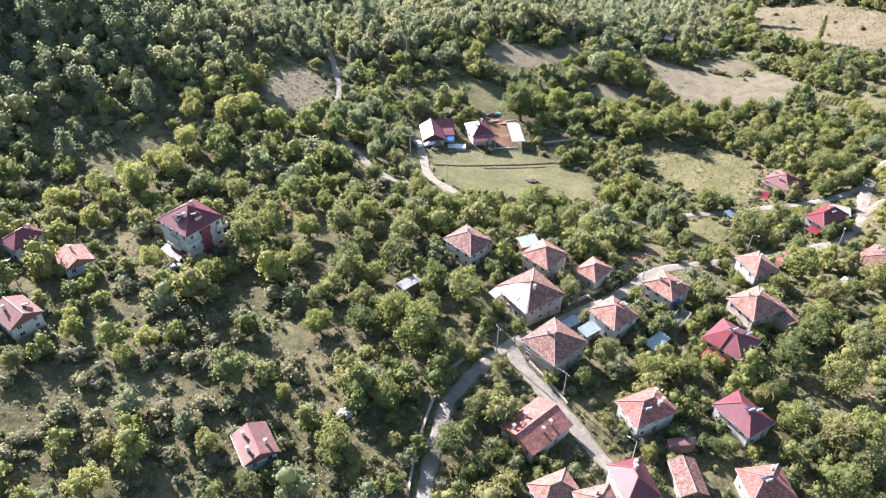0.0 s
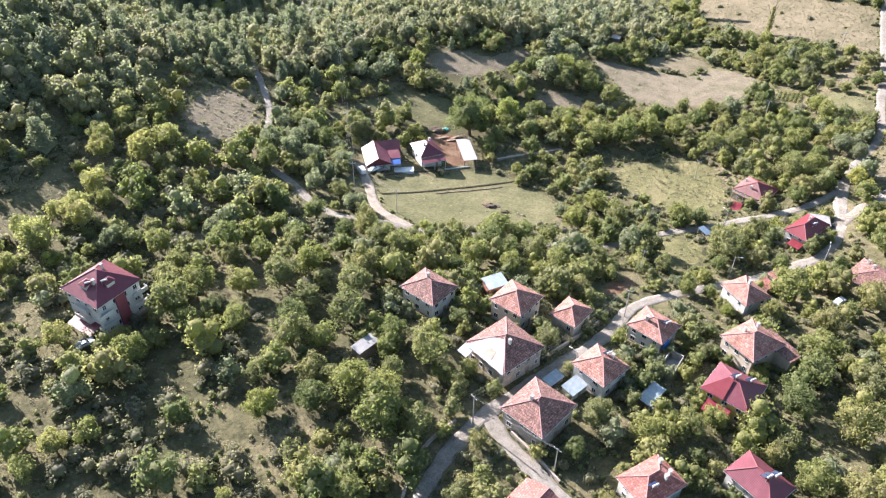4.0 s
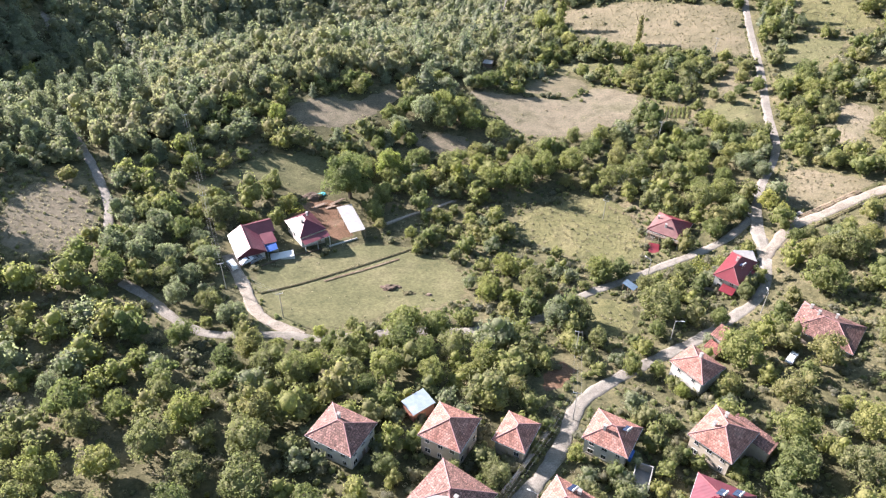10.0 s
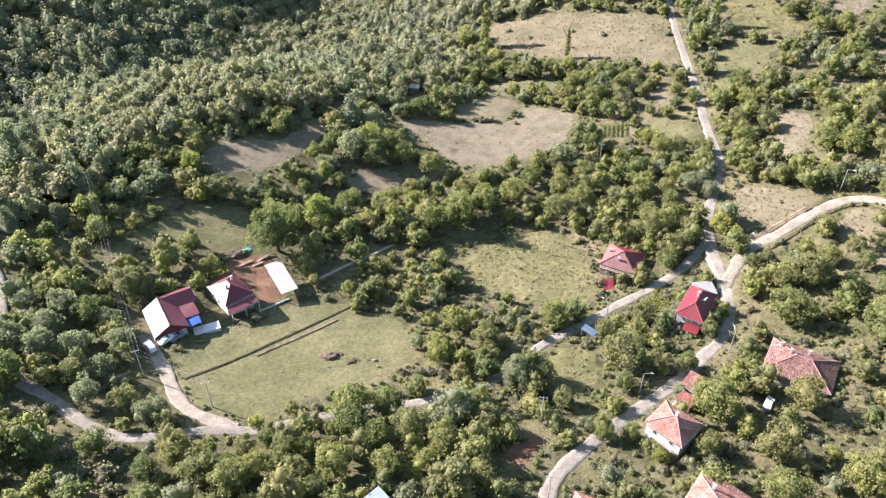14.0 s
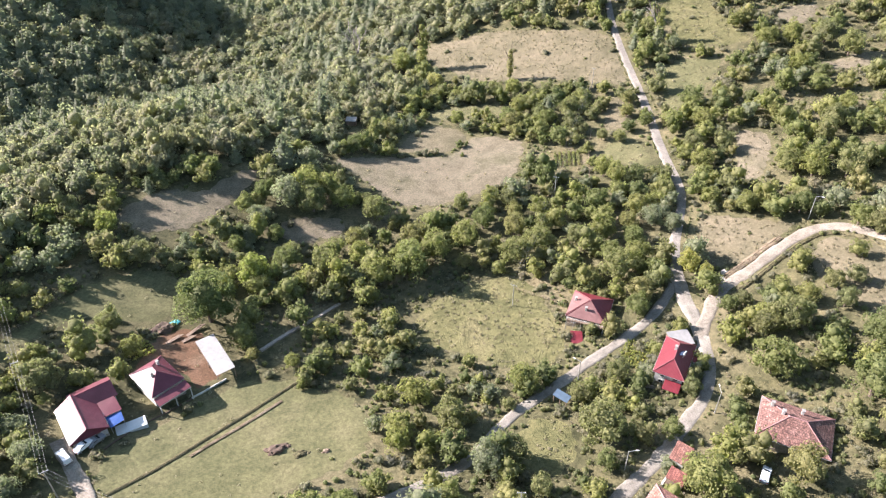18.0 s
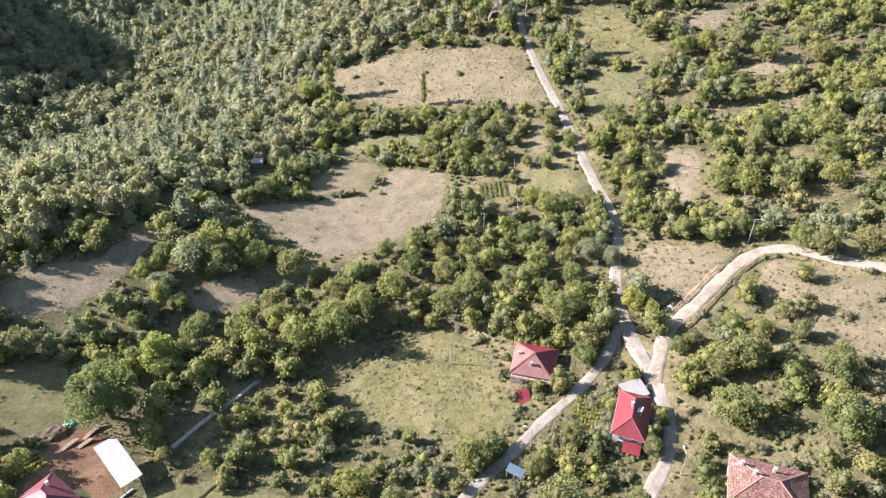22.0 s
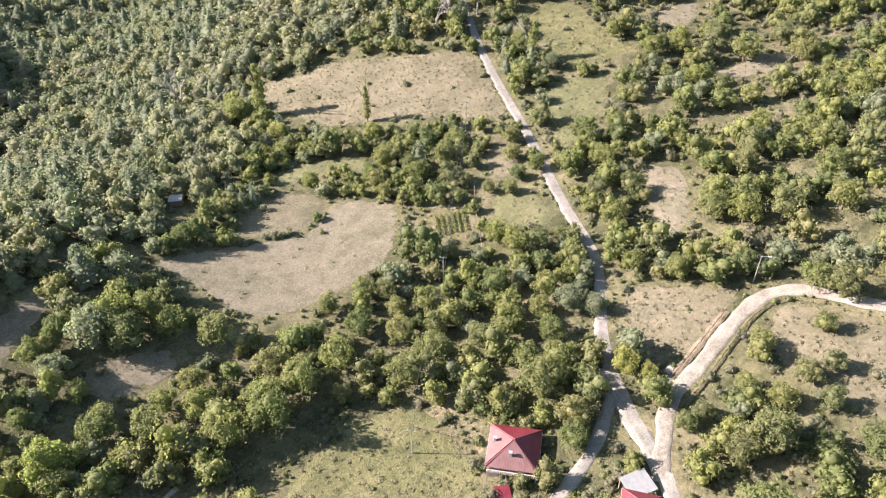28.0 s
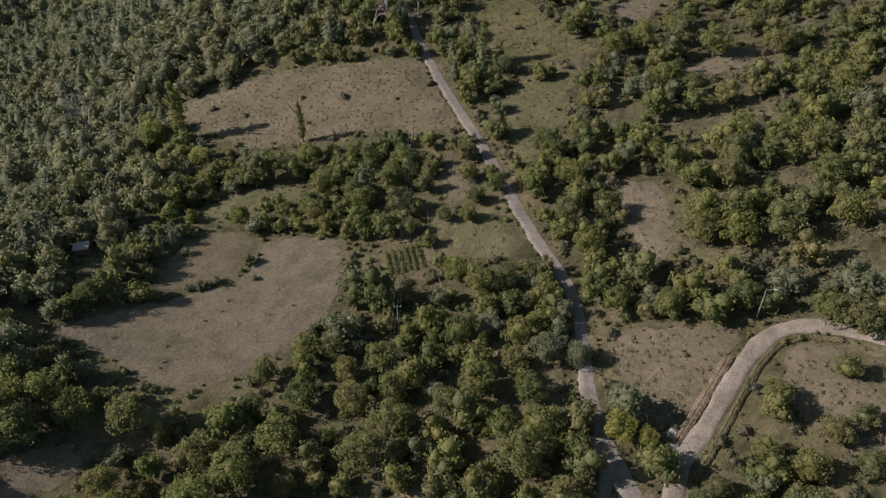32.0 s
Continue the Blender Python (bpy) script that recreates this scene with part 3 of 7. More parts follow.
def road(name, line, width, material, label, lift):
    p = rounded(line, False, 3)
    seg = [np.hypot(*(b - a)) for a, b in zip(p, p[1:])]
    at, total = np.r_[0, np.cumsum(seg)], sum(seg)
    s = np.linspace(0, total, max(6, int(total / 1.6)))
    cx, cy = np.interp(s, at, [q[0] for q in p]), np.interp(s, at, [q[1] for q in p])
    tx, ty = np.gradient(cx), np.gradient(cy)
    ln = np.hypot(tx, ty) + 1e-9
    ox, oy = -ty / ln, tx / ln
    across = [-0.5, -0.42, -0.2, 0.0, 0.2, 0.42, 0.5]
    co, faces, m = [], [], len(across)
    wob = 1 + 0.10 * np.sin(s * 0.5) + 0.07 * np.sin(s * 1.3 + 1)
    zc = lie(cx, cy) + lift
    zc = np.convolve(np.pad(zc, 4, mode="edge"), np.ones(9) / 9, "valid")
    for i in range(len(s)):
        for j, a in enumerate(across):
            w = width * wob[i]
            x, y = cx[i] + ox[i] * a * w, cy[i] + oy[i] * a * w
            z = 0.65 * zc[i] + 0.35 * (top(x, y) + lift)
            z += {0: -0.32, 6: -0.32, 2: -0.03, 4: -0.03}.get(j, 0.0)
            co.append((x, y, z))
    for i in range(len(s) - 1):
        for j in range(m - 1):
            faces.append((i * m + j, i * m + j + 1, (i + 1) * m + j + 1, (i + 1) * m + j))
    ob = new(name, raw_mesh(name, co, faces, material, smooth=True))
    return tagged(ob, label, "road", kind="structure")


for lift, (key, (line, width, material, label)) in zip(np.linspace(0.16, 0.28, len(ROADS)), ROADS.items()):
    road(key, line, width, material, label, float(lift))


# ---- building helpers ----
def part(name, bm, material, parent=None, label=""):
    """One bmesh as one mesh object under a thing or part."""
    me = bpy.data.meshes.new(name)
    bm.to_mesh(me)
    bm.free()
    me.materials.append(material)
    ob = new(name, me)
    if parent is not None:
        ob.parent = parent
    if label:
        ob["label"] = label
    return ob


def box_bm(x0, y0, z0, x1, y1, z1, bevel=0.0, bm=None):
    bm = bm or bmesh.new()
    v = [bm.verts.new((x, y, z)) for z in (z0, z1) for x, y in ((x0, y0), (x1, y0), (x1, y1), (x0, y1))]
    fs = [bm.faces.new([v[i] for i in f]) for f in ((3, 2, 1, 0), (4, 5, 6, 7), (0, 1, 5, 4), (1, 2, 6, 5), (2, 3, 7, 6), (3, 0, 4, 7))]
    if bevel:
        bmesh.ops.bevel(bm, geom=list({e for f in fs for e in f.edges}), offset=bevel, segments=1, affect="EDGES")
    return bm


def bar_bm(a, b, r, sides=6, bm=None, r2=None):
    """A round bar from a to b."""
    bm = bm or bmesh.new()
    a, b = Vector(a), Vector(b)
    q = (b - a).to_track_quat("Z", "Y").to_matrix()
    rings = []
    for p, rr in ((a, r), (b, r if r2 is None else r2)):
        rings.append([bm.verts.new(p + q @ Vector((rr * math.cos(2 * math.pi * k / sides), rr * math.sin(2 * math.pi * k / sides), 0))) for k in range(sides)])
    for k in range(sides):
        bm.faces.new((rings[0][k], rings[0][(k + 1) % sides], rings[1][(k + 1) % sides], rings[1][k]))
    bm.faces.new(rings[0][::-1])
    bm.faces.new(rings[1])
    return bm


def roof_bm(hx, hy, z, rise, kind, thick=0.22, gap=None):
    """A hip or gable roof over the rectangle 2hx by 2hy, ridge along the longer side; UV in metres along eave and slope."""
    bm = bmesh.new()
    uvl = bm.loops.layers.uv.new("UVMap")
    lx = hx >= hy
    r = abs(hx - hy) if kind == "hip" else (hx if lx else hy)
    if kind == "hip":
        r = max(r, 0.25)
    e = [(-hx, -hy), (hx, -hy), (hx, hy), (-hx, hy)]
    ev = [bm.verts.new((x, y, z)) for x, y in e]
    lo = [bm.verts.new((x, y, z - thick)) for x, y in e]
    ridge = [(-r, 0), (r, 0)] if lx else [(0, -r), (0, r)]
    rv = [bm.verts.new((x, y, z + rise)) for x, y in ridge]
    if lx:
        tops = [(ev[0], ev[1], rv[1], rv[0]), (ev[2], ev[3], rv[0], rv[1]), (ev[1], ev[2], rv[1]), (ev[3], ev[0], rv[0])]
    else:
        tops = [(ev[1], ev[2], rv[1], rv[0]), (ev[3], ev[0], rv[0], rv[1]), (ev[0], ev[1], rv[0]), (ev[2], ev[3], rv[1])]
    for vs in tops:
        f = bm.faces.new(vs)
        a, b = vs[0].co, vs[1].co
        u = (b - a).normalized()
        f.normal_update()
        w = f.normal.cross(u)
        for lp in f.loops:
            d = lp.vert.co - a
            lp[uvl].uv = (d.dot(u), d.dot(w))
    for k in range(4):
        bm.faces.new((ev[k], lo[k], lo[(k + 1) % 4], ev[(k + 1) % 4]))
    bm.faces.new(lo[::-1])
    bmesh.ops.recalc_face_normals(bm, faces=bm.faces)
    return bm, [v.co.copy() for v in ev], [v.co.copy() for v in rv]


def window_on(parent, x, y, z, w, h, nx, ny, material=None):
    """A window set on a wall that faces (nx, ny): frame, pane, mullion and sill."""
    tx, ty = -ny, nx

    def slab(a0, a1, z0, z1, d0, d1):
        bm = bmesh.new()
        v = [bm.verts.new((x + tx * a + nx * d, y + ty * a + ny * d, zz)) for zz in (z0, z1) for a, d in ((a0, d0), (a1, d0), (a1, d1), (a0, d1))]
        for f in ((3, 2, 1, 0), (4, 5, 6, 7), (0, 1, 5, 4), (1, 2, 6, 5), (2, 3, 7, 6), (3, 0, 4, 7)):
            bm.faces.new([v[i] for i in f])
        return bm

    frame_bm = slab(-w / 2, w / 2, z - h / 2, z + h / 2, -0.02, 0.06)
    win = part("window", frame_bm, M_FRAME, parent)
    part("pane", slab(-w / 2 + 0.09, -0.04, z - h / 2 + 0.1, z + h / 2 - 0.1, 0.0, 0.075), M_GLASS, win)
    part("pane", slab(0.04, w / 2 - 0.09, z - h / 2 + 0.1, z + h / 2 - 0.1, 0.0, 0.075), M_GLASS, win)
    part("sill", slab(-w / 2 - 0.08, w / 2 + 0.08, z - h / 2 - 0.09, z - h / 2, -0.02, 0.16), M_CONC, win)
    return win


def solar_heater(parent, at, turn, slope):
    """Hot-water set on a roof: two collectors tilted to the sun and a white tank above them."""
    m = Matrix.Translation(at) @ Matrix.Rotation(turn, 4, "Z") @ Matrix.Scale(0.8, 4)
    bm = bmesh.new()
    for k in (-1, 1):
        v = [bm.verts.new(m @ Vector(c)) for c in ((k * 0.55 - 0.5, -0.9, 0.12), (k * 0.55 + 0.5, -0.9, 0.12), (k * 0.55 + 0.5, 0.6, 1.0), (k * 0.55 - 0.5, 0.6, 1.0),
                                                  (k * 0.55 - 0.5, -0.86, 0.02), (k * 0.55 + 0.5, -0.86, 0.02), (k * 0.55 + 0.5, 0.64, 0.9), (k * 0.55 - 0.5, 0.64, 0.9))]
        for f in ((0, 1, 2, 3), (7, 6, 5, 4), (0, 4, 5, 1), (1, 5, 6, 2), (2, 6, 7, 3), (3, 7, 4, 0)):
            bm.faces.new([v[i] for i in f])
    panel = part("solar_collector", bm, M_PANEL, parent, "dark glazed solar collector")
    part("water_tank", bar_bm(m @ Vector((-0.85, 0.75, 1.15)), m @ Vector((0.85, 0.75, 1.15)), 0.22, 10), M_TANK, panel, "white hot-water tank")
    bm = bmesh.new()
    for k in (-0.8, 0.8):
        bar_bm(m @ Vector((k, 0.7, -0.5)), m @ Vector((k, 0.75, 1.1)), 0.04, 5, bm)
        bar_bm(m @ Vector((k, -0.8, -0.5)), m @ Vector((k, -0.8, 0.1)), 0.04, 5, bm)
    part("stand", bm, M_METAL, panel)


def chimney(parent, x, y, z0, z1, w=0.55, material=None):
    c = part("chimney", box_bm(x - w / 2, y - w / 2, z0, x + w / 2, y + w / 2, z1, 0.02), material or M_WHITE, parent)
    part("chimney_cap", box_bm(x - w / 2 - 0.1, y - w / 2 - 0.1, z1 + 0.14, x + w / 2 + 0.1, y + w / 2 + 0.1, z1 + 0.22), M_CONC, c)
    for sx in (-1, 1):
        for sy in (-1, 1):
            px, py = x + sx * (w / 2 - 0.06), y + sy * (w / 2 - 0.06)
            part("chimney_leg", box_bm(px - 0.05, py - 0.05, z1, px + 0.05, py + 0.05, z1 + 0.14), M_CONC, c)
    return c


HOUSES = []          # footprints, kept clear of plants


def house(label, cx, cy, turn, lx, ly, eave, kind, roof_m, cap_m, wall_m, rise, storeys=2, ground_z=None, over=0.55, base_m=None,
          chimneys=(), solar=(), sides="sewn", category="house", name="house", balcony=False):
    """A village house: walls on a stone footing, roof with capped ridges, windows storey by storey, door, chimneys, solar water heaters."""
    t = radians(turn)
    ux, uy = math.cos(t), math.sin(t)
    corners = [(cx + ux * sx * lx / 2 - uy * sy * ly / 2, cy + uy * sx * lx / 2 + ux * sy * ly / 2) for sx in (-1, 1) for sy in (-1, 1)]
    low = min(top(*c) for c in corners)
    gz = top(cx, cy) if ground_z is None else ground_z
    root = new(name)
    root.matrix_world = pose(cx, cy, gz, 0, 0, turn)
    HOUSES.append((cx, cy, t, lx / 2, ly / 2))
    hx, hy, H = lx / 2, ly / 2, eave - gz
    wx, wy = hx - over, hy - over
    zb = low - gz - 0.6
    foot = 0.5
    part("footing", box_bm(-wx - 0.06, -wy - 0.06, zb, wx + 0.06, wy + 0.06, foot), base_m or M_STONE, root)
    wall_bm = box_bm(-wx, -wy, foot, wx, wy, H - 0.1)
    if kind == "gable":
        long_x = hx >= hy
        for s in (-1, 1):
            if long_x:
                tri = ((s * wx, -wy), (s * wx, wy), (s * wx, 0))
            else:
                tri = ((-wx, s * wy), (wx, s * wy), (0, s * wy))
            top_z = H + rise * ((wy if long_x else wx) / (hy if long_x else hx)) - 0.25
            nin = 0.2 * -s
            va = [wall_bm.verts.new((tri[0][0], tri[0][1], H - 0.1)), wall_bm.verts.new((tri[1][0], tri[1][1], H - 0.1)), wall_bm.verts.new((tri[2][0], tri[2][1], top_z))]
            vb = [wall_bm.verts.new((v.co.x + (nin if long_x else 0), v.co.y + (0 if long_x else nin), v.co.z)) for v in va]
            wall_bm.faces.new(va)
            wall_bm.faces.new(vb[::-1])
            for k in range(3):
                wall_bm.faces.new((va[k], vb[k], vb[(k + 1) % 3], va[(k + 1) % 3]))
        bmesh.ops.recalc_face_normals(wall_bm, faces=wall_bm.faces)
    part("wall", wall_bm, wall_m, root)
    bm, ev, rv = roof_bm(hx, hy, H, rise, kind)
    roof = part("roof", bm, roof_m, root)
    part("ridge_cap", bar_bm(rv[0] + Vector((0, 0, 0.03)), rv[1] + Vector((0, 0, 0.03)), 0.13, 6), cap_m, roof)
    if kind == "hip":
        for k in range(4):
            r = min(rv, key=lambda p: (p - ev[k]).length)
            part("hip_cap", bar_bm(ev[k] + Vector((0, 0, 0.02)), r + Vector((0, 0, 0.02)), 0.11, 6), cap_m, roof)
    # gutters along the eaves
    for a, b in ((0, 1), (1, 2), (2, 3), (3, 0)):
        if kind == "gable" and (a in (1, 3)) == (hx >= hy):
            continue
        part("gutter", bar_bm(ev[a] + Vector((0, 0, -0.18)), ev[b] + Vector((0, 0, -0.18)), 0.07, 5), M_METAL, roof)
    storey_h = (H - foot) / storeys
    rnd = random.Random(int(cx * 7 + cy * 13))
    for s in range(storeys):
        zc = foot + storey_h * (s + 0.55)
        wh = min(1.3, storey_h * 0.5)
        for nx, ny, half, depth in ((0, -1, wx, wy), (0, 1, wx, wy), (-1, 0, wy, wx), (1, 0, wy, wx)):
            count = max(1, int(half * 2 / 2.7))
            for k in range(count):
                a = (k + 0.5) / count * 2 * half - half + rnd.uniform(-0.15, 0.15)
                if s == 0 and (nx, ny) == (0, -1) and k == count // 2:
                    d = part("door", box_bm(a - 0.5, -wy - 0.07, foot - 0.4, a + 0.5, -wy + 0.05, foot + 1.65, 0.01), M_WOOD, root)
                    part("door_handle", bar_bm((a + 0.36, -wy - 0.12, foot + 0.6), (a + 0.36, -wy - 0.06, foot + 0.6), 0.03, 6), M_METAL, d)
                    continue
                if s == 0 and rnd.random() < 0.35:
                    continue
                window_on(root, nx * depth + (-ny) * a, ny * depth + nx * a, zc, rnd.choice((0.95, 1.15, 1.3)), wh, nx, ny)
    if balcony:
        for s in range(1, storeys):
            zf = foot + storey_h * s
            for sx in (-1, 1):
                slab = part("balcony", box_bm(sx * wx - (0 if sx > 0 else 1.25), -2.6, zf - 0.08, sx * wx + (1.25 if sx > 0 else 0), 2.6, zf + 0.12), M_WHITE, root)
                xo = sx * (wx + 1.2)
                part("parapet", box_bm(xo - 0.06, -2.6, zf + 0.12, xo + 0.06, 2.6, zf + 1.0), M_WHITE, slab)
    for fx, fy in chimneys:
        x, y = fx * hx, fy * hy
        part_top = H + rise + 0.35
        if kind == "hip":
            lvl = min((hx - abs(x)) / min(hx, hy), (hy - abs(y)) / min(hx, hy), 1.0)
        else:
            lvl = 1 - (abs(y) / hy if hx >= hy else abs(x) / hx)
        chimney(root, x, y, H + rise * lvl - 0.4, H + rise * lvl + 1.1)
    for fx, fy in solar:
        x, y = fx * hx, fy * hy
        if kind == "hip":
            lvl = min((hx - abs(x)) / min(hx, hy), (hy - abs(y)) / min(hx, hy), 1.0)
        else:
            lvl = 1 - (abs(y) / hy if hx >= hy else abs(x) / hx)
        solar_heater(root, Vector((x, y, H + rise * lvl + 0.25)), radians(200 - turn), 0.4)
    tagged(root, label, category, "village houses")
    return root


def lean_to(label, cx, cy, turn, lx, ly, z_hi, fall, roof_m, wall_m, name="shed", group="", thick=0.08, posts=False):
    """A small shed under one slope, falling along its own y; walled or open on posts."""
    gz = top(cx, cy)
    root = new(name)
    root.matrix_world = pose(cx, cy, gz, 0, 0, turn)
    HOUSES.append((cx, cy, radians(turn), lx / 2, ly / 2))
    hx, hy, h = lx / 2, ly / 2, z_hi - gz
    bm = bmesh.new()
    uvl = bm.loops.layers.uv.new("UVMap")
    v = [bm.verts.new(c) for c in ((-hx, -hy, h - fall), (hx, -hy, h - fall), (hx, hy, h), (-hx, hy, h))]
    w = [bm.verts.new(p.co - Vector((0, 0, thick))) for p in v]
    f = bm.faces.new(v)
    for lp in f.loops:
        lp[uvl].uv = (lp.vert.co.x, lp.vert.co.y)
    bm.faces.new(w[::-1])
    for k in range(4):
        bm.faces.new((v[k], w[k], w[(k + 1) % 4], v[(k + 1) % 4]))
    part("roof", bm, roof_m, root)
    if posts:
        for sx in (-1, 1):
            for sy in (-1, 0, 1):
                zt = h - fall * (1 - (sy + 1) / 2) - thick
                part("post", box_bm(sx * (hx - 0.25) - 0.08, sy * (hy - 0.25) - 0.08, -1.2, sx * (hx - 0.25) + 0.08, sy * (hy - 0.25) + 0.08, zt), M_WOOD, root)
    else:
        bm = box_bm(-hx + 0.2, -hy + 0.2, -1.2, hx - 0.2, hy - 0.2, h - fall - thick)
        for vert in bm.verts:
            if vert.co.z > 0 and vert.co.y > 0:
                vert.co.z = h - thick - 0.02 - fall * 0.2 / ly
        part("wall", bm, wall_m, root)
        part("door", box_bm(-0.45, -hy + 0.13, -0.1, 0.45, -hy + 0.24, min(1.8, h - fall - 0.25)), M_WOOD, root)
    return tagged(root, label, "shed", group)


# ---- the village ----
house("four-storey cream house under a wine-red hip roof", -68.7, 163.3, 52, 12.2, 12.9, -15.1, "hip", M_SHEET_WINE, M_CAP_WINE, M_WHITE, 4.2, 3, chimneys=[(0.3, 0.1), (-0.4, -0.3)], solar=[(-0.1, -0.5), (-0.5, -0.1)], balcony=True)
house("white house with a dark wine-red sheet roof", -110.7, 154.8, 59, 9.2, 7.2, -15.8, "hip", M_SHEET_WINE, M_CAP_WINE, M_WHITE, 2.4, 2, chimneys=[(0.6, 0.0)])
house("small pale-blue cottage with a faded tile gable roof", -96.2, 150.2, 42, 7.9, 8.3, -18.8, "gable", M_TILE, M_CAP, M_BLUEWALL, 2.0, 1, chimneys=[(0.1, 0.3)])
house("white cottage under a weathered pinkish sheet gable roof", -98.8, 125.8, 143, 9.2, 8.2, -15.2, "gable", M_SHEET_BROWN, M_CAP_RED, M_WHITE, 2.2, 2, chimneys=[(0.3, 0.4)], solar=[(-0.3, -0.5)])
house("small white house with a salmon-red gable roof", -38.4, 95.3, 120, 8.8, 7.6, -22.4, "gable", M_SHEET_BROWN, M_CAP_RED, M_BLUEWALL, 1.7, 1, chimneys=[(0.5, 0.4), (-0.4, 0.5), (-0.4, -0.5)])
house("old stone house with a patched tile hip roof", 7.0, 163.3, 44, 9.4, 10.8, -21.7, "hip", M_TILE_OLD, M_CAP, M_WHITE, 2.3, 2, chimneys=[(0.2, 0.2)])
house("house under a faded terracotta hip roof", 27.5, 157.6, 45, 9.4, 9.4, -21.8, "hip", M_TILE, M_CAP, M_CREAM, 2.5, 2)
old_big = house("big old house, half tiled and half sheeted in bare tin", 22.2, 141.3, 35, 12.4, 12.4, -20.3, "hip", M_TILE_OLD, M_CAP, M_STONE, 3.0, 2, chimneys=[(-0.1, -0.3)])
house("low cottage under a faded terracotta hip roof", 40.5, 154.0, 44, 8.2, 7.2, -24.0, "hip", M_TILE, M_CAP, M_CREAM, 1.9, 1)
house("tile-roofed house with a solar water heater", 58.9, 148.3, 41, 8.7, 9.6, -24.3, "hip", M_TILE, M_CAP, M_WHITE, 2.2, 2, solar=[(0.2, -0.5)], chimneys=[(-0.3, 0.3)])
house("large two-storey house under a terracotta hip roof", 79.9, 141.3, 26, 10.8, 9.8, -24.0, "hip", M_TILE, M_CAP, M_CREAM, 2.6, 2, chimneys=[(0.5, 0.3), (-0.2, 0.4)])
house("white house under a tile hip roof with darker patches", 42.1, 134.5, 36, 8.9, 9.2, -21.4, "hip", M_TILE, M_CAP, M_WHITE, 2.5, 2, chimneys=[(0.6, -0.2)], solar=[(0.6, 0.1)])
house("old timber-framed stone house with moss-stained tile roof", 26.2, 123.3, 41, 11.6, 10.8, -20.0, "hip", M_TILE_OLD, M_CAP, M_STONE, 2.7, 2, chimneys=[(-0.2, 0.2)])
house("ochre house under a magenta-red sheet roof", 69.2, 126.8, 44, 9.8, 10.6, -22.4, "hip", M_SHEET_WINE, M_CAP_RED, M_YELLOW, 2.4, 2, solar=[(0.1, 0.1), (0.5, -0.4)])
house("white house with terracotta hip roof and a solar heater", 44.3, 105.3, 25, 10.6, 8.0, -21.4, "hip", M_TILE_RED, M_CAP, M_WHITE, 2.4, 2, solar=[(-0.3, -0.4)], chimneys=[(0.6, 0.4), (0.3, -0.4), (0.55, -0.3)])
house("white house with a bright red sheet hip roof", 65.1, 104.4, 31, 8.0, 10.4, -22.3, "hip", M_SHEET_WINE, M_CAP_RED, M_WHITE, 2.4, 2, solar=[(-0.1, -0.2), (0.45, -0.3)])
house("long low white house with a ribbed tile gable roof", 20.1, 101.0, 41, 12.4, 10.1, -22.7, "gable", M_TILE_RED, M_CAP, M_WHITE, 1.9, 1, chimneys=[(-0.1, -0.5), (0.3, -0.45), (-0.8, 0.35), (-0.1, 0.5)])
house("cream house by the road under a pale terracotta roof", 88.1, 162.1, 20, 8.4, 9.2, -28.1, "hip", M_TILE, M_CAP, M_WHITE, 2.2, 2, chimneys=[(0.1, 0.0)])
house("long old farmhouse with a brownish weathered tile roof", 126.3, 164.5, -56, 14.9, 11.6, -29.8, "hip", M_TILE_OLD, M_CAP, M_STONE, 2.5, 2, chimneys=[(-0.4, 0.1), (0.1, 0.5), (-0.7, 0.5)])
house("timber-balconied house with a red sheet roof, one slope faded", 121.0, 224.2, 38.5, 10.8, 10.8, -41.1, "hip", M_SHEET_RED, M_CAP_RED, M_WOOD, 2.6, 2, chimneys=[(0.1, 0.75), (-0.55, 0.1)])
house("white house with a crimson sheet hip roof above gardens", 122.6, 194.9, 33, 13.0, 7.4, -34.9, "hip", M_SHEET_RED, M_CAP_RED, M_WHITE, 2.4, 2, solar=[(0.0, -0.35)], chimneys=[(0.1, 0.1)])
house("farmhouse with a wine-red roof, one slope part white with tin and painted sun glare", -4.6, 249.5, 7.5, 8.6, 12.2, -37.5, "gable", M_SHEET_WINE, M_CAP_WINE, M_WHITE, 2.5, 1)
house("white farmhouse with a dark red hip roof", 13.2, 255.8, 17, 8.6, 10.8, -39.2, "hip", M_SHEET_WINE, M_CAP_WINE, M_WHITE, 2.7, 1, chimneys=[(0.4, 0.3), (-0.3, -0.2)])
house("pinkish house under a faded terracotta roof by the lane end", 30.4, 82.6, 15, 8.0, 7.0, -22.6, "hip", M_TILE, M_CAP, M_WHITE, 2.0, 1, chimneys=[(0.0, 0.3)])
house("tall house with a magenta sheet hip roof", 37.7, 86.3, 15, 7.4, 9.4, -20.6, "hip", M_SHEET_WINE, M_CAP_RED, M_WHITE, 2.6, 2, chimneys=[(0.1, 0.2), (0.3, 0.5)])
house("long brown-tiled barn with a gable roof", 49.7, 89.2, 5, 5.8, 8.6, -23.7, "gable", M_TILE_OLD, M_CAP, M_STONE, 1.4, 1, name="barn", category="barn")
house("house with bright terracotta roof and two chimneys", 64.5, 87.5, 8, 9.2, 7.8, -22.7, "hip", M_TILE_RED, M_CAP, M_WHITE, 2.3, 2, chimneys=[(0.4, 0.5)], solar=[(-0.2, -0.2)])
house("cottage with pinkish tile roof above the lower road", 22.5, 86.0, 25, 9.0, 6.5, -23.3, "hip", M_TILE, M_CAP, M_WHITE, 1.8, 1)

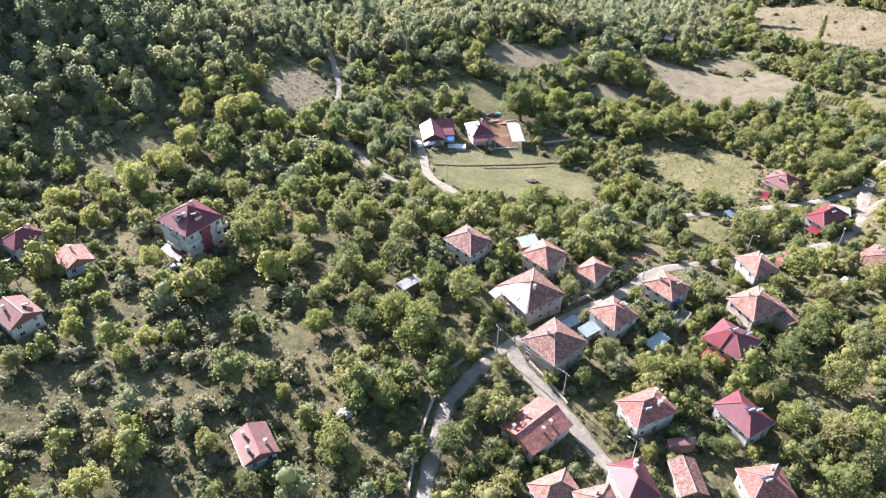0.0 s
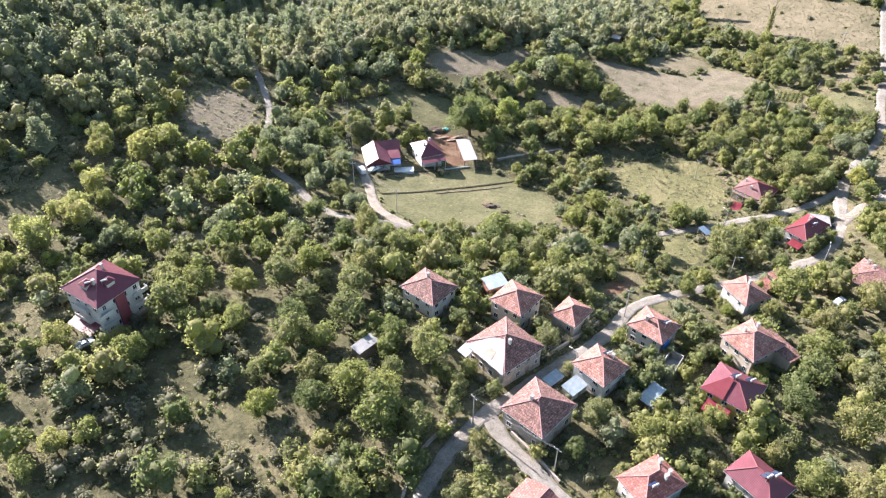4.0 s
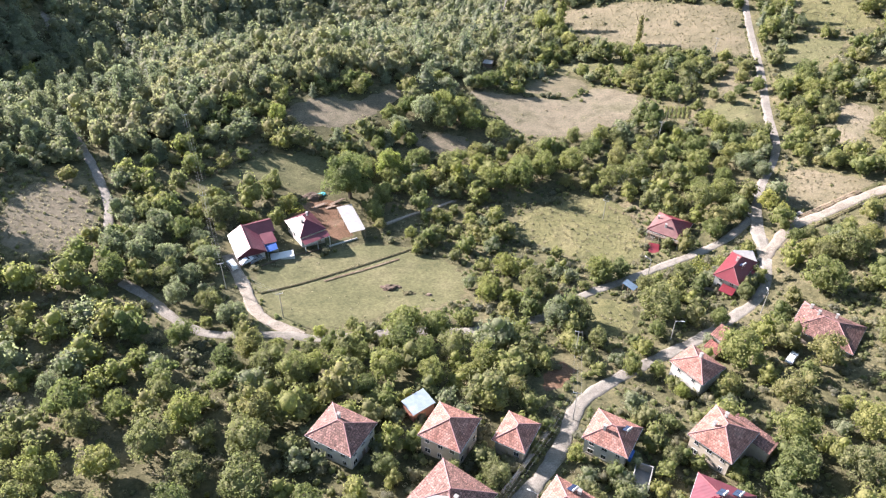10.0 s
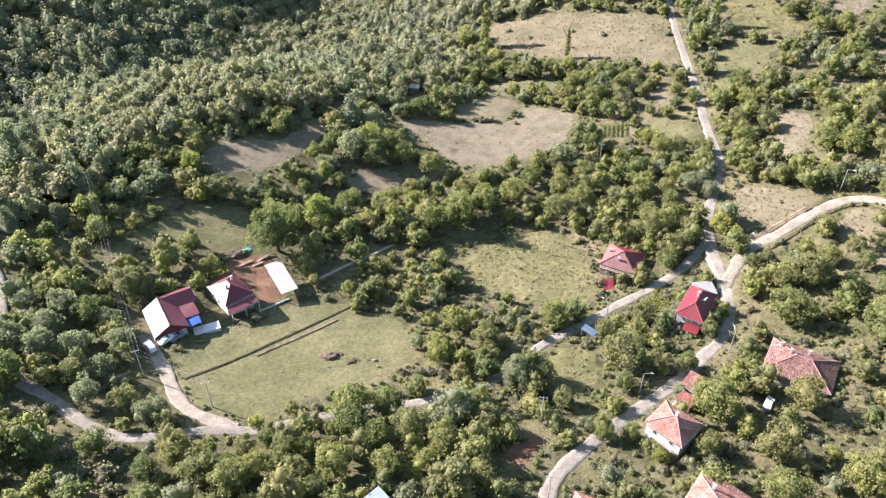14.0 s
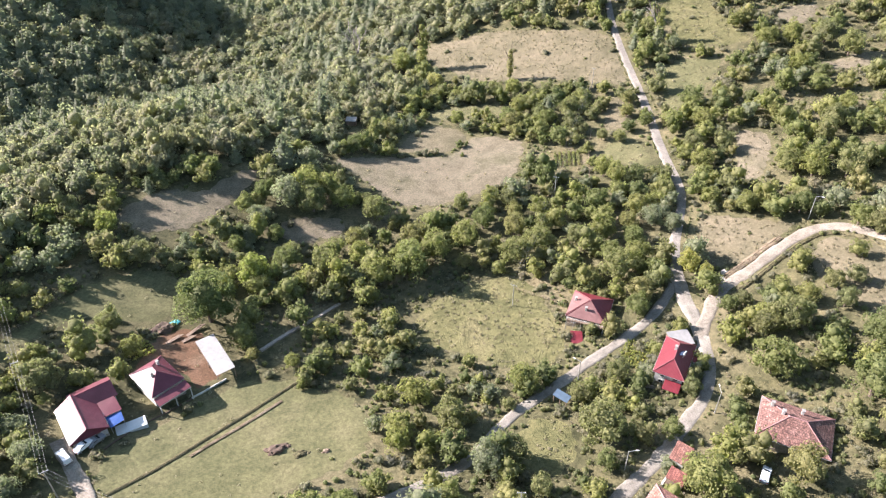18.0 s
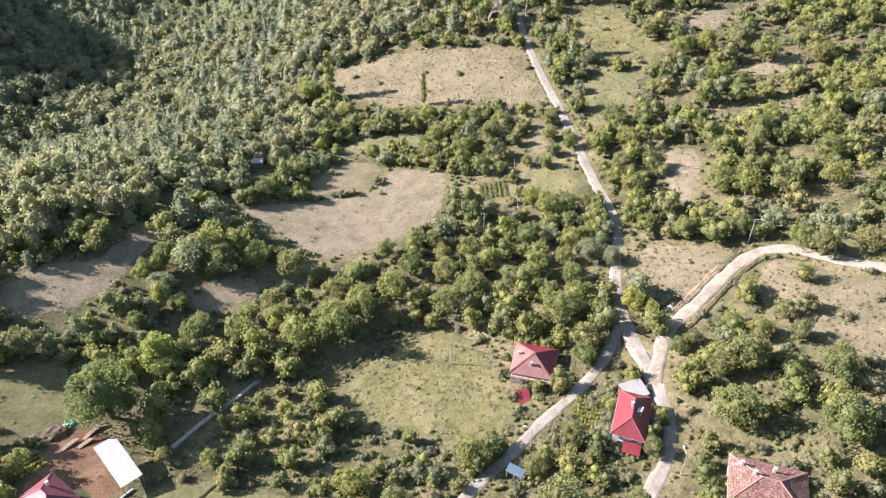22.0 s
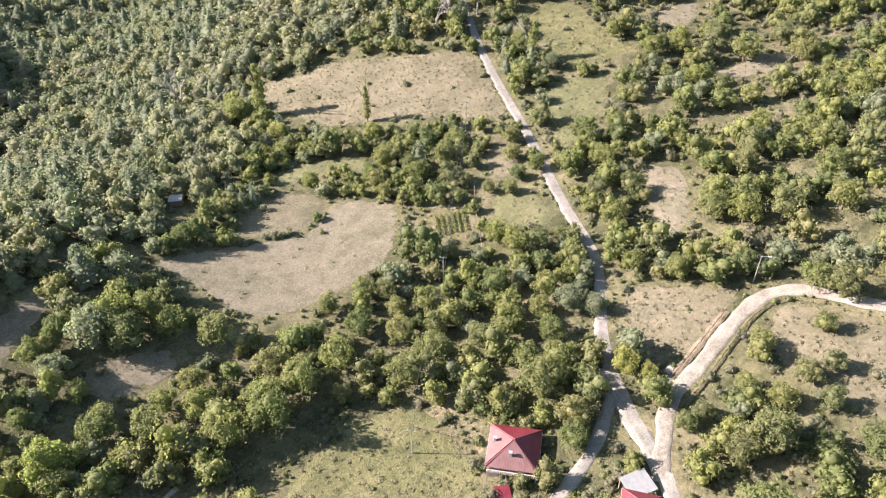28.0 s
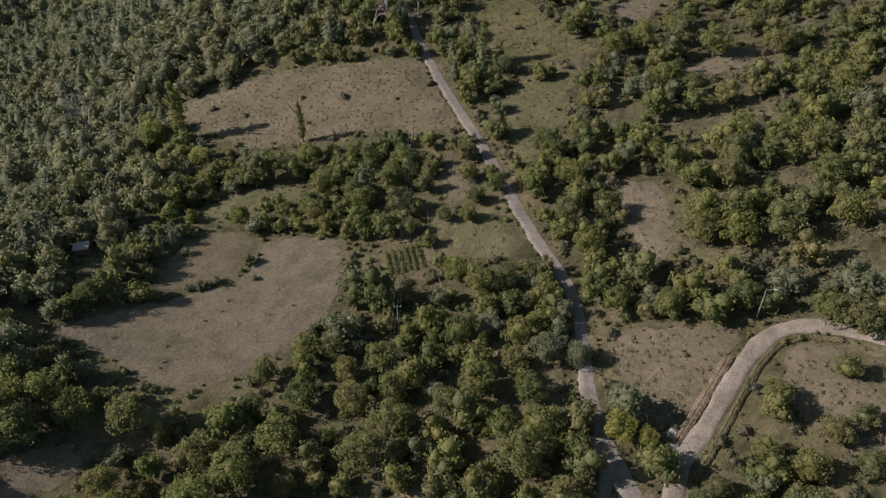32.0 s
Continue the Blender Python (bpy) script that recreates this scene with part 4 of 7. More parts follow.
lean_to("long white tin-roofed open shed in the farmyard", 28.0, 259.8, 6, 5.0, 14.0, -42.6, 0.5, M_TIN, M_WOOD, posts=True)
lean_to("tiny red-roofed shed below the house", 112.9, 219.1, -33, 3.2, 4.0, -43.6, 0.7, M_SHEET_RED, M_WOOD)
lean_to("grey tin carport behind the crimson-roofed house", 130.4, 200.7, -18, 5.7, 4.8, -36.7, 0.5, M_TIN, M_WOOD, posts=True)
lean_to("pink flat-roofed shed by the road", 103.2, 172.9, 26, 5.4, 3.6, -32.9, 0.3, M_TILE, M_WHITE)
lean_to("low terracotta woodshed beside the cream house", 98.0, 169.0, 26, 3.4, 3.6, -32.2, 0.4, M_TILE_RED, M_WOOD)
lean_to("narrow shed with a pinkish tin roof in the trees", -8.7, 145.6, 42, 6.1, 3.0, -21.6, 0.4, M_TIN, M_WOOD)
lean_to("shed with a pale blue tin roof", 24.3, 169.0, 20, 5.8, 4.4, -26.0, 0.5, M_TIN_BLUE, M_BRICK)
lean_to("pale blue tin lean-to beside the white house", 36.0, 131.5, 36, 5.0, 3.4, -23.8, 0.5, M_TIN_BLUE, M_WHITE)
lean_to("second small bluish tin lean-to", 32.0, 134.5, 36, 4.6, 2.6, -24.4, 0.4, M_TIN_BLUE, M_WOOD)
lean_to("long grey tin store under the trees", 52.2, 128.4, 42, 6.5, 3.2, -24.6, 0.4, M_TIN_BLUE, M_WOOD)
lean_to("narrow red-roofed store beside the barn", 50.6, 97.9, 7, 6.3, 1.8, -23.6, 0.2, M_SHEET_BROWN, M_WOOD)
lean_to("remote hut with a white tin roof in the wood", 113.6, 366.0, -35, 4.2, 3.0, -48.2, 0.5, M_TIN, M_WOOD, name="hut")
lean_to("tiled annex with a sagging roof beside the large house", 86.4, 140.2, 26, 4.2, 9.4, -24.7, 0.9, M_TILE_OLD, M_CREAM, name="annex")


# ---- plants: shapes ----
rng = np.random.default_rng(7)

G = (1 + 5**0.5) / 2
ICO_V = np.array([(-1, G, 0), (1, G, 0), (-1, -G, 0), (1, -G, 0), (0, -1, G), (0, 1, G), (0, -1, -G), (0, 1, -G), (G, 0, -1), (G, 0, 1), (-G, 0, -1), (-G, 0, 1)], float) / math.hypot(1, G)
ICO_F = [(0, 11, 5), (0, 5, 1), (0, 1, 7), (0, 7, 10), (0, 10, 11), (1, 5, 9), (5, 11, 4), (11, 10, 2), (10, 7, 6), (7, 1, 8),
         (3, 9, 4), (3, 4, 2), (3, 2, 6), (3, 6, 8), (3, 8, 9), (4, 9, 5), (2, 4, 11), (6, 2, 10), (8, 6, 7), (9, 8, 1)]


def leaf_sprays(p, n, size):
    """Small leaf sprays: pointed triangles about the points p, facing along n."""
    m = len(p)
    n = n / np.linalg.norm(n, axis=1, keepdims=True)
    a = np.cross(n, rng.normal(size=(m, 3)))
    a /= np.linalg.norm(a, axis=1, keepdims=True)
    b = np.cross(n, a)
    s = size * rng.uniform(0.6, 1.4, (m, 1))
    w = s * rng.uniform(0.55, 0.95, (m, 1))
    return np.stack([p + a * s, p + b * w - a * s * 0.6, p - b * w - a * s * 0.6], 1).reshape(-1, 3)


def crown_shape(kind, count, size, lobes=0):
    """A crown of unit radius standing on z = 0: sprays of leaf clumps round uneven boughs, open enough for light to pass. Verts, leaf triangles, inner triangles."""
    if kind == "cone":
        k = lobes or 5
        lc = [np.array((rng.normal() * 0.06, rng.normal() * 0.06, 0.40 + 2.6 * i / k)) for i in range(k)]
        lr = [0.88 - 0.66 * i / k for i in range(k)]
        squash = 0.8
    elif kind == "column":
        k = 7
        lc = [np.array((rng.normal() * 0.12, rng.normal() * 0.12, 0.5 + 1.05 * i)) for i in range(k)]
        lr = [0.75, 0.95, 1.0, 0.98, 0.9, 0.75, 0.5]
        squash = 0.95
    else:
        # boughs spread evenly over an uneven dome, round a leafy heart
        k = lobes or (18 if kind == "broad" else 8)
        high = 0.80 if kind == "broad" else 0.52
        lc, lr = [np.array((0, 0, high))], [0.62]
        bulge = [rng.uniform(0, 6.28) for _ in range(2)]
        for i in range(k - 1):
            up = 1 - 1.75 * (i + 0.5) / (k - 1)
            a = 2.4 * i + rng.uniform(-0.4, 0.4)
            f = math.sqrt(max(0.0, 1 - up * up))
            swell = 0.66 + 0.15 * math.sin(2 * a + bulge[0]) + 0.10 * math.sin(3 * a + 4 * up + bulge[1]) + rng.uniform(-0.1, 0.1)
            lc.append(np.array((f * math.cos(a) * swell * 0.92, f * math.sin(a) * swell * 0.92, high + up * swell * high * 1.05)))
            lr.append(rng.uniform(0.7, 1.3) * 1.12 / math.sqrt(k))
        squash = 0.95
    per = max(2, int(count / k))
    pts, nrm = [], []
    for i in range(k):
        d = rng.normal(size=(per * 5, 3))
        d /= np.linalg.norm(d, axis=1, keepdims=True)
        d = d[d[:, 2] > -0.5]
        p = lc[i] + d * lr[i] * np.array((1, 1, squash)) * rng.uniform(0.82, 1.22, (len(d), 1))
        ok = np.ones(len(p), bool)
        for j in range(k):
            if j != i:
                ok &= np.linalg.norm((p - lc[j]) / np.array((1, 1, squash)), axis=1) > lr[j] * 0.85
        p, d = p[ok][:per], d[ok][:per]
        pts.append(p)
        nrm.append(d + rng.normal(size=d.shape) * 0.75 + np.array((0, 0, 0.25)))
    p, n = np.concatenate(pts), np.concatenate(nrm)
    q = leaf_sprays(p, n, size)
    co, tri = [q], []
    base = len(q)
    if kind == "cone":
        # tiers of drooping boughs, each a ragged skirt under a tip
        for i in range(k):
            z0, r0 = 0.15 + 2.3 * i / k, 0.92 - 0.78 * i / k
            a = np.arange(8) * math.pi / 4 + rng.uniform(0, 6.28)
            rim = r0 * np.where(np.arange(8) % 2, 0.6, 1.0) * rng.uniform(0.8, 1.2, 8)
            skirt = np.stack([np.cos(a) * rim, np.sin(a) * rim, z0 + rng.uniform(-0.1, 0.1, 8)], -1)
            co.append(np.concatenate([np.array([(rng.normal() * 0.04, rng.normal() * 0.04, z0 + 3.4 / k * (1.0 if i < k - 1 else 0.9) + 0.15)]), skirt]))
            tri += [(base, base + 1 + j, base + 1 + (j + 1) % 8) for j in range(8)]
            base += 9
        return np.concatenate(co), np.arange(len(q)).reshape(-1, 3), np.array(tri)
    # inner foliage, closed enough to hide the far side
    for i in range(0, k, 1 if k < 10 else 2):
        turn = np.array(Matrix.Rotation(rng.uniform(0, 6.28), 3, Vector(rng.normal(size=3))))
        v = (ICO_V @ turn) * lr[i] * (1.0 if i == 0 else 0.9) * np.array((1, 1, squash)) * rng.uniform(0.7, 1.1, (len(ICO_V), 1)) + lc[i] * np.array((0.92, 0.92, 0.97))
        co.append(v)
        tri += [(a + base, b + base, c + base) for a, b, c in ICO_F]
        base += len(ICO_V)
    return np.concatenate(co), np.arange(len(q)).reshape(-1, 3), np.array(tri)


def mass(name, label, category, shapes, x, y, r, tall, material, sink=0.0, kind="stuff"):
    """Many crowns in one mesh, each a turned and scaled copy of one of the shapes, on the ground at x, y."""
    z = lie(x, y)
    vs, loops, sizes, tint = [], [], [], []
    base = 0
    pick = rng.integers(0, len(shapes), len(x))
    turn = rng.uniform(0, 2 * math.pi, len(x))
    tone = rng.uniform(0, 1, len(x))
    for i in range(len(x)):
        co, q, t = shapes[pick[i]]
        c, s = math.cos(turn[i]) * r[i], math.sin(turn[i]) * r[i]
        v = np.stack([co[:, 0] * c - co[:, 1] * s + x[i], co[:, 0] * s + co[:, 1] * c + y[i], co[:, 2] * r[i] * tall[i] + z[i] - sink * r[i]], -1)
        vs.append(v)
        loops += [(q + base).ravel(), (t + base).ravel()]
        sizes += [np.zeros(len(q), bool), np.ones(len(t), bool)]
        tint.append(np.full(len(co), tone[i]))
        base += len(co)
    vs, loops, sizes, tint = (np.concatenate(a) for a in (vs, loops, sizes, tint))
    ob = new(name, leafy_mesh(name, vs, loops, sizes, tint, material))
    return tagged(ob, label, category, kind=kind)


def leafy_mesh(name, vs, loops, smooth, tint, material):
    me = bpy.data.meshes.new(name)
    me.vertices.add(len(vs))
    me.vertices.foreach_set("co", vs.astype(np.float32).ravel())
    me.loops.add(len(loops))
    me.loops.foreach_set("vertex_index", loops.astype(np.int32))
    me.polygons.add(len(smooth))
    me.polygons.foreach_set("loop_start", (np.arange(len(smooth)) * 3).astype(np.int32))
    me.materials.append(material)
    me.polygons.foreach_set("use_smooth", smooth)
    a = me.attributes.new("tint", "FLOAT", "POINT")
    a.data.foreach_set("value", tint.astype(np.float32))
    me.update(calc_edges=True)
    return me




# ---- house details ----
def face_patch(root_ob, name, corners, material, label="", thick=0.05):
    """A flat sheet laid on a roof slope; corners in the house's own axes."""
    bm = bmesh.new()
    uvl = bm.loops.layers.uv.new("UVMap")
    v = [bm.verts.new(c) for c in corners]
    n = (v[1].co - v[0].co).cross(v[-1].co - v[0].co).normalized()
    if n.z < 0:
        n = -n
    w = [bm.verts.new(p.co + n * thick) for p in v]
    f = bm.faces.new(w)
    u = (v[1].co - v[0].co).normalized()
    q = n.cross(u)
    for lp in f.loops:
        lp[uvl].uv = ((lp.vert.co - v[0].co).dot(u), (lp.vert.co - v[0].co).dot(q))
    bm.faces.new(v[::-1])
    for k in range(len(v)):
        bm.faces.new((v[k], v[(k + 1) % len(v)], w[(k + 1) % len(v)], w[k]))
    bmesh.ops.recalc_face_normals(bm, faces=bm.faces)
    return part(name, bm, material, root_ob, label)


def near_house(x, y):
    return min((o for o in scene.objects if o.parent is None and o.name.split(".")[0] in ("house", "barn")), key=lambda o: math.hypot(o.location.x - x, o.location.y - y))


def slope_z(ob, hx, hy, H, rise, x, y):
    return H + rise * min((hx - abs(x)) / min(hx, hy), (hy - abs(y)) / min(hx, hy), 1.0)


# big old house: bare tin laid over the street-side slope, the corner running past the eave
hx = hy = 6.2
H, rise = -20.3 - old_big.location.z, 3.0


def on_slope(x, y, up=0.06):
    return (x, y, H + rise * (hx - abs(x)) / hx + up)


face_patch(old_big, "tin_sheeting", [on_slope(-6.7, -6.2), on_slope(-6.7, 5.6), on_slope(-2.2, 2.1), on_slope(-0.9, -0.8)], M_TIN, "white-painted tin sheets")
face_patch(old_big, "rusty_sheet", [on_slope(-5.8, -1.6, 0.14), on_slope(-5.8, 0.8, 0.14), on_slope(-4.0, 0.6, 0.14), on_slope(-4.0, -1.2, 0.14)], M_RUST, "rust-stained sheet")
face_patch(old_big, "lean_roof", [(-6.3, 3.4, H - 0.5), (-6.3, 6.2, H - 0.5), (-8.6, 6.2, H - 1.2), (-8.6, 3.4, H - 1.2)], M_TIN_BLUE, "grey lean-to roof")

# timber-balconied house: gallery along the lower side
red = near_house(121.0, 224.2)
H = -41.1 - red.location.z
gal = part("gallery", box_bm(-6.3, -5.0, 2.55, -4.9, 5.0, 2.72), M_WOOD, red, "timber gallery floor")
for k in range(6):
    y = -4.9 + 1.96 * k
    part("post", box_bm(-6.25, y - 0.07, -1.0, -6.11, y + 0.07, H - 0.2), M_WHITEWOOD, gal)
part("rail", box_bm(-6.28, -5.0, 3.5, -6.18, 5.0, 3.58), M_WHITEWOOD, gal)
for k in range(25):
    y = -4.9 + 0.4 * k
    part("baluster", box_bm(-6.26, y - 0.03, 2.72, -6.2, y + 0.03, 3.5), M_WHITEWOOD, gal)
# its weathered slope, faces the lane
rise = 2.6
face_patch(red, "faded_slope", [(-5.55, -5.1, H + 0.12), (-5.55, 5.0, H + 0.12), (-0.35, 0.1, H + rise - 0.02), (-0.35, -0.1, H + rise - 0.02)], M_SHEET_BROWN, "sun-faded brownish sheeting")
face_patch(red, "faded_slope", [(-5.0, 5.38, H + 0.12), (5.0, 5.38, H + 0.12), (0.1, 0.35, H + rise - 0.02), (-0.1, 0.35, H + rise - 0.02)], M_SHEET_BROWN, "sun-faded brownish sheeting")

# big four-storey house: dormers
big = near_house(-68.7, 163.3)
H = -15.1 - big.location.z
for sx, sy in ((0, -1), (-1, 0)):
    x, y = sx * 3.2, sy * 3.4
    base = H + 1.6
    d = part("dormer", box_bm(x - 1.0, y - 1.0, base - 1.2, x + 1.0, y + 1.0, base + 0.9), M_WHITE, big)
    bm, _, _ = roof_bm(1.25, 1.25, base + 0.95, 0.8, "hip", 0.1)
    for v in bm.verts:
        v.co.x += x
        v.co.y += y
    part("dormer_roof", bm, M_SHEET_WINE, d)
face_patch(big, "porch_roof", [(-8.9, -4.6, 2.3), (-8.9, 3.6, 2.3), (-5.5, 3.6, 3.3), (-5.5, -4.6, 3.3)], M_SHEET_WINE, "low wine-red porch roof")
for y in (-4.3, -0.5, 3.3):
    part("porch_post", box_bm(-8.7, y - 0.12, -2.0, -8.46, y + 0.12, 2.28), M_WHITE, big)
part("bay", box_bm(-1.3, -6.4, 0.8, 1.3, -5.8, H - 0.3), M_WINEWALL, big, "dark red stair bay")
for z in (H * 0.36, H * 0.68):
    for x0, x1 in ((2.9, 6.7), (-6.7, -3.0)):
        slab = part("balcony", box_bm(x0, -7.2, z - 0.15, x1, -5.9, z + 0.05, 0.02), M_WHITE, big)
        part("parapet", box_bm(x0, -7.2, z + 0.05, x1, -7.06, z + 0.95, 0.02), M_WHITE, slab)
        part("end_wall", box_bm(x1 - 0.14 if x0 > 0 else x0, -7.06, z + 0.05, x1 if x0 > 0 else x0 + 0.14, -5.9, z + 0.95, 0.02), M_WHITE, slab)

# farmhouse: cross wing, white sheeting and blue tarpaulin
farm = near_house(-4.6, 249.5)
H = -37.5 - farm.location.z
part("wing_wall", box_bm(2.0, 2.6, -1.5, 8.4, 8.6, H - 0.1), M_WHITE, farm)
bm, ev, rv = roof_bm(4.9, 3.5, H + 0.1, 2.1, "gable", 0.18)
for v in bm.verts:
    v.co.x += 4.0
    v.co.y += 5.6
part("wing_roof", bm, M_SHEET_WINE, farm)
# White tin here also stands in for the sun's glare on the sunward slope.
face_patch(farm, "tin_sheeting", [(-4.4, -6.2, H + 0.04), (-4.4, 0.8, H + 0.04), (-1.9, -0.6, H + 1.52), (-0.7, -6.2, H + 2.23)], M_TIN, "white tin sheeting on one slope, standing also for sun glare")
face_patch(farm, "low_roof", [(4.2, -2.4, H - 0.35), (8.3, -2.2, H - 0.6), (8.1, 2.3, H + 0.1), (4.2, 2.3, H + 0.2)], M_SHEET_WINE, "low wine-red side roof")
part("low_wall", box_bm(4.0, -2.1, -1.5, 7.9, 2.6, H - 0.7), M_WHITE, farm)
face_patch(farm, "awning", [(4.5, -5.8, H - 0.9), (7.7, -5.2, H - 1.0), (7.9, -2.3, H - 0.75), (4.5, -2.3, H - 0.7)], M_BLUE, "blue tarpaulin awning", 0.03)
for x in (4.6, 7.6):
    part("awning_post", box_bm(x - 0.05, -5.3, -2.0, x + 0.05, -5.2, H - 0.95), M_METAL, farm)

white_farm = near_house(13.2, 255.8)
H = -39.2 - white_farm.location.z
face_patch(white_farm, "porch_roof", [(-4.2, -8.2, H - 0.9), (4.2, -8.2, H - 0.9), (4.2, -5.8, H - 0.35), (-4.2, -5.8, H - 0.35)], M_SHEET_WINE, "dark red porch roof")
for x in (-4.0, 0.0, 4.0):
    part("porch_post", box_bm(x - 0.1, -8.1, -2.5, x + 0.1, -7.9, H - 0.85), M_WHITE, white_farm)
part("porch_beam", box_bm(-4.2, -8.2, H - 1.2, 4.2, -8.05, H - 0.92), M_WHITE, white_farm)
part("terrace", box_bm(-8.2, -5.6, -2.4, -4.6, -0.5, 0.1, 0.03), M_WHITE, white_farm, "white paved terrace")

crimson = near_house(122.6, 194.9)
H = -34.9 - crimson.location.z
face_patch(crimson, "porch_roof", [(-8.8, -3.2, H - 2.3), (-8.8, 0.6, H - 2.3), (-6.0, 0.6, H - 1.7), (-6.0, -3.2, H - 1.7)], M_SHEET_RED, "red porch roof")
for y in (-3.0, 0.4):
    part("porch_post", box_bm(-8.7, y - 0.08, -1.6, -8.54, y + 0.08, H - 2.25), M_WOOD, crimson)
face_patch(crimson, "side_roof", [(1.2, -5.6, H - 0.9), (4.8, -5.6, H - 0.9), (4.8, -3.4, H - 0.15), (1.2, -3.4, H - 0.15)], M_SHEET_RED, "red side roof")
part("bay", box_bm(1.4, -5.2, 0.3, 4.6, -3.1, H - 0.85), M_WHITE, crimson)

ochre = near_house(69.2, 126.8)
H = -22.4 - ochre.location.z
face_patch(ochre, "raised_tier", [(-5.1, 0.2, H + 0.14), (-5.1, 5.5, H + 0.14), (-0.6, 1.6, H + 2.46), (-0.6, 0.4, H + 2.46)], M_SHEET_RED, "raised red roof tier")
face_patch(ochre, "entrance_roof", [(-8.2, -2.0, H - 2.2), (-8.2, 3.2, H - 2.2), (-5.0, 3.2, H - 1.5), (-5.0, -2.0, H - 1.5)], M_SHEET_RED, "low red entrance roof")
for y in (-1.8, 3.0):
    part("entrance_post", box_bm(-8.1, y - 0.08, -1.8, -7.9, y + 0.08, H - 2.15), M_WOOD, ochre)

# tile-roofed house: blue awning under the eave
tile = near_house(58.9, 148.3)
H = -24.3 - tile.location.z
part("awning", box_bm(-3.6, -5.3, H - 1.7, -1.4, -4.75, H - 0.4), M_BLUE, tile, "blue sheet hung under the eave")


# ---- yards and lanes ----
def run(name, line, height, width, material, label, category, cap=None, sink=0.5):
    """A wall along a line on the ground."""
    p = rounded(line, False, 2)
    bm = bmesh.new()
    rows = []
    for i, q in enumerate(p):
        a, b = p[max(i - 1, 0)], p[min(i + 1, len(p) - 1)]
        d = (b - a) / (np.hypot(*(b - a)) + 1e-9)
        o = np.array((-d[1], d[0])) * width / 2
        z = top(*q)
        rows.append([bm.verts.new((q[0] + s * o[0], q[1] + s * o[1], zz)) for s, zz in ((1, z - sink), (1, z + height), (-1, z + height), (-1, z - sink))])
    for r, s in zip(rows, rows[1:]):
        for k in range(4):
            bm.faces.new((r[k], r[(k + 1) % 4], s[(k + 1) % 4], s[k]))
    bm.faces.new(rows[0][::-1])
    bm.faces.new(rows[-1])
    bmesh.ops.recalc_face_normals(bm, faces=bm.faces)
    return tagged(part(name, bm, material), label, category)


run("concrete_wall", [(39.5, 260.2), (48.5, 263.9), (56.5, 265.9), (66.0, 268.8)], 0.5, 1.0, M_STONE, "long grey stone channel wall in the scrub", "wall", sink=1.0)
run("garden_wall", [(19.0, 249.6), (23.5, 251.3), (28.4, 253.2)], 0.5, 0.25, M_WHITE, "low white garden wall below the farmhouse", "wall")
run("garden_wall", [(-3.0, 239.5), (2.7, 243.2), (8.0, 245.5), (14.0, 247.5), (19.0, 249.6)], 0.25, 0.3, M_DARKSOIL, "dark earth kerb above the meadow", "wall")
run("stone_wall", [(9.5, 124.5), (5.0, 121.5), (0.5, 116.0), (-2.4, 107.8), (-5.4, 96.5), (-6.6, 86.0)], 0.9, 0.5, M_STONE, "old rubble stone wall along the village street", "wall")
run("stone_wall", [(33.5, 143.5), (41.0, 149.0), (48.5, 155.5)], 1.0, 0.45, M_STONE, "rubble retaining wall beside the street", "wall")
run("stone_wall", [(94.0, 169.5), (99.0, 171.5)], 1.0, 0.4, M_WHITE, "white wall at the bend of the street", "wall")
run("stone_wall", [(20.5, 121.0), (24.5, 115.0), (28.0, 109.0)], 0.8, 0.4, M_STONE, "dry-stone wall below the timber-framed house", "wall")
run("terrace_wall", [(113.0, 196.0), (116.5, 191.0), (121.0, 188.5)], 0.9, 0.4, M_STONE, "stone terrace wall below the gardens", "wall")


def bank(name, line, width, height, material, label, seed):
    """A ragged earth bank along a line."""
    rnd = random.Random(seed)
    p = rounded(line, False, 3)
    bm = bmesh.new()
    rows = []
    for i, q in enumerate(p):
        a, b = p[max(i - 1, 0)], p[min(i + 1, len(p) - 1)]
        d = (b - a) / (np.hypot(*(b - a)) + 1e-9)
        o = np.array((-d[1], d[0]))
        row = []
        for s, h in ((-0.5, -0.3), (-0.28, 0.6), (-0.1, 1.0), (0.0, 0.25), (0.12, 0.9), (0.3, 0.6), (0.5, -0.3)):
            x, y = q + o * (s * width * rnd.uniform(0.85, 1.15))
            row.append(bm.verts.new((x, y, top(x, y) + 0.3 + height * h * rnd.uniform(0.5, 1.2))))
        rows.append(row)
    for r, s in zip(rows, rows[1:]):
        for k in range(len(r) - 1):
            bm.faces.new((r[k], r[k + 1], s[k + 1], s[k]))
    return tagged(part(name, bm, material), label, "bank")


def dense(line, step=1.0):
    p = [np.array(q, float) for q in line]
    out = []
    for a, b in zip(p, p[1:]):
        n = max(1, int(np.hypot(*(b - a)) / step))
        out += [tuple(a + (b - a) * k / n) for k in range(n)]
    return out + [tuple(p[-1])]


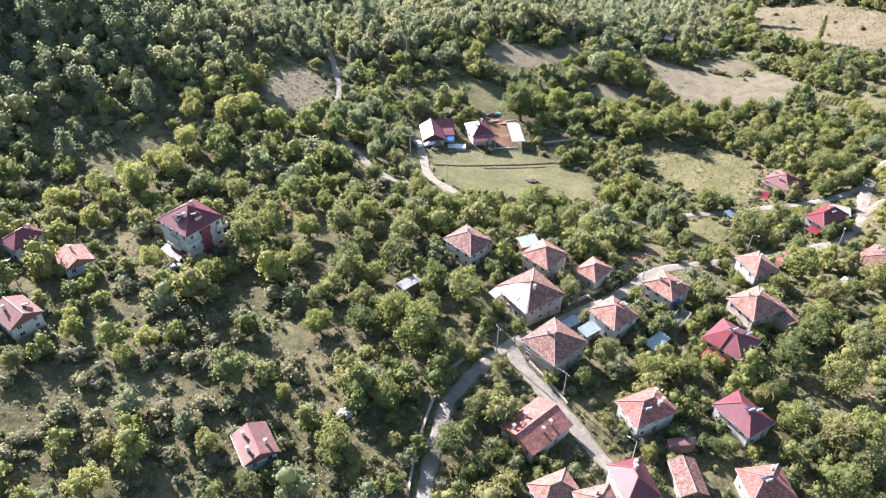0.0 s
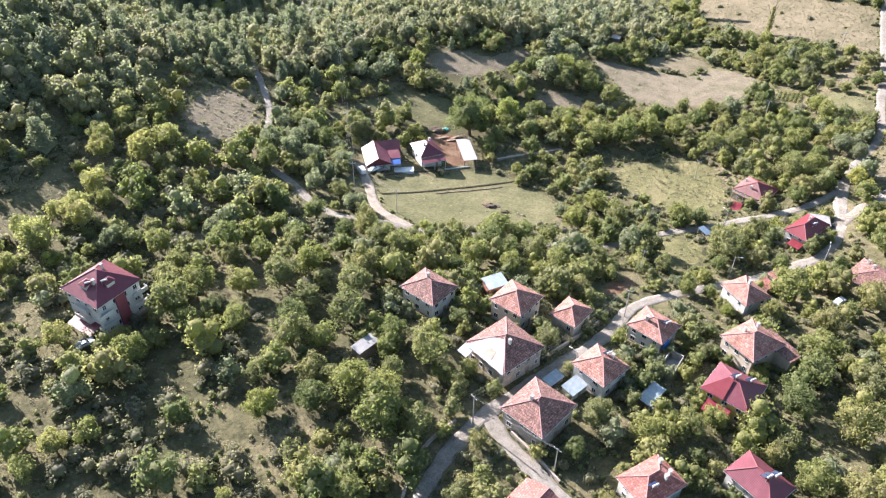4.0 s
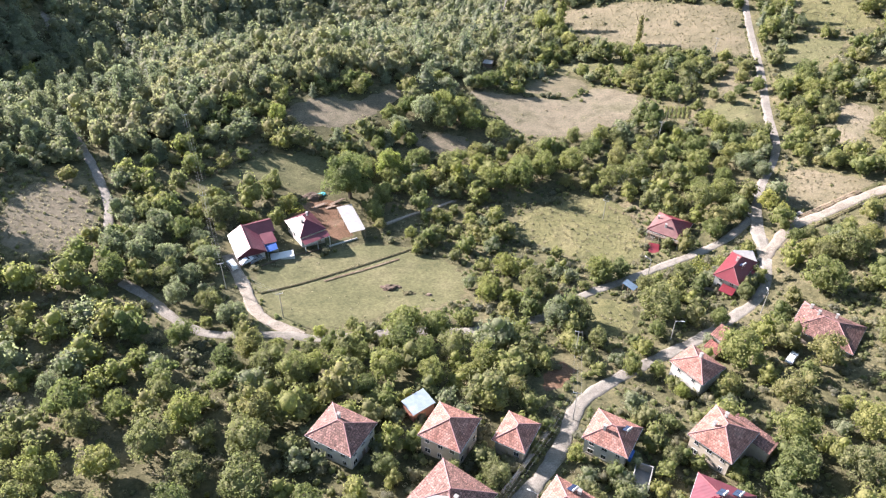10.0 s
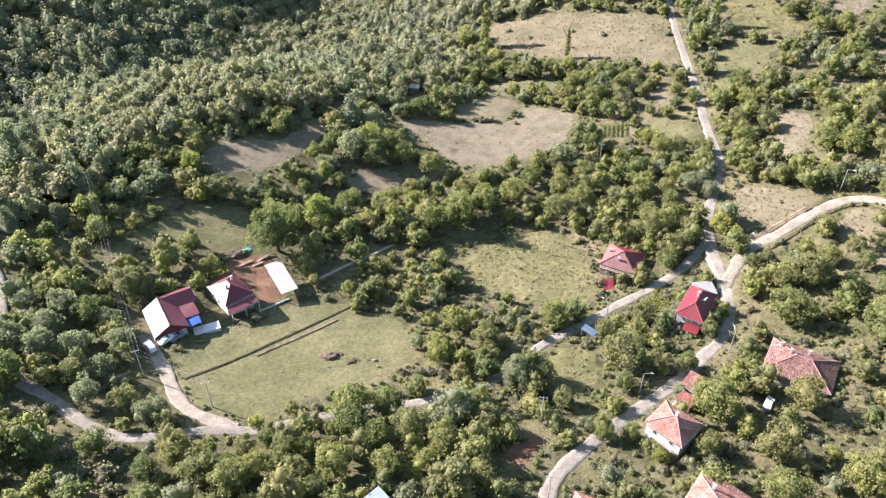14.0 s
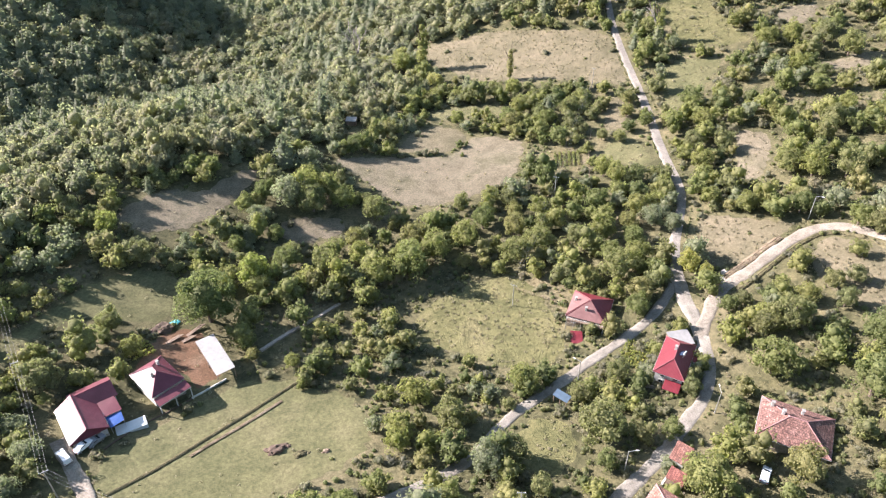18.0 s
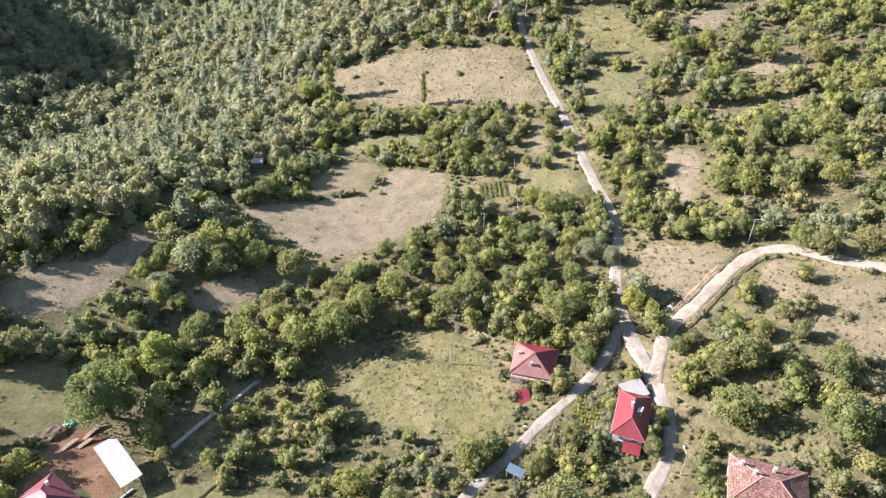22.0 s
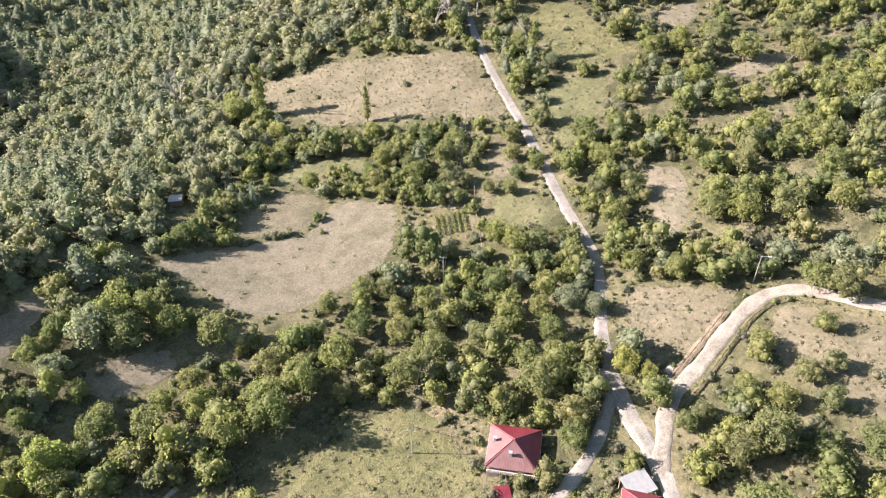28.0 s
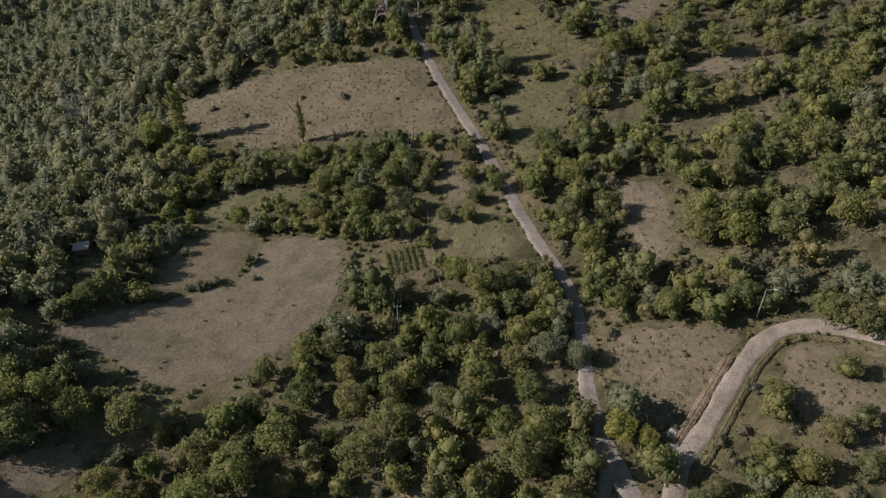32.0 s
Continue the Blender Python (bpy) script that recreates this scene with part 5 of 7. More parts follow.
bank("earth_bank", dense([(-3.7, 225.6), (6.0, 228.6), (12.5, 231.2), (19.1, 234.1), (28.1, 237.7), (35.8, 240.9), (41.7, 243.2), (46.0, 244.6)]), 0.9, 0.14, M_BANK, "low ragged earth bank with weeds across the meadow", 3)
bank("earth_bank", dense([(14.0, 229.6), (18.7, 231.6), (25.7, 234.1), (33.2, 237.0), (38.0, 238.9)]), 0.8, 0.06, M_SOILBANK, "crumbling second ridge of pale earth beside the bank", 9)
bank("road_bank", dense([(152.0, 205.6), (159.0, 205.9), (170.6, 207.3), (180.4, 208.3), (187.0, 207.8), (191.5, 204.5), (193.6, 198.5)], 1.5), 1.4, 0.28, M_BANK, "crumbling earth bank beside the dirt road", 5)
bank("road_bank", dense([(152.5, 211.6), (158.0, 212.0), (169.5, 213.0), (180.0, 214.0)], 1.5), 2.0, 0.25, M_SOILBANK, "bare earth verge above the dirt road", 6)


def heap(name, x, y, r, h, material, label, seed, category="heap", rugged=True):
    """A heap of loose stuff: a broken, lumpy mound, with clods lying round its foot."""
    rnd = random.Random(seed)

    def lump(lx, ly, lr, fine):
        bm = bmesh.new()
        bmesh.ops.create_icosphere(bm, subdivisions=fine, radius=1.0)
        for v in bm.verts:
            n = noise.noise(v.co * 2.2 + Vector((seed + lx * 9, 0, 0))) * 0.4 + noise.noise(v.co * 5.5 + Vector((0, seed, ly * 7))) * 0.25
            v.co *= 1 + n
            px, py = (lx + v.co.x * lr) * r, (ly + v.co.y * lr * 0.75) * r
            v.co = Vector((px, py, top(x + px, y + py) - top(x, y) + 0.1 + v.co.z * h * lr * 1.25))
        return bm

    root = new(name)
    root.matrix_world = Matrix.Translation((x, y, top(x, y)))
    part("mound", lump(0.0, 0.0, 0.8, 3), material, root)
    for _ in range(11 if rugged else 0):
        a, d = rnd.uniform(0, 6.28), rnd.uniform(0.5, 1.1)
        part("clod", lump(d * math.cos(a), d * math.sin(a) * 0.65, rnd.uniform(0.14, 0.36), 2), material, root)
    return tagged(root, label, category)


heap("soil_mound", 31.3, 222.9, 2.6, 0.9, M_DARKSOIL, "dark heap of dug soil on the meadow", 2)
heap("soil_mound", 35.7, 219.0, 1.8, 0.6, M_BANK, "low heap of earth and weeds on the meadow", 4)
heap("soil_mound", 18.6, 279.2, 3.4, 1.1, M_DARKSOIL, "long heap of dark soil at the yard's edge", 7)
heap("brush_pile", 41.0, 217.0, 1.0, 0.5, M_WOOD, "small pile of cut branches on the meadow", 9, "brush")
heap("gravel_heap", 155.5, 212.0, 2.0, 0.6, M_CONC, "pale heap of rubble at the junction", 11)
heap("gravel_heap", 159.0, 213.6, 1.3, 0.5, M_CONC, "small heap of pale rubble beside the dirt road", 13)
tarp = heap("tarpaulin", 22.4, 280.6, 1.6, 0.5, M_TURQ, "turquoise tarpaulin over stacked goods", 15, "tarp", False)
heap("polytunnel", -20.9, 105.2, 2.1, 1.6, M_TARP, "small white plastic-covered polytunnel", 17, "greenhouse", False)

for k, (x, y, a, n) in enumerate(((20.6, 273.9, 20, 5.0), (26.5, 275.4, 25, 6.0), (24.0, 272.6, 15, 4.0))):
    root = new("timber_stack")
    root.matrix_world = pose(x, y, top(x, y) + 0.3, 0, 0, a)
    for j in range(4):
        part("beam", box_bm(-n / 2, -0.5 + 0.26 * j, 0.0, n / 2 - 0.3 * j, -0.28 + 0.26 * j, 0.22, 0.01), M_WOOD, root)
    tagged(root, "stack of weathered brown beams lying in the yard", "timber", "timber stacks")

paving = tagged(part("paving", box_bm(1.2, 243.6, top(4.5, 245.0) - 0.6, 8.0, 246.6, top(4.5, 245.0) + 0.75, 0.05), M_TARP), "white concrete slab beside the farmhouse", "paving")


# concrete shell with open top
def shell(x, y, a, lx, ly, h):
    root = new("roofless_shed")
    root.matrix_world = pose(x, y, top(x, y), 0, 0, a)
    HOUSES.append((x, y, radians(a), lx / 2, ly / 2))
    part("floor_slab", box_bm(-lx / 2, -ly / 2, -1.0, lx / 2, ly / 2, 0.25), M_CONC, root)
    for x0, y0, x1, y1 in ((-lx / 2, -ly / 2, lx / 2, -ly / 2 + 0.2), (-lx / 2, ly / 2 - 0.2, lx / 2, ly / 2), (-lx / 2, -ly / 2 + 0.2, -lx / 2 + 0.2, ly / 2 - 0.2), (lx / 2 - 0.2, -ly / 2 + 0.2, lx / 2, ly / 2 - 0.2)):
        part("wall", box_bm(x0, y0, 0.25, x1, y1, h), M_CONC, root)
    return tagged(root, "roofless pale concrete outbuilding with open top", "shed")


shell(60.5, 138.6, 50, 6.0, 3.4, 2.3)


# ---- vehicles ----
def car(x, y, turn, paint, label, van=False):
    root = new("van" if van else "car")
    root.matrix_world = pose(x, y, top(x, y) + 0.42, 0, 0, turn)
    L, W = (4.4, 1.8) if van else (4.2, 1.7)
    prof = [(-L / 2, 0.35), (-L / 2, 0.95), (-L / 2 + 0.1, 1.75), (L / 2 - 1.5, 1.8), (L / 2 - 0.75, 1.1), (L / 2, 0.95), (L / 2, 0.35)] if van else \
           [(-L / 2, 0.35), (-L / 2 + 0.05, 0.9), (-L / 2 + 0.7, 0.98), (-L / 2 + 1.2, 1.42), (L / 2 - 1.9, 1.45), (L / 2 - 1.1, 0.98), (L / 2 - 0.05, 0.85), (L / 2, 0.35)]
    bm = bmesh.new()
    a = [bm.verts.new((px, -W / 2 + (0.14 if pz > 1.2 else 0), pz)) for px, pz in prof]
    b = [bm.verts.new((px, W / 2 - (0.14 if pz > 1.2 else 0), pz)) for px, pz in prof]
    bm.faces.new(a)
    bm.faces.new(b[::-1])
    for k in range(len(prof)):
        bm.faces.new((a[k], b[k], b[(k + 1) % len(prof)], a[(k + 1) % len(prof)]))
    bmesh.ops.recalc_face_normals(bm, faces=bm.faces)
    bmesh.ops.bevel(bm, geom=bm.edges[:], offset=0.06, segments=2, affect="EDGES")
    body = part("body", bm, paint, root)
    x0 = L / 2 - 1.55 if van else L / 2 - 1.95
    x1 = L / 2 - 0.8 if van else L / 2 - 1.2
    z0, z1 = (1.72, 1.16) if van else (1.40, 1.02)
    bm = bmesh.new()
    v = [bm.verts.new(c) for c in ((x0, -W / 2 + 0.22, z0 + 0.06), (x0, W / 2 - 0.22, z0 + 0.06), (x1, W / 2 - 0.16, z1 + 0.06), (x1, -W / 2 + 0.16, z1 + 0.06))]
    bm.faces.new(v)
    bmesh.ops.solidify(bm, geom=bm.faces[:], thickness=0.05)
    part("windscreen", bm, M_GLASS, body)
    for s in (-1, 1):
        y0 = s * (W / 2 - 0.09)
        part("side_window", box_bm(-L / 2 + (0.5 if van else 1.2), min(y0, y0 + s * 0.04), 1.05, L / 2 - (1.6 if van else 1.9), max(y0, y0 + s * 0.04), z0 - 0.08), M_GLASS, body)
        part("headlight", box_bm(L / 2 - 0.1, s * 0.6 - 0.16, 0.68, L / 2 + 0.03, s * 0.6 + 0.16, 0.84), M_FRAME, body)
        part("tail_light", box_bm(-L / 2 - 0.02, s * 0.65 - 0.1, 0.7, -L / 2 + 0.08, s * 0.65 + 0.1, 0.9), M_REDLAMP, body)
        for px in (-L / 2 + 0.8, L / 2 - 0.8):
            w = part("wheel", bar_bm((px, s * (W / 2 - 0.2), 0.3), (px, s * (W / 2 + 0.02), 0.3), 0.31, 14), M_TYRE, root)
            part("rim", bar_bm((px, s * (W / 2 - 0.02), 0.3), (px, s * (W / 2 + 0.035), 0.3), 0.19, 10), M_METAL, w)
    part("bumper", box_bm(L / 2 - 0.1, -W / 2 + 0.08, 0.36, L / 2 + 0.06, W / 2 - 0.08, 0.56, 0.03), M_TYRE, body)
    return tagged(root, label, "van" if van else "car", "parked vehicles")


car(-9.6, 240.2, 108, M_CARWHITE, "white delivery van parked on the gravel drive", True)
car(-5.6, 242.2, 28, M_CARWHITE, "white hatchback parked by the farmhouse porch")
car(-3.0, 242.9, 25, M_CARGREY, "grey car half hidden under the farmhouse roof edge")
car(-71.5, 152.0, 40, M_CARSILVER, "pale silver-blue car beside the four-storey house")
lean_to("little open shelter roofed in blue sheet beside the lane", 95.2, 202.4, 25, 2.4, 3.8, top(95.2, 202.4) + 2.5, 0.4, M_SHEET_BLUE, M_WOOD, name="shelter", posts=True)
car(113.5, 160.2, 30, M_CARSILVER, "silver car parked under the trees")


# ---- poles and wires ----
POLES = {}


def pole(key, x, y, h, lamp=False, lean=0.0, arm=90, label="", concrete=False):
    root = new("street_lamp" if lamp else "utility_pole")
    root.matrix_world = pose(x, y, top(x, y), 0, lean, 0)
    part("shaft", bar_bm((0, 0, -0.8), (0, 0, h), 0.16, 8, None, 0.09), M_CONC if concrete else M_METAL, root)
    a = radians(arm)
    if lamp:
        tip = Vector((math.cos(a) * 1.4, math.sin(a) * 1.4, h + 0.25))
        part("arm", bar_bm((0, 0, h - 0.1), tip, 0.05, 6), M_METAL, root)
        part("lantern", bar_bm(tip, tip + Vector((math.cos(a) * 0.7, math.sin(a) * 0.7, 0.02)), 0.14, 8, None, 0.1), M_FRAME, root)
    else:
        arm_ob = part("crossarm", bar_bm((-math.cos(a) * 0.9, -math.sin(a) * 0.9, h - 0.3), (math.cos(a) * 0.9, math.sin(a) * 0.9, h - 0.3), 0.07, 6), M_METAL, root)
        for s in (-0.8, 0.0, 0.8):
            part("insulator", bar_bm((math.cos(a) * s, math.sin(a) * s, h - 0.25), (math.cos(a) * s, math.sin(a) * s, h + 0.0), 0.06, 8), M_FRAME, arm_ob)
    POLES[key] = [(x + math.cos(a) * s, y + math.sin(a) * s, top(x, y) + h) for s in (-0.8, 0.0, 0.8)]
    return tagged(root, label or ("slim street lamp on a metal post" if lamp else "tall utility pole with crossarm and insulators"), "lamp" if lamp else "pole", "street lamps" if lamp else "utility poles")


pole("a", 55.6, 158.2, 9.0, arm=150, concrete=True, label="grey concrete utility pole beside the village street")
pole("b", 27.3, 111.1, 8.0, arm=130)
pole("c", 13.0, 124.0, 8.5, arm=120, concrete=True, label="grey concrete utility pole with stays at the street fork")
pole("d", 66.5, 178.8, 9.0, arm=150)
pole("e", -14.6, 268.0, 9.0, arm=0, concrete=True, label="concrete utility pole behind the farmhouses")
pole("f", -12.0, 229.5, 9.0, arm=0)
pole("g", -17.5, 318.0, 10.0, arm=0)
pole("m", -31.3, 375.0, 9.0, arm=0)
pole("n", -60.5, 526.0, 11.0, arm=0)
pole("h", 207.0, 331.0, 9.0, arm=130)
pole("i", 148.0, 276.5, 9.0, arm=130)
pole("j", 107.5, 241.0, 8.0, arm=130)
pole("k", -107.0, 141.0, 8.0, arm=40)
pole("l", 1.0, 213.0, 8.5, arm=0)
pole("lamp_a", 103.0, 206.0, 7.0, True, arm=120)
pole("lamp_b", 91.8, 177.0, 7.5, True, arm=-30)
pole("lamp_c", 119.6, 178.8, 7.0, True, arm=60)
pole("lamp_d", 191.6, 214.4, 8.0, True, lean=0, arm=-60)
pole("lamp_e", 37.5, 137.2, 7.0, True, arm=140)
pole("lamp_f", 39.5, 94.0, 8.0, True, arm=150)


def wires(a, b, sag, label):
    root = new("power_line")
    root.matrix_world = Matrix.Translation(POLES[a][0])
    for p, q in zip(POLES[a], POLES[b]):
        p, q = Vector(p) - Vector(POLES[a][0]), Vector(q) - Vector(POLES[a][0])
        bm = bmesh.new()
        pts = [p.lerp(q, t) - Vector((0, 0, sag * 4 * t * (1 - t))) for t in np.linspace(0, 1, 13)]
        side = (q - p).cross(Vector((0, 0, 1))).normalized()
        rings = [[bm.verts.new(c + side * 0.015 * math.cos(u) + Vector((0, 0, 0.015 * math.sin(u)))) for u in (0.5, 2.6, 4.7)] for c in pts]
        for s, e in zip(rings, rings[1:]):
            for k in range(3):
                bm.faces.new((s[k], s[k - 1], e[k - 1], e[k]))
        bm.faces.new(rings[0])
        bm.faces.new(rings[-1][::-1])
        part("wire", bm, M_WIRE, root)
    return tagged(root, label, "wires")


for a, b, sag in (("a", "c", 1.6), ("a", "d", 1.0), ("c", "b", 0.8), ("e", "f", 1.2), ("g", "e", 1.5), ("g", "m", 2.0), ("m", "n", 9.0), ("f", "l", 1.0), ("h", "i", 2.2), ("i", "j", 1.6)):
    wires(a, b, sag, "three thin power lines sagging between poles")


# ---- gardens ----
def crop_rows(x, y, a, n, length, gap, material, label, name):
    """Rows of single plants, each a tuft of leaves on a short stem."""
    root = new("vegetable_bed")
    root.matrix_world = pose(x, y, top(x, y), 0, 0, a)
    m = root.matrix_world
    shapes = []
    for _ in range(3):
        p = np.stack([rng.normal(0, 0.22, 24), rng.normal(0, 0.16, 24), rng.uniform(0.05, 0.85, 24)], -1)
        co = leaf_sprays(p, rng.normal(size=(24, 3)) * 0.6 + np.array((0, 0, 0.8)), 0.24)
        shapes.append(leafy_mesh(name, co, np.arange(72), np.zeros(24, bool), np.full(72, 0.4), material))
    for k in range(n):
        oy = (k - (n - 1) / 2) * gap
        for px in np.arange(-length / 2, length / 2, 0.8):
            q = Vector((px + rng.normal(0, 0.1), oy + rng.normal(0, 0.08), 0))
            w = m @ q
            q.z = top(w.x, w.y) - m.translation.z + 0.08
            ob = new(name, shapes[rng.integers(0, 3)])
            ob.parent = root
            ob.matrix_local = Matrix.Translation(q) @ Matrix.Rotation(rng.uniform(0, 6.28), 4, "Z")
    return tagged(root, label, "vegetables")


crop_rows(120.0, 204.6, -58, 8, 6.5, 1.25, M_GOLD, "rows of bean plants in the house garden", "bean_plant")
crop_rows(166.5, 294.0, 55, 6, 9.0, 1.6, M_LEAF, "rows of vegetables in the overgrown plot", "cabbage_plant")
crop_rows(12.0, 272.5, 15, 4, 6.0, 1.4, M_GOLD, "vine rows behind the farmhouse", "vine")


def fence(line, label, gap=2.4, h=1.2):
    root = new("fence")
    x0, y0 = line[0]
    root.matrix_world = pose(x0, y0, top(x0, y0))
    spots = dense(line, gap)
    for i, (x, y) in enumerate(spots):
        z = top(x, y) - top(x0, y0)
        part("post", bar_bm((x - x0, y - y0, z - 0.4), (x - x0, y - y0, z + h + 0.3), 0.07, 5), M_WOOD, root)
        if i:
            px, py = spots[i - 1]
            pz = top(px, py) - top(x0, y0)
            for k in (0.45, 0.95):
                part("rail", bar_bm((px - x0, py - y0, pz + 0.3 + h * k * 0.9), (x - x0, y - y0, z + 0.3 + h * k * 0.9), 0.035, 4), M_WOOD, root)
    return tagged(root, label, "fence", "fences")


fence([(183.8, 302.3), (175.4, 293.0), (163.5, 277.7)], "weathered post-and-rail fence along the vegetable plot")
fence([(163.5, 277.7), (155.2, 285.1), (157.5, 293.8)], "weathered post-and-rail fence at the plot's lower edge")
fence([(112.0, 246.0), (116.0, 238.0), (118.5, 232.0)], "old wooden fence at the edge of the hay meadow")
fence([(-22.0, 286.0), (-12.0, 293.0), (2.0, 305.5)], "wooden fence along the grass paddock")


# ---- plants: where they grow ----
SMALL = [crown_shape("broad", 330, 0.086, lobes=8) for _ in range(8)]
THIN = [crown_shape("broad", 210, 0.092, lobes=5) for _ in range(6)]
THIN_CONES = [crown_shape("cone", 150, 0.085, lobes=4) for _ in range(5)]
TINY = [crown_shape("bush", 40, 0.19, lobes=1) for _ in range(7)]
BUSHY = [crown_shape("bush", 130, 0.125, lobes=4) for _ in range(7)]
CONES = [crown_shape("cone", 280, 0.085, lobes=6) for _ in range(6)]

VIEW = [(-125, 74), (105, 72), (180, 130), (350, 225), (352, 340), (285, 480), (260, 780), (20, 760), (-120, 520), (-220, 380), (-200, 190)]
SCRUB_SLOPE = [(-130, 128), (-90, 128), (-74, 138), (-53, 138), (-31, 138), (-24, 128), (-25, 110), (-31, 101), (-27, 70), (-130, 70)]
HILLSIDE = [(196, 60), (203, 180), (190, 235), (232, 290), (262, 312), (290, 400), (420, 400), (420, 60)]
ORCHARD = [(150, 120), (165, 200), (192, 204), (210, 160), (190, 110)]
PINES = [(-260, 180), (-133, 188), (-121, 199), (-109, 214), (-103, 231), (-102, 257), (-75, 285), (-50, 300), (-40, 350), (0, 380), (70, 390), (120, 430), (170, 470), (260, 500), (260, 800), (-260, 800)]
VILLAGE = [(-125, 74), (105, 72), (150, 130), (160, 190), (118, 190), (95, 173), (45, 165), (0, 170), (-12, 150), (-20, 140), (-125, 130)]
BRUSH = [(-125, 130), (-30, 140), (-15, 175), (-10, 203), (-35, 225), (-70, 240), (-130, 240)]
ROUGH = [(46, 206), (47, 232), (36, 252), (34, 262), (48, 270), (70, 272), (104, 270), (124, 242), (120, 212), (90, 208)]
GARDENS = [(62, 180), (60, 196), (118, 208), (134, 205), (126, 188), (100, 178)]
DEEP = [(-260, 180), (-140, 205), (-112, 240), (-78, 262), (-78, 288), (-46, 296), (-20, 318), (0, 345), (30, 348), (70, 350), (90, 347), (115, 352), (150, 378), (168, 440), (262, 470), (260, 800), (-260, 800)]
EAST_YARD = [(97, 206.6), (161.8, 183.6), (103.4, 121.3), (90.6, 125.6), (94.2, 138.2), (89.5, 148.5), (91.8, 168.7), (90.2, 186.3)]
WALNUTS = [(40, 262), (60, 300), (110, 298), (150, 300), (160, 270), (165, 240), (140, 225), (122, 245), (105, 268), (70, 275)]
GOLDEN = [(-112, 182), (-84, 178), (-70, 205), (-90, 222), (-125, 214)]


def free_of(x, y, pad=0.0):
    """Where plants may stand: off roads, fields and houses."""
    ok = ~inside(x, y, FARMYARD) & (near_line(x, y, CHANNEL) > 2.0) & (near_line(x + 1.2, y + 3.6, CHANNEL) > 2.0)
    for outline, *_ in FIELDS.values():
        loop = [tuple(p) for p in rounded(outline, True, 1)]
        ok &= ~inside(x, y, loop)
    for line, width, *_ in ROADS.values():
        ok &= near_line(x, y, line) > width / 2 + 0.9 + pad
    for cx, cy, t, hx, hy in HOUSES:
        u, v = (x - cx) * math.cos(t) + (y - cy) * math.sin(t), -(x - cx) * math.sin(t) + (y - cy) * math.cos(t)
        ok &= ~((np.abs(u) < hx + 0.9 + pad) & (np.abs(v) < hy + 0.9 + pad))
    return ok


CHANNEL = [(39.5, 260.2), (48.5, 263.9), (56.5, 265.9), (66.0, 268.8)]
GLADES = [
    [(109, 370), (120, 369), (118, 356), (112, 346), (103, 350)],
    [(197.5, 313), (206, 301), (201, 290), (190, 275), (183, 262), (178, 276), (167, 277), (175, 292), (188, 305)],
    [(-113.6, 200.9), (-105.2, 219.3), (-93.9, 225.1), (-85.9, 215.4), (-91.1, 201.6), (-101.5, 190.7)], [(-42.6, 188.3), (-37.5, 188.9), (-30.0, 170.0), (-28.3, 144.0), (-32.0, 139.5), (-37.1, 158.4)],
    [(-115.6, 155.8), (-106.9, 149.4), (-98.0, 138.7), (-98.2, 129.8), (-104.8, 132.9)], [(-58.2, 150.0), (-52.1, 152.7), (-44.9, 139.1), (-52.9, 130.6)],
    [(-81.0, 134.0), (-76.0, 135.0), (-70.0, 153.0), (-73.5, 155.0)],
]
FARMYARD = [(-14, 240), (-14, 258), (6, 262), (32, 270), (34, 252), (20, 246), (4, 240)]


def free_house(x, y):
    for cx, cy, t, hx, hy in HOUSES:
        u, v = (x - cx) * math.cos(t) + (y - cy) * math.sin(t), -(x - cx) * math.sin(t) + (y - cy) * math.cos(t)
        if abs(u) < hx + 3.0 and abs(v) < hy + 3.0:
            return False
    return True


FIELD_BUSHES = [(-63.5, 152.5, 2.2), (-66.8, 151.0, 1.9), (-59.5, 155.5, 2.3), (-72.0, 152.0, 1.8), (-57.6, 159.0, 1.8),
                (138.2, 320.2, 1.3), (132.2, 343.9, 1.8), (119.0, 348.0, 2.2), (110.5, 338.5, 2.4), (112.5, 335.5, 1.9), (163.5, 334.0, 1.8), (214.5, 313.5, 2.0), (204.5, 297.0, 2.2), (206.5, 300.0, 1.8), (126.5, 328.0, 1.7), (124.5, 329.6, 1.5), (128.3, 326.6, 1.2), (66.3, 308.0, 1.4), (189.0, 398.0, 1.5), (205.0, 385.0, 1.3), (212.0, 370.0, 1.6), (197.0, 372.0, 1.1),
                (220.0, 352.0, 1.2), (186.0, 414.0, 1.4), (96.0, 240.0, 0.8), (90.0, 226.0, 0.9), (41.0, 214.0, 0.8), (101.0, 247.0, 0.7), (268.0, 340.0, 1.5), (264.0, 330.0, 1.2), (274.0, 346.0, 1.3),
                (30.0, 300.0, 1.2), (-58.0, 268.0, 0.8), (-52.0, 276.0, 1.0), (-62.0, 258.0, 0.9), (176.0, 221.0, 0.9), (187.0, 196.0, 1.6), (180.0, 180.0, 2.0), (190.0, 178.0, 1.7)]


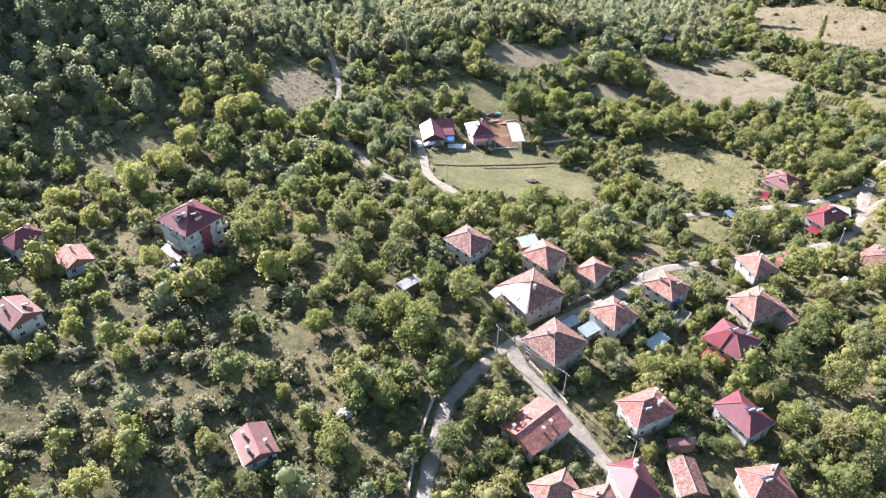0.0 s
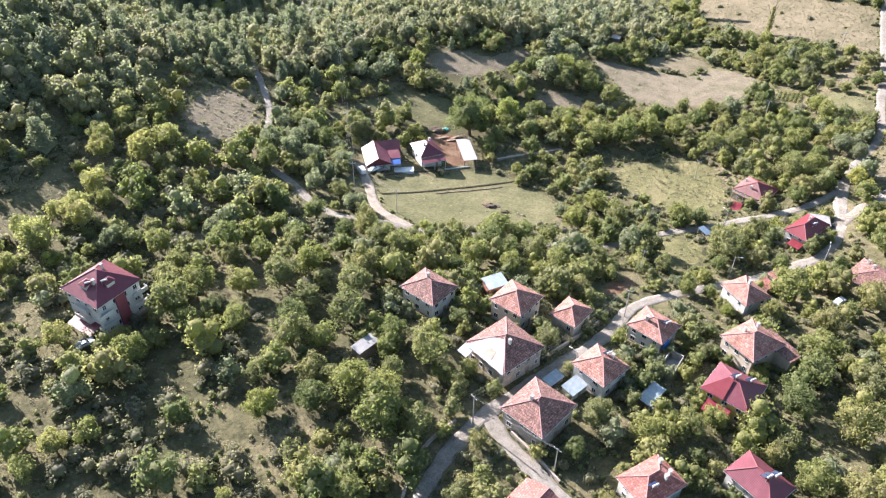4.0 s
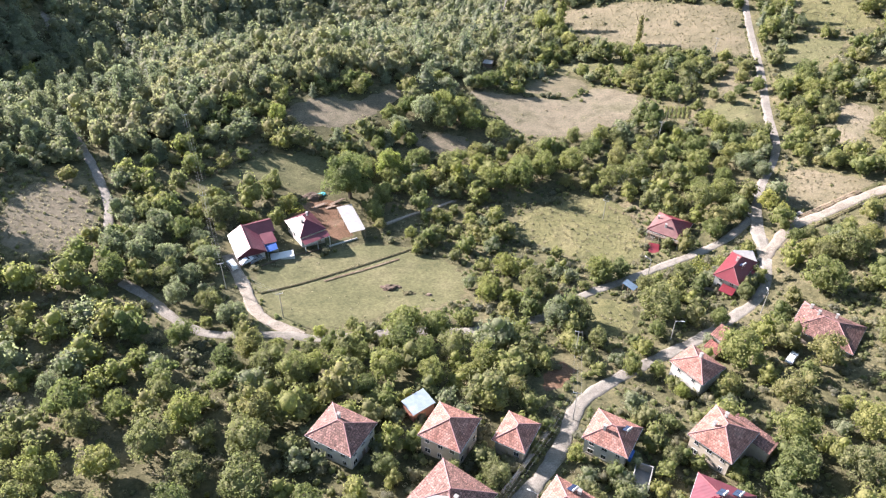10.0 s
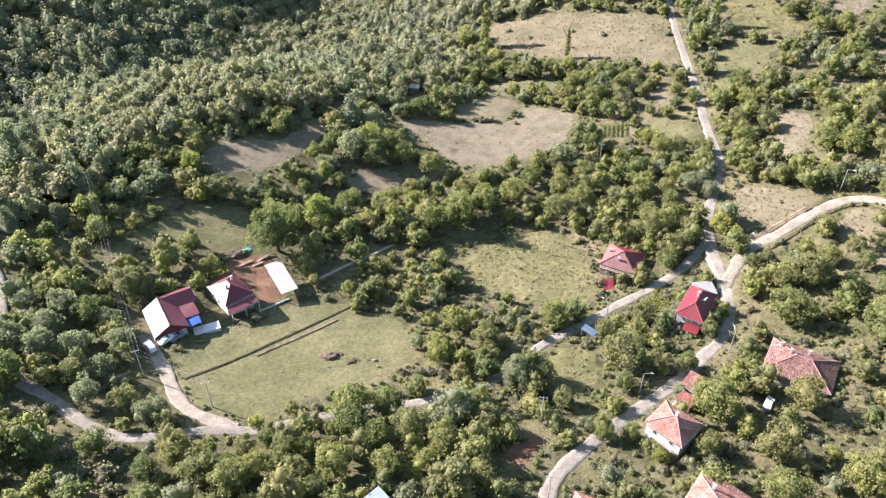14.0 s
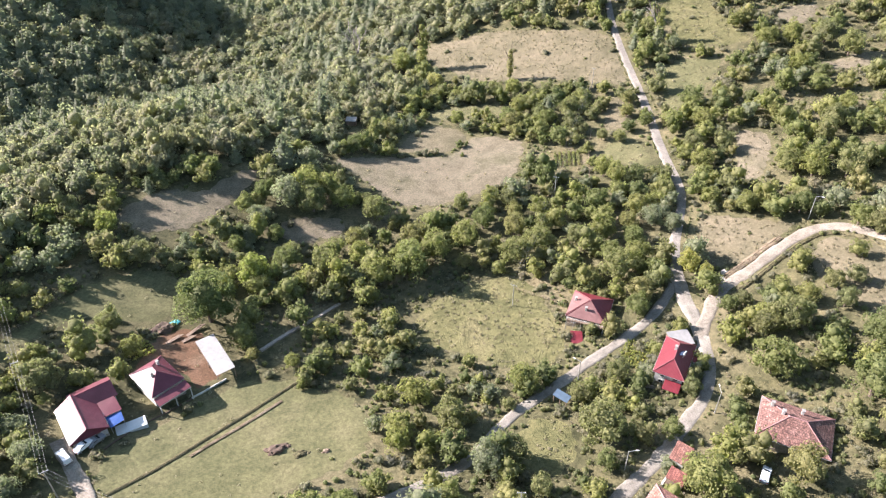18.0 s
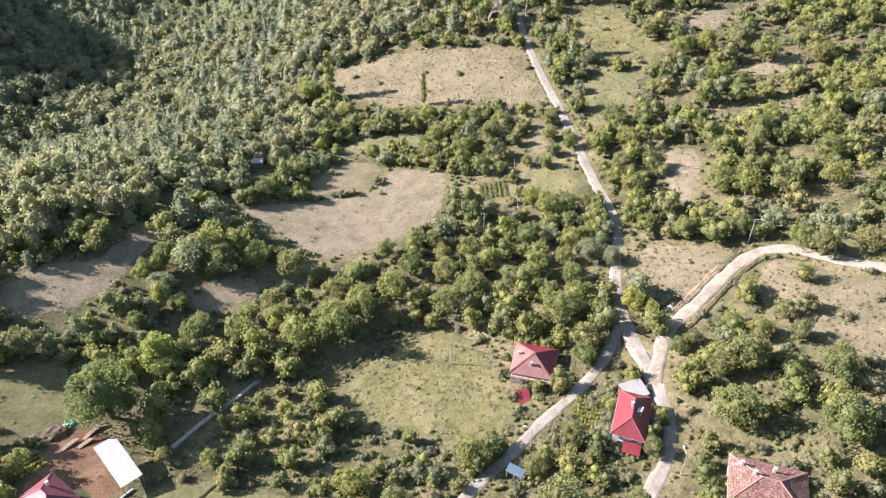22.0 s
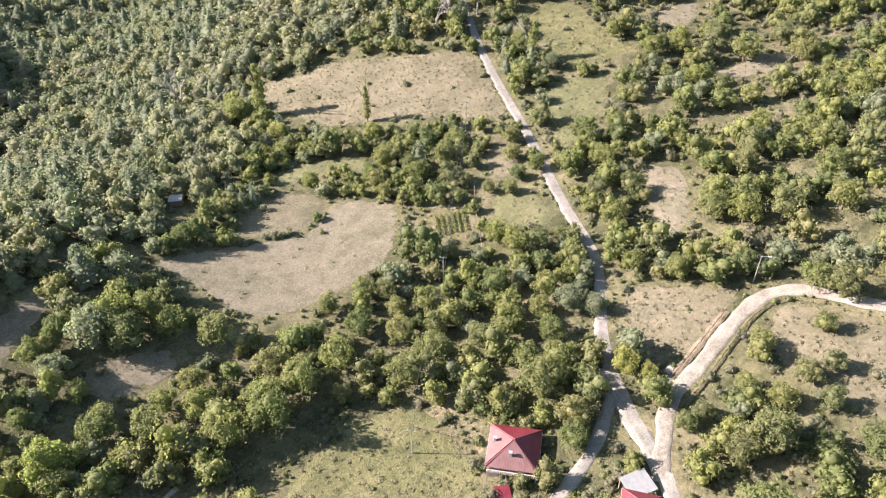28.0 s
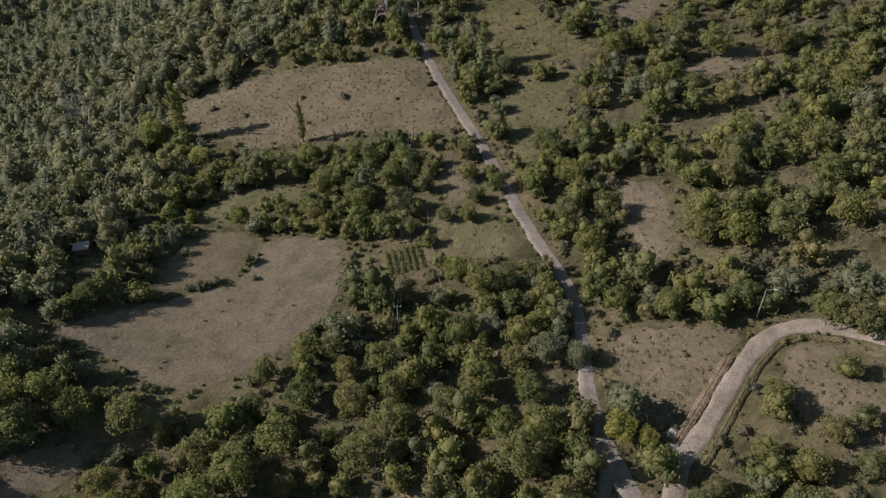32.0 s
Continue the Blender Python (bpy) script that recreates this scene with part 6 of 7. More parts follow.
ROUGH_BUSHES = [
    (74.9, 253.7, 3.2), (74.4, 242.4, 3.4), (59.3, 238.3, 3.2), (67.5, 242, 2.7), (54.5, 234.5, 2.3), (67.6, 223.3, 2.8), (57.5, 215.2, 3.7), (61.1, 205.6, 3.2),
    (71.3, 213.3, 3), (50.1, 246.1, 3.3), (45.8, 242.9, 2.6), (66.2, 253.7, 2.8), (84, 226.3, 2.3), (82.5, 213.5, 2.8), (90.5, 210.9, 4.5), (96.8, 211.3, 3.6),
    (71.3, 194.1, 4), (73.6, 265.7, 3.3), (66.7, 270.4, 2.7), (72.4, 250.1, 3.1), (65.7, 244.6, 2.8), (58.9, 248.2, 2.5), (67.1, 236.7, 2.9), (53.3, 276.3, 4.6),
    (61.1, 281, 4), (61.7, 272.7, 2.7), (50, 302.2, 2.6), (61.4, 296.4, 2.6), (53.1, 287.3, 3.1),
]


def in_sight(x, y, far=(2.5, 5.0, 8.0, 11.5)):
    """Keeps tall plants from standing right in front of roads, fields and houses, seen from the valley side."""
    ok = np.ones(len(x), bool)
    for k in far:
        a, b = x + np.where(x < 0, 0.15, np.where(x < 70, 0.35, 0.6)) * k, y + np.where(x < 0, 0.98, np.where(x < 70, 0.94, 0.8)) * k
        for key, (line, width, *_) in ROADS.items():
            ok &= (near_line(a, b, line) > width / 2 + 0.5) | ((key == "meadow_lane") & (x > -13) & (x < 68)) | ((key == "forest_road") & ((y < 262) | (y > 300))) | ((key == "asphalt_road") & (y < 262) & (y > 228))
        for key, (outline, *_) in FIELDS.items():
            if k < 6 or key != "lawn":
                ok &= ~inside(a, b, outline)
        for cx, cy, t, hx, hy in HOUSES:
            u, v = (a - cx) * math.cos(t) + (b - cy) * math.sin(t), -(a - cx) * math.sin(t) + (b - cy) * math.cos(t)
            ok &= ~((np.abs(u) < hx) & (np.abs(v) < hy))
    return ok


def shades_slope(x, y):
    """Where a tall tree would shade the sloping pasture at the forest edge."""
    far = np.zeros(len(x), bool)
    for k in (4.0, 9.0, 14.0, 19.0):
        far |= inside(x - math.cos(SUN_AZ) * k, y - math.sin(SUN_AZ) * k, FIELDS["slope_field"][0])
    return far


def shades_field(x, y):
    """Where a tall tree would throw its shadow well into an open field."""
    hit = np.zeros(len(x), bool)
    for k in (4.0, 9.0, 14.0):
        a, b = x - math.cos(SUN_AZ) * k, y - math.sin(SUN_AZ) * k
        for key, (outline, *_) in FIELDS.items():
            if key not in ("shaded_field", "orchard_slope") and (k < 10 or key in ("slope_field", "tan_field", "meadow")):
                hit |= inside(a, b, outline)
    return hit


def scatter(poly, spacing):
    xs, ys = [p[0] for p in poly], [p[1] for p in poly]
    x, y = np.meshgrid(np.arange(min(xs), max(xs), spacing), np.arange(min(ys), max(ys), spacing * 0.87))
    x = x + (np.arange(x.shape[0]) % 2)[:, None] * spacing / 2
    x, y = (a.ravel() + rng.uniform(-0.42, 0.42, a.size) * spacing for a in (x, y))
    keep = inside(x, y, poly)
    return x[keep], y[keep]


def gaps(x, y, scale, seed):
    v = np.zeros(len(x))
    for f, a in ((1.0, 1.0), (2.3, 0.5)):
        v += a * np.sin(x * f / scale + seed + 1.9 * np.sin(y * f / scale * 0.7 + seed)) * np.sin(y * f / scale * 1.1 + 2 * seed)
    return v



# single trees: x, y and crown radius
VILLAGE_TREES = [
    (-48.8, 155.4, 4.4), (-56.2, 171.4, 4.8), (-25.2, 156.2, 4.6),
    (-25.5, 149.3, 5.4), (-11.0, 167.3, 5.8), (-48.3, 152.6, 4.4), (13.3, 118.4, 2.8), (2.2, 96.1, 4.7), (-22.0, 95.2, 5.4), (-12.5, 108.0, 4.6), (-6.3, 124.5, 6.9),
    (5.1, 141.6, 6.0), (33.1, 146.1, 3.9), (38.9, 122.3, 4.3), (48.0, 117.2, 4.6), (32.0, 114.5, 3.1), (91.1, 132.1, 5.4),
    (91.6, 116.1, 6.5), (81.7, 122.4, 5.0), (57.1, 119.4, 4.0), (83.4, 99.0, 5.7), (86.8, 93.4, 5.7), (-20.2, 138.3, 4.5), (-30.2, 130.1, 4.3),
    (48.8, 135.5, 3.0), (76.2, 169.2, 3.2), (81.2, 166.5, 2.6), (60.9, 97.7, 2.8), (13.6, 154.6, 3.2), (75.7, 113.8, 3.7),
]
ORCHARD_TREES = [
    (27.0, 191.9, 5.0), (38.5, 187.5, 5.0), (20.4, 182.0, 5.3), (43.2, 179.6, 4.8), (17.0, 203.9, 2.4), 
    (74.4, 192.8, 4.4), (55.3, 182.2, 4.0), (74.0, 181.8, 3.2), (29.8, 177.7, 4.4), (0.5, 185.0, 5.0), (-22.8, 207.2, 4.3),
    (147.7, 190.7, 4.7), (162.4, 172.0, 5.8), (152.5, 166.0, 5.2), (185.5, 194.7, 3.1), (162.9, 191.5, 3.9), (152.0, 201.4, 2.8), (162.3, 198.2, 3.2),
    (-45.2, 187.8, 5.5), (-62.2, 187.6, 4.6),
]
FARM_TREES = [
    (-11.1, 266.0, 5.8), (6.6, 283.2, 4.3), (89.7, 268.6, 7.2), (137.0, 231.8, 6.4), (119.1, 257.2, 5.8), (99.8, 272.3, 6.5), (79.8, 270.9, 6.0),
    (67.4, 283.4, 5.3), (79.6, 283.2, 4.8), (120.6, 277.8, 5.0), (75.8, 311.9, 6.6), (19.7, 308.1, 5.6), (13.3, 322.3, 4.8), (36.3, 262.7, 3.0), (98.1, 281.9, 5.2),
    (62.0, 293.5, 3.4), (47.3, 302.9, 3.6), (119.7, 289.9, 3.8), (126.4, 268.3, 4.6), (138.4, 252.3, 4.4), (146.0, 250.1, 5.2), (141.0, 240.1, 4.4), (130.5, 288.5, 4.0),
    (134.6, 263.9, 4.0), (111.5, 283.8, 4.2), (105.3, 264.0, 3.0),
]
HILL_TREES = [
    (217.4, 286.1, 4.4), (212.2, 275.3, 5.2), (208.2, 236.6, 5.6), (209.9, 228.6, 5.3), (215.7, 221.3, 6.0), (249.3, 228.1, 6.2), (226.2, 211.8, 5.4), (237.8, 243.6, 5.7),
    (200.8, 302.7, 3.8), (194.0, 293.6, 3.2), (183.8, 296.1, 2.8), (174.1, 335.7, 4.8), (182.7, 352.6, 4.6), (186.5, 319.6, 5.0), (289.5, 289.2, 6.6), (288.2, 276.7, 6.4),
    (273.2, 303.6, 5.4), (280.8, 298.4, 5.6), (298.0, 261.3, 6.6), (279.7, 234.2, 6.2), (264.5, 280.2, 5.5), (167.8, 269.9, 4.8), (205.0, 190.0, 4.6), (230.0, 185.0, 5.0),
]
LIME_TREES = [(-79.9, 404.6, 5.7), (-31.7, 286.9, 3.9), (-12.1, 317.9, 2.8), (-18.3, 301.0, 2.9), (47.9, 288.0, 6.0), (14.5, 325.5, 4.6), (153.0, 221.2, 4.2), (154.3, 216.0, 2.6), (8.8, 202.3, 2.2), (82.5, 158.3, 2.4)]
GREY_TREES = [(-84.4, 356.3, 3.3), (-90.6, 361.2, 3.3), (-94.4, 373.5, 2.6), (-96.7, 258.1, 3.9), (-89.0, 266.1, 3.6), (-31.4, 252.3, 5.0), (-25.4, 241.7, 4.8), (-33.0, 243.5, 4.9), (-27.5, 260.0, 4.8), (-20.9, 232.0, 4.3), (-36.0, 263.1, 3.8), (-17.5, 252.0, 3.8), (-12.8, 213.1, 3.2),
              (69.7, 316.9, 7.0), (160.5, 244.0, 4.6), (58.0, 312.5, 4.6), (-15.5, 242.0, 4.0), (-24.0, 224.0, 4.2)]
GOLD_TREES = [(160.0, 429.0, 4.2), (-68.9, 84.4, 4.6), (-69.0, 122.8, 3.4), (-72.5, 117.1, 3.3), (14.0, 137.5, 2.6), (-85.2, 198.5, 5.9), (-92.2, 188.2, 5.8), (-75.7, 232.5, 5.4), (-88.1, 236.6, 5.0),
              (-76.6, 152.4, 4.4), (-63.4, 152.6, 3.2), (-97.5, 179.1, 4.2), (-99.7, 170.0, 3.6), (-91.7, 202.5, 4.2), (-81.1, 208.1, 3.8), (-86.4, 124.5, 3.1), (-103.0, 185.2, 4.9), (-111.5, 175.6, 4.3), (-84.5, 214.1, 4.7), (-35.2, 109.6, 2.4), (46.8, 283.3, 4.6), (159.0, 431.2, 5.4),
              (166.1, 425.9, 5.3), (163.5, 385.9, 5.0)]
WEST_TREES = [
    (-53.8, 161.9, 6.7), (-38.5, 155.8, 3.9), (-38.3, 169.7, 4.9), (-48.7, 170, 5.3), (-29, 172.1, 5.7), (-22.3, 178.2, 5.3), (-94.5, 113.1, 3.6), (-38, 86.9, 3.6),
    (-48.3, 95.4, 3.5), (-22.6, 163.5, 4.7), (-19.4, 130.4, 4.8), (-31.7, 139.7, 3.6), (-18.2, 148.2, 4.4), (-16.2, 219.1, 4), (-39.2, 235.9, 4.8), (-22.4, 255.8, 4.6),
    (-56, 179.7, 3.9), (-69.8, 189.8, 3.7), (-42.9, 181.1, 4.2), (-35.8, 184.1, 4.2), (-44.4, 162, 3.6), (-60.3, 146.5, 4.9), (-16.5, 136.3, 3.4), (-27, 187, 4.2),
    (-38.7, 159.7, 3.2), (-31.7, 264.8, 4.2), (-25.8, 233.6, 4.5),
]
LANE_TREES = [
    (-12.8, 156.5, 6.1), (-11.4, 132.5, 5.8), (-5.2, 130.4, 5.2), (7.8, 105.7, 3.7), (35.8, 103.7, 2.6), (63, 120.7, 3.6), (71.6, 110.6, 3.5), (89.5, 99.3, 6.3),
    (76.4, 104, 4.8), (80.3, 87.6, 5.3), (57.8, 97, 2.9), (43.4, 95.5, 2.5), (12.9, 95.6, 2.4), (5.7, 90.7, 3), (1, 121.8, 4.6),
    (-2.1, 149, 4.4), (8.1, 136.8, 3.4), (-2.7, 137.5, 3.4), (147.7, 162.2, 7.1),
]
MEADOW_TREES = [
    (-4.4, 190.5, 5.2), (46.1, 167.5, 4.1), (28.9, 197.4, 6.3), (36.4, 196.1, 4.8), (55.1, 209.6, 4.1), (69, 209.9, 5.1), (66.3, 222, 4.9), (15, 177.5, 3.4),
    (13.1, 192.8, 4.1), (5.3, 187.7, 4.2), (-8.3, 174.9, 5.3), (9.9, 271.7, 3.6), (110.9, 200.6, 3.9), (135.8, 220.6, 4.9), (120.2, 186.6, 3.1), 
    (31.1, 187, 4), (38, 176.4, 3), (56, 189.5, 4), (60.7, 205.6, 3.2), (90.5, 211.6, 4.7), (57.6, 212.8, 4.1), (-8, 198.5, 4.5),
    (13.5, 183.6, 3.6), (5.2, 194.8, 3.2), (131, 217, 4.5), (152.6, 188.3, 6.2), (148.1, 202.2, 3.1),
]
WALNUT_TREES = [
    (155.4, 248.7, 3.8), (150.9, 240.7, 4.2), (141.8, 236.4, 5.1), (142.9, 229.2, 2.7), (66.1, 284.6, 5.5), (82.7, 269.8, 5.6), (117.3, 258.6, 5.4), (102.9, 263.5, 4.3),
    (81.4, 290.4, 4.1), (76.7, 318.4, 6.4), (135.4, 265.3, 4.6), (101.7, 280.2, 4.9), (58.9, 290.5, 5.2), (131.9, 276.5, 3.7), (122.5, 275.8, 3.6),
    (73.6, 289.1, 4.3), (110.7, 272.6, 5.9), (128.4, 258.1, 5.8), (154.5, 240.4, 6.7), (85.6, 309.2, 5.9), (92.8, 299.7, 5.8), (83, 316.3, 5.6), (63.5, 323.1, 4.4),
    (91, 274.8, 5.5), (134, 283.8, 3.8), (138.7, 271.9, 4.7), (144.8, 233.5, 5.3), (145.2, 225.7, 3.7), (59.9, 303.4, 3.6), (55.7, 319.7, 4.3), (139.1, 289.1, 3.1),
    (118.2, 266.4, 2.7), (154.3, 263, 5.2), (126.7, 253.3, 2.7), (103.9, 340.3, 4.7), (151.2, 345.7, 4.1),
]
SLOPE_TREES = [
    (172, 191, 3.7), (196.7, 196.9, 4.9), (183.8, 229.9, 4.2), (192.7, 218.3, 4.2), (180.1, 240.2, 3.7), (197.3, 203.3, 4.7), (174.8, 202.5, 3.4), (176.6, 188.3, 3.3),
    (167.8, 184.3, 3.4), (253.6, 235.1, 4.7), (250.1, 248.6, 4.8), (229.7, 240.5, 4.7), (238.2, 221.3, 5.5),
]
PASTURE_TREES = [
    (161.1, 251.6, 4.7), (168.4, 276.1, 4.5), (172.8, 265.7, 4.4), (178.6, 263, 3.2), (175.5, 355.9, 4.5), (166.1, 331.9, 4.6), (177, 325.7, 4.2), (180.3, 309.1, 5),
    (191.4, 255.7, 5), (166.7, 250.2, 4.2), (164.3, 326.8, 4.6), (179, 340, 3.6), (175.7, 319.9, 4.6), (197, 325.8, 3.9), (190.6, 340, 4), (181.7, 304.8, 2.9),
    (187.2, 290.4, 3.1), (207.6, 309.6, 3.8), (200.5, 292, 3.6), (247, 344.3, 4.5), (220.7, 290.6, 5.1), (231.1, 286.4, 4.2), (198.8, 267.3, 4.5), (205.9, 260.3, 4.2),
    (231.5, 262.3, 3.9), (264.6, 270.5, 4.4), (304.4, 272.5, 5), (274.9, 322.4, 4.2),
]
EAST_TREES = [
    (98.6, 200.2, 3.4), (101.6, 164.3, 6.8), (118.4, 156.5, 5.3), (103.6, 148.4, 5.6), (96.9, 139.7, 5.6), (92.5, 155.5, 3.6), (94.8, 187.8, 7.0), (89.9, 180.3, 3.2), (138.2, 180.0, 6.7),
    (112.1, 135.3, 5.6), (112.9, 142.8, 2.4), (68.9, 141.6, 2.7), (90.9, 129.2, 4.7), (101.7, 126.3, 5.2), (107.4, 179.4, 3.2),
    (-11.1, 276.3, 3.7), (-11.2, 267.8, 2.7), (-11.4, 261.0, 2.1), (35.4, 264.3, 3.6), (36.8, 257.9, 2.5), (35.0, 273.3, 3.8), (45.0, 250.5, 2.7), (44.0, 241.0, 1.7),
]
EDGE_TREES = [
    (-9.2, 203.4, 3.2), (6.3, 194.4, 3.5), (10.3, 196.6, 3.1), (-2.1, 197.9, 2.6), (16.4, 190.6, 3.5), (23.9, 193.2, 2.8), (11.1, 188.7, 3.2), (-14.0, 195.2, 3.8),
    (1.0, 190.5, 3.5), (-3.8, 189.1, 3.2),
]
SILVER_TREES = [
    (-9.9, 214.0, 3.6),
    (-74.6, 190.5, 3.8), (-49.8, 196, 3.3), (-38.8, 247.1, 5.1), (68.4, 193.2, 4.9), (76.7, 321.9, 7.1), (163.3, 238.1, 3.7), (246.5, 328.2, 3.9), (-96.9, 256, 4.1),
    (-88.2, 265.4, 3.7),
]
AUTUMN_TREES = [
    (-88.7, 129.3, 2.7), (-97.8, 193.6, 4.5), (-87.6, 205.1, 4.3), (-108, 177.9, 3.7), (-87, 231.5, 4.6), (-70, 240.3, 5.7), (-84.1, 248.1, 4.6), (162.7, 415.6, 6.1),
]


PINE_TREES = [
    (-37.5, 340.7, 6.6), (-22.0, 328.9, 4.1), (-38.5, 396.0, 4.2), (-27.5, 431.2, 4.2), (-50.9, 407.7, 6.2), (-60.0, 425.3, 5.6), (-14.1, 476.5, 5.6), 
    (-64.0, 304.5, 3.8), (-40.0, 303.0, 3.4), (-57.3, 359.7, 4.2), (-66.0, 364.4, 3.9), (-46.7, 322.5, 3.8), (-14.5, 340.8, 3.6),
]


def limb(bm, a, b, r0, r1, depth, rnd):
    bar_bm(a, b, r0, 6, bm, r1)
    if depth:
        d = (b - a)
        for k in range(3):
            turn = Matrix.Rotation(rnd.uniform(0, 6.28), 3, d.normalized()) @ Matrix.Rotation(rnd.uniform(0.35, 0.8), 3, d.orthogonal().normalized())
            limb(bm, b - d * 0.1 * k, b + turn @ d * rnd.uniform(0.55, 0.8), r1, r1 * 0.45, depth - 1, rnd)


def trunk_bm(height, r, depth=1, seed=0):
    rnd = random.Random(seed)
    bm = bmesh.new()
    bar_bm((0, 0, -0.35), (0, 0, 0.05), r * 1.45, 7, bm, r)
    limb(bm, Vector((0, 0, 0)), Vector((rnd.uniform(-0.04, 0.04), rnd.uniform(-0.04, 0.04), height)), r, r * 0.7, depth, rnd)
    return bm


def tree_kind(name, shape, count, size, material, label, category, lift, variants, height=0.75, thick=0.075):
    made = []
    for k in range(variants):
        co, q, t = crown_shape(shape, count, size)
        co = co + np.array((0, 0, lift))
        root = new(name)
        part("trunk", trunk_bm(height, thick, 1, k), M_BARK, root)
        me = leafy_mesh("crown", co, np.concatenate([q.ravel(), t.ravel()]), np.r_[np.zeros(len(q), bool), np.ones(len(t), bool)], np.zeros(len(co)), material)
        crown = new("crown", me)
        crown.parent = root
        tagged(root, label, category, "village and field trees")
        made.append([root, 0])
    return made


def plant(kinds, x, y, r, tall=1.0):
    k = kinds[rng.integers(0, len(kinds))]
    r = r * 0.91
    m = Matrix.Translation((x, y, top(x, y))) @ Matrix.Rotation(rng.uniform(0, 6.28), 4, "Z") @ Matrix.Diagonal((r, r, r * tall, 1))
    k[1] += 1
    if k[1] == 1:
        k[0].matrix_world = m
        return k[0]
    s = k[0].scale
    return copy_thing(k[0], m @ Matrix.Diagonal((1 / s.x, 1 / s.y, 1 / s.z, 1)))


BROAD = tree_kind("tree", "broad", 2000, 0.048, M_LEAF, "leafy broad-crowned tree in deep late-summer green", "tree", 0.06, 7)
LIME = tree_kind("tree", "broad", 2000, 0.048, M_GOLD, "bright lime-green leafy tree", "tree", 0.08, 2)
GREY = tree_kind("willow_tree", "broad", 2000, 0.047, M_GREY, "silvery grey-green willow-like tree", "tree", 0.06, 3)
GOLD = tree_kind("tree", "broad", 2000, 0.048, M_YELLOWING, "yellowing round-crowned young tree", "tree", 0.08, 3)
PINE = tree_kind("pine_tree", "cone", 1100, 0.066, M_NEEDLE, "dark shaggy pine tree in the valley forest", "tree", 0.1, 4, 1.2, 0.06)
WALNUT = tree_kind("walnut_tree", "broad", 5200, 0.031, M_WALNUT, "huge old dark green walnut tree beside the farmyard", "tree", 0.06, 1)
POPLAR = tree_kind("poplar_tree", "column", 900, 0.16, M_LEAF, "tall slender column-shaped poplar tree", "tree", 0.9, 2, 5.5, 0.16)

singles = []
for rows, kinds in (([(31.3, 277.6, 10.4)], WALNUT), (LIME_TREES, LIME), (VILLAGE_TREES, BROAD), (ORCHARD_TREES, BROAD), (FARM_TREES, BROAD), (HILL_TREES, BROAD), (WEST_TREES, BROAD), (LANE_TREES, BROAD), (MEADOW_TREES, BROAD), (WALNUT_TREES, BROAD), (SLOPE_TREES, BROAD), (PASTURE_TREES, BROAD), (EDGE_TREES, BROAD), (EAST_TREES, BROAD), (SILVER_TREES, GREY), (AUTUMN_TREES, GOLD), (GREY_TREES, GREY), (GOLD_TREES, GOLD), (PINE_TREES, PINE)):
    for x, y, r in rows:
        for cx, cy, t, hx, hy in HOUSES:            # keep trunks clear of walls
            a, b = (x - cx) * math.cos(t) + (y - cy) * math.sin(t), -(x - cx) * math.sin(t) + (y - cy) * math.cos(t)
            if abs(a) < hx + 1 and abs(b) < hy + 1:
                n = math.hypot(x - cx, y - cy) + 1e-6
                x, y = cx + (x - cx) / n * (max(hx, hy) + 2.0), cy + (y - cy) / n * (max(hx, hy) + 2.0)
        if all(math.hypot(x - a, y - b) > 0.42 * (r + q) for a, b, q in singles):
            plant(kinds, x, y, r, rng.uniform(0.98, 1.22))
            singles.append((x, y, r))
for x, y, r, tall in ((169.5, 408.6, 2.8, 1.1), (189.6, 365.4, 1.5, 1.3), (246.9, 337.6, 2.0, 1.0)):
    plant(POPLAR, x, y, r, tall)
    singles.append((x, y, r))

bare = []
for k in range(2):
    rnd = random.Random(40 + k)
    bm = bmesh.new()
    limb(bm, Vector((0, 0, -0.4)), Vector((0.1, 0.0, 3.2)), 0.24, 0.17, 3, rnd)
    root = new("bare_tree")
    part("trunk", bm, M_DEADWOOD, root)
    tagged(root, "leafless grey dead tree beside the asphalt road", "tree", "dead trees")
    bare.append(root)
for k, (x, y, s) in enumerate(((243.5, 379.0, 1.9), (247.0, 385.0, 2.2), (240.0, 384.0, 1.8), (256.0, 377.0, 1.8), (251.0, 344.5, 1.5), (152.5, 446.0, 2.8))):
    m = Matrix.Translation((x, y, top(x, y))) @ Matrix.Rotation(k * 1.7, 4, "Z") @ Matrix.Diagonal((s, s, s, 1))
    if k < 2:
        bare[k].matrix_world = m
    else:
        s = bare[k % 2].scale
        copy_thing(bare[k % 2], m @ Matrix.Diagonal((1 / s.x, 1 / s.y, 1 / s.z, 1)))


def clear_of(x, y, others, share):
    ok = np.ones(len(x), bool)
    for ox, oy, r in others:
        ok &= np.hypot(x - ox, y - oy) > r * share
    return ok


# the wood, in three sizes: large crowns first, then what grows between them
def zones(x, y):
    return [inside(x, y, p) for p in (SCRUB_SLOPE, HILLSIDE, ORCHARD, PINES, VILLAGE, GOLDEN)]


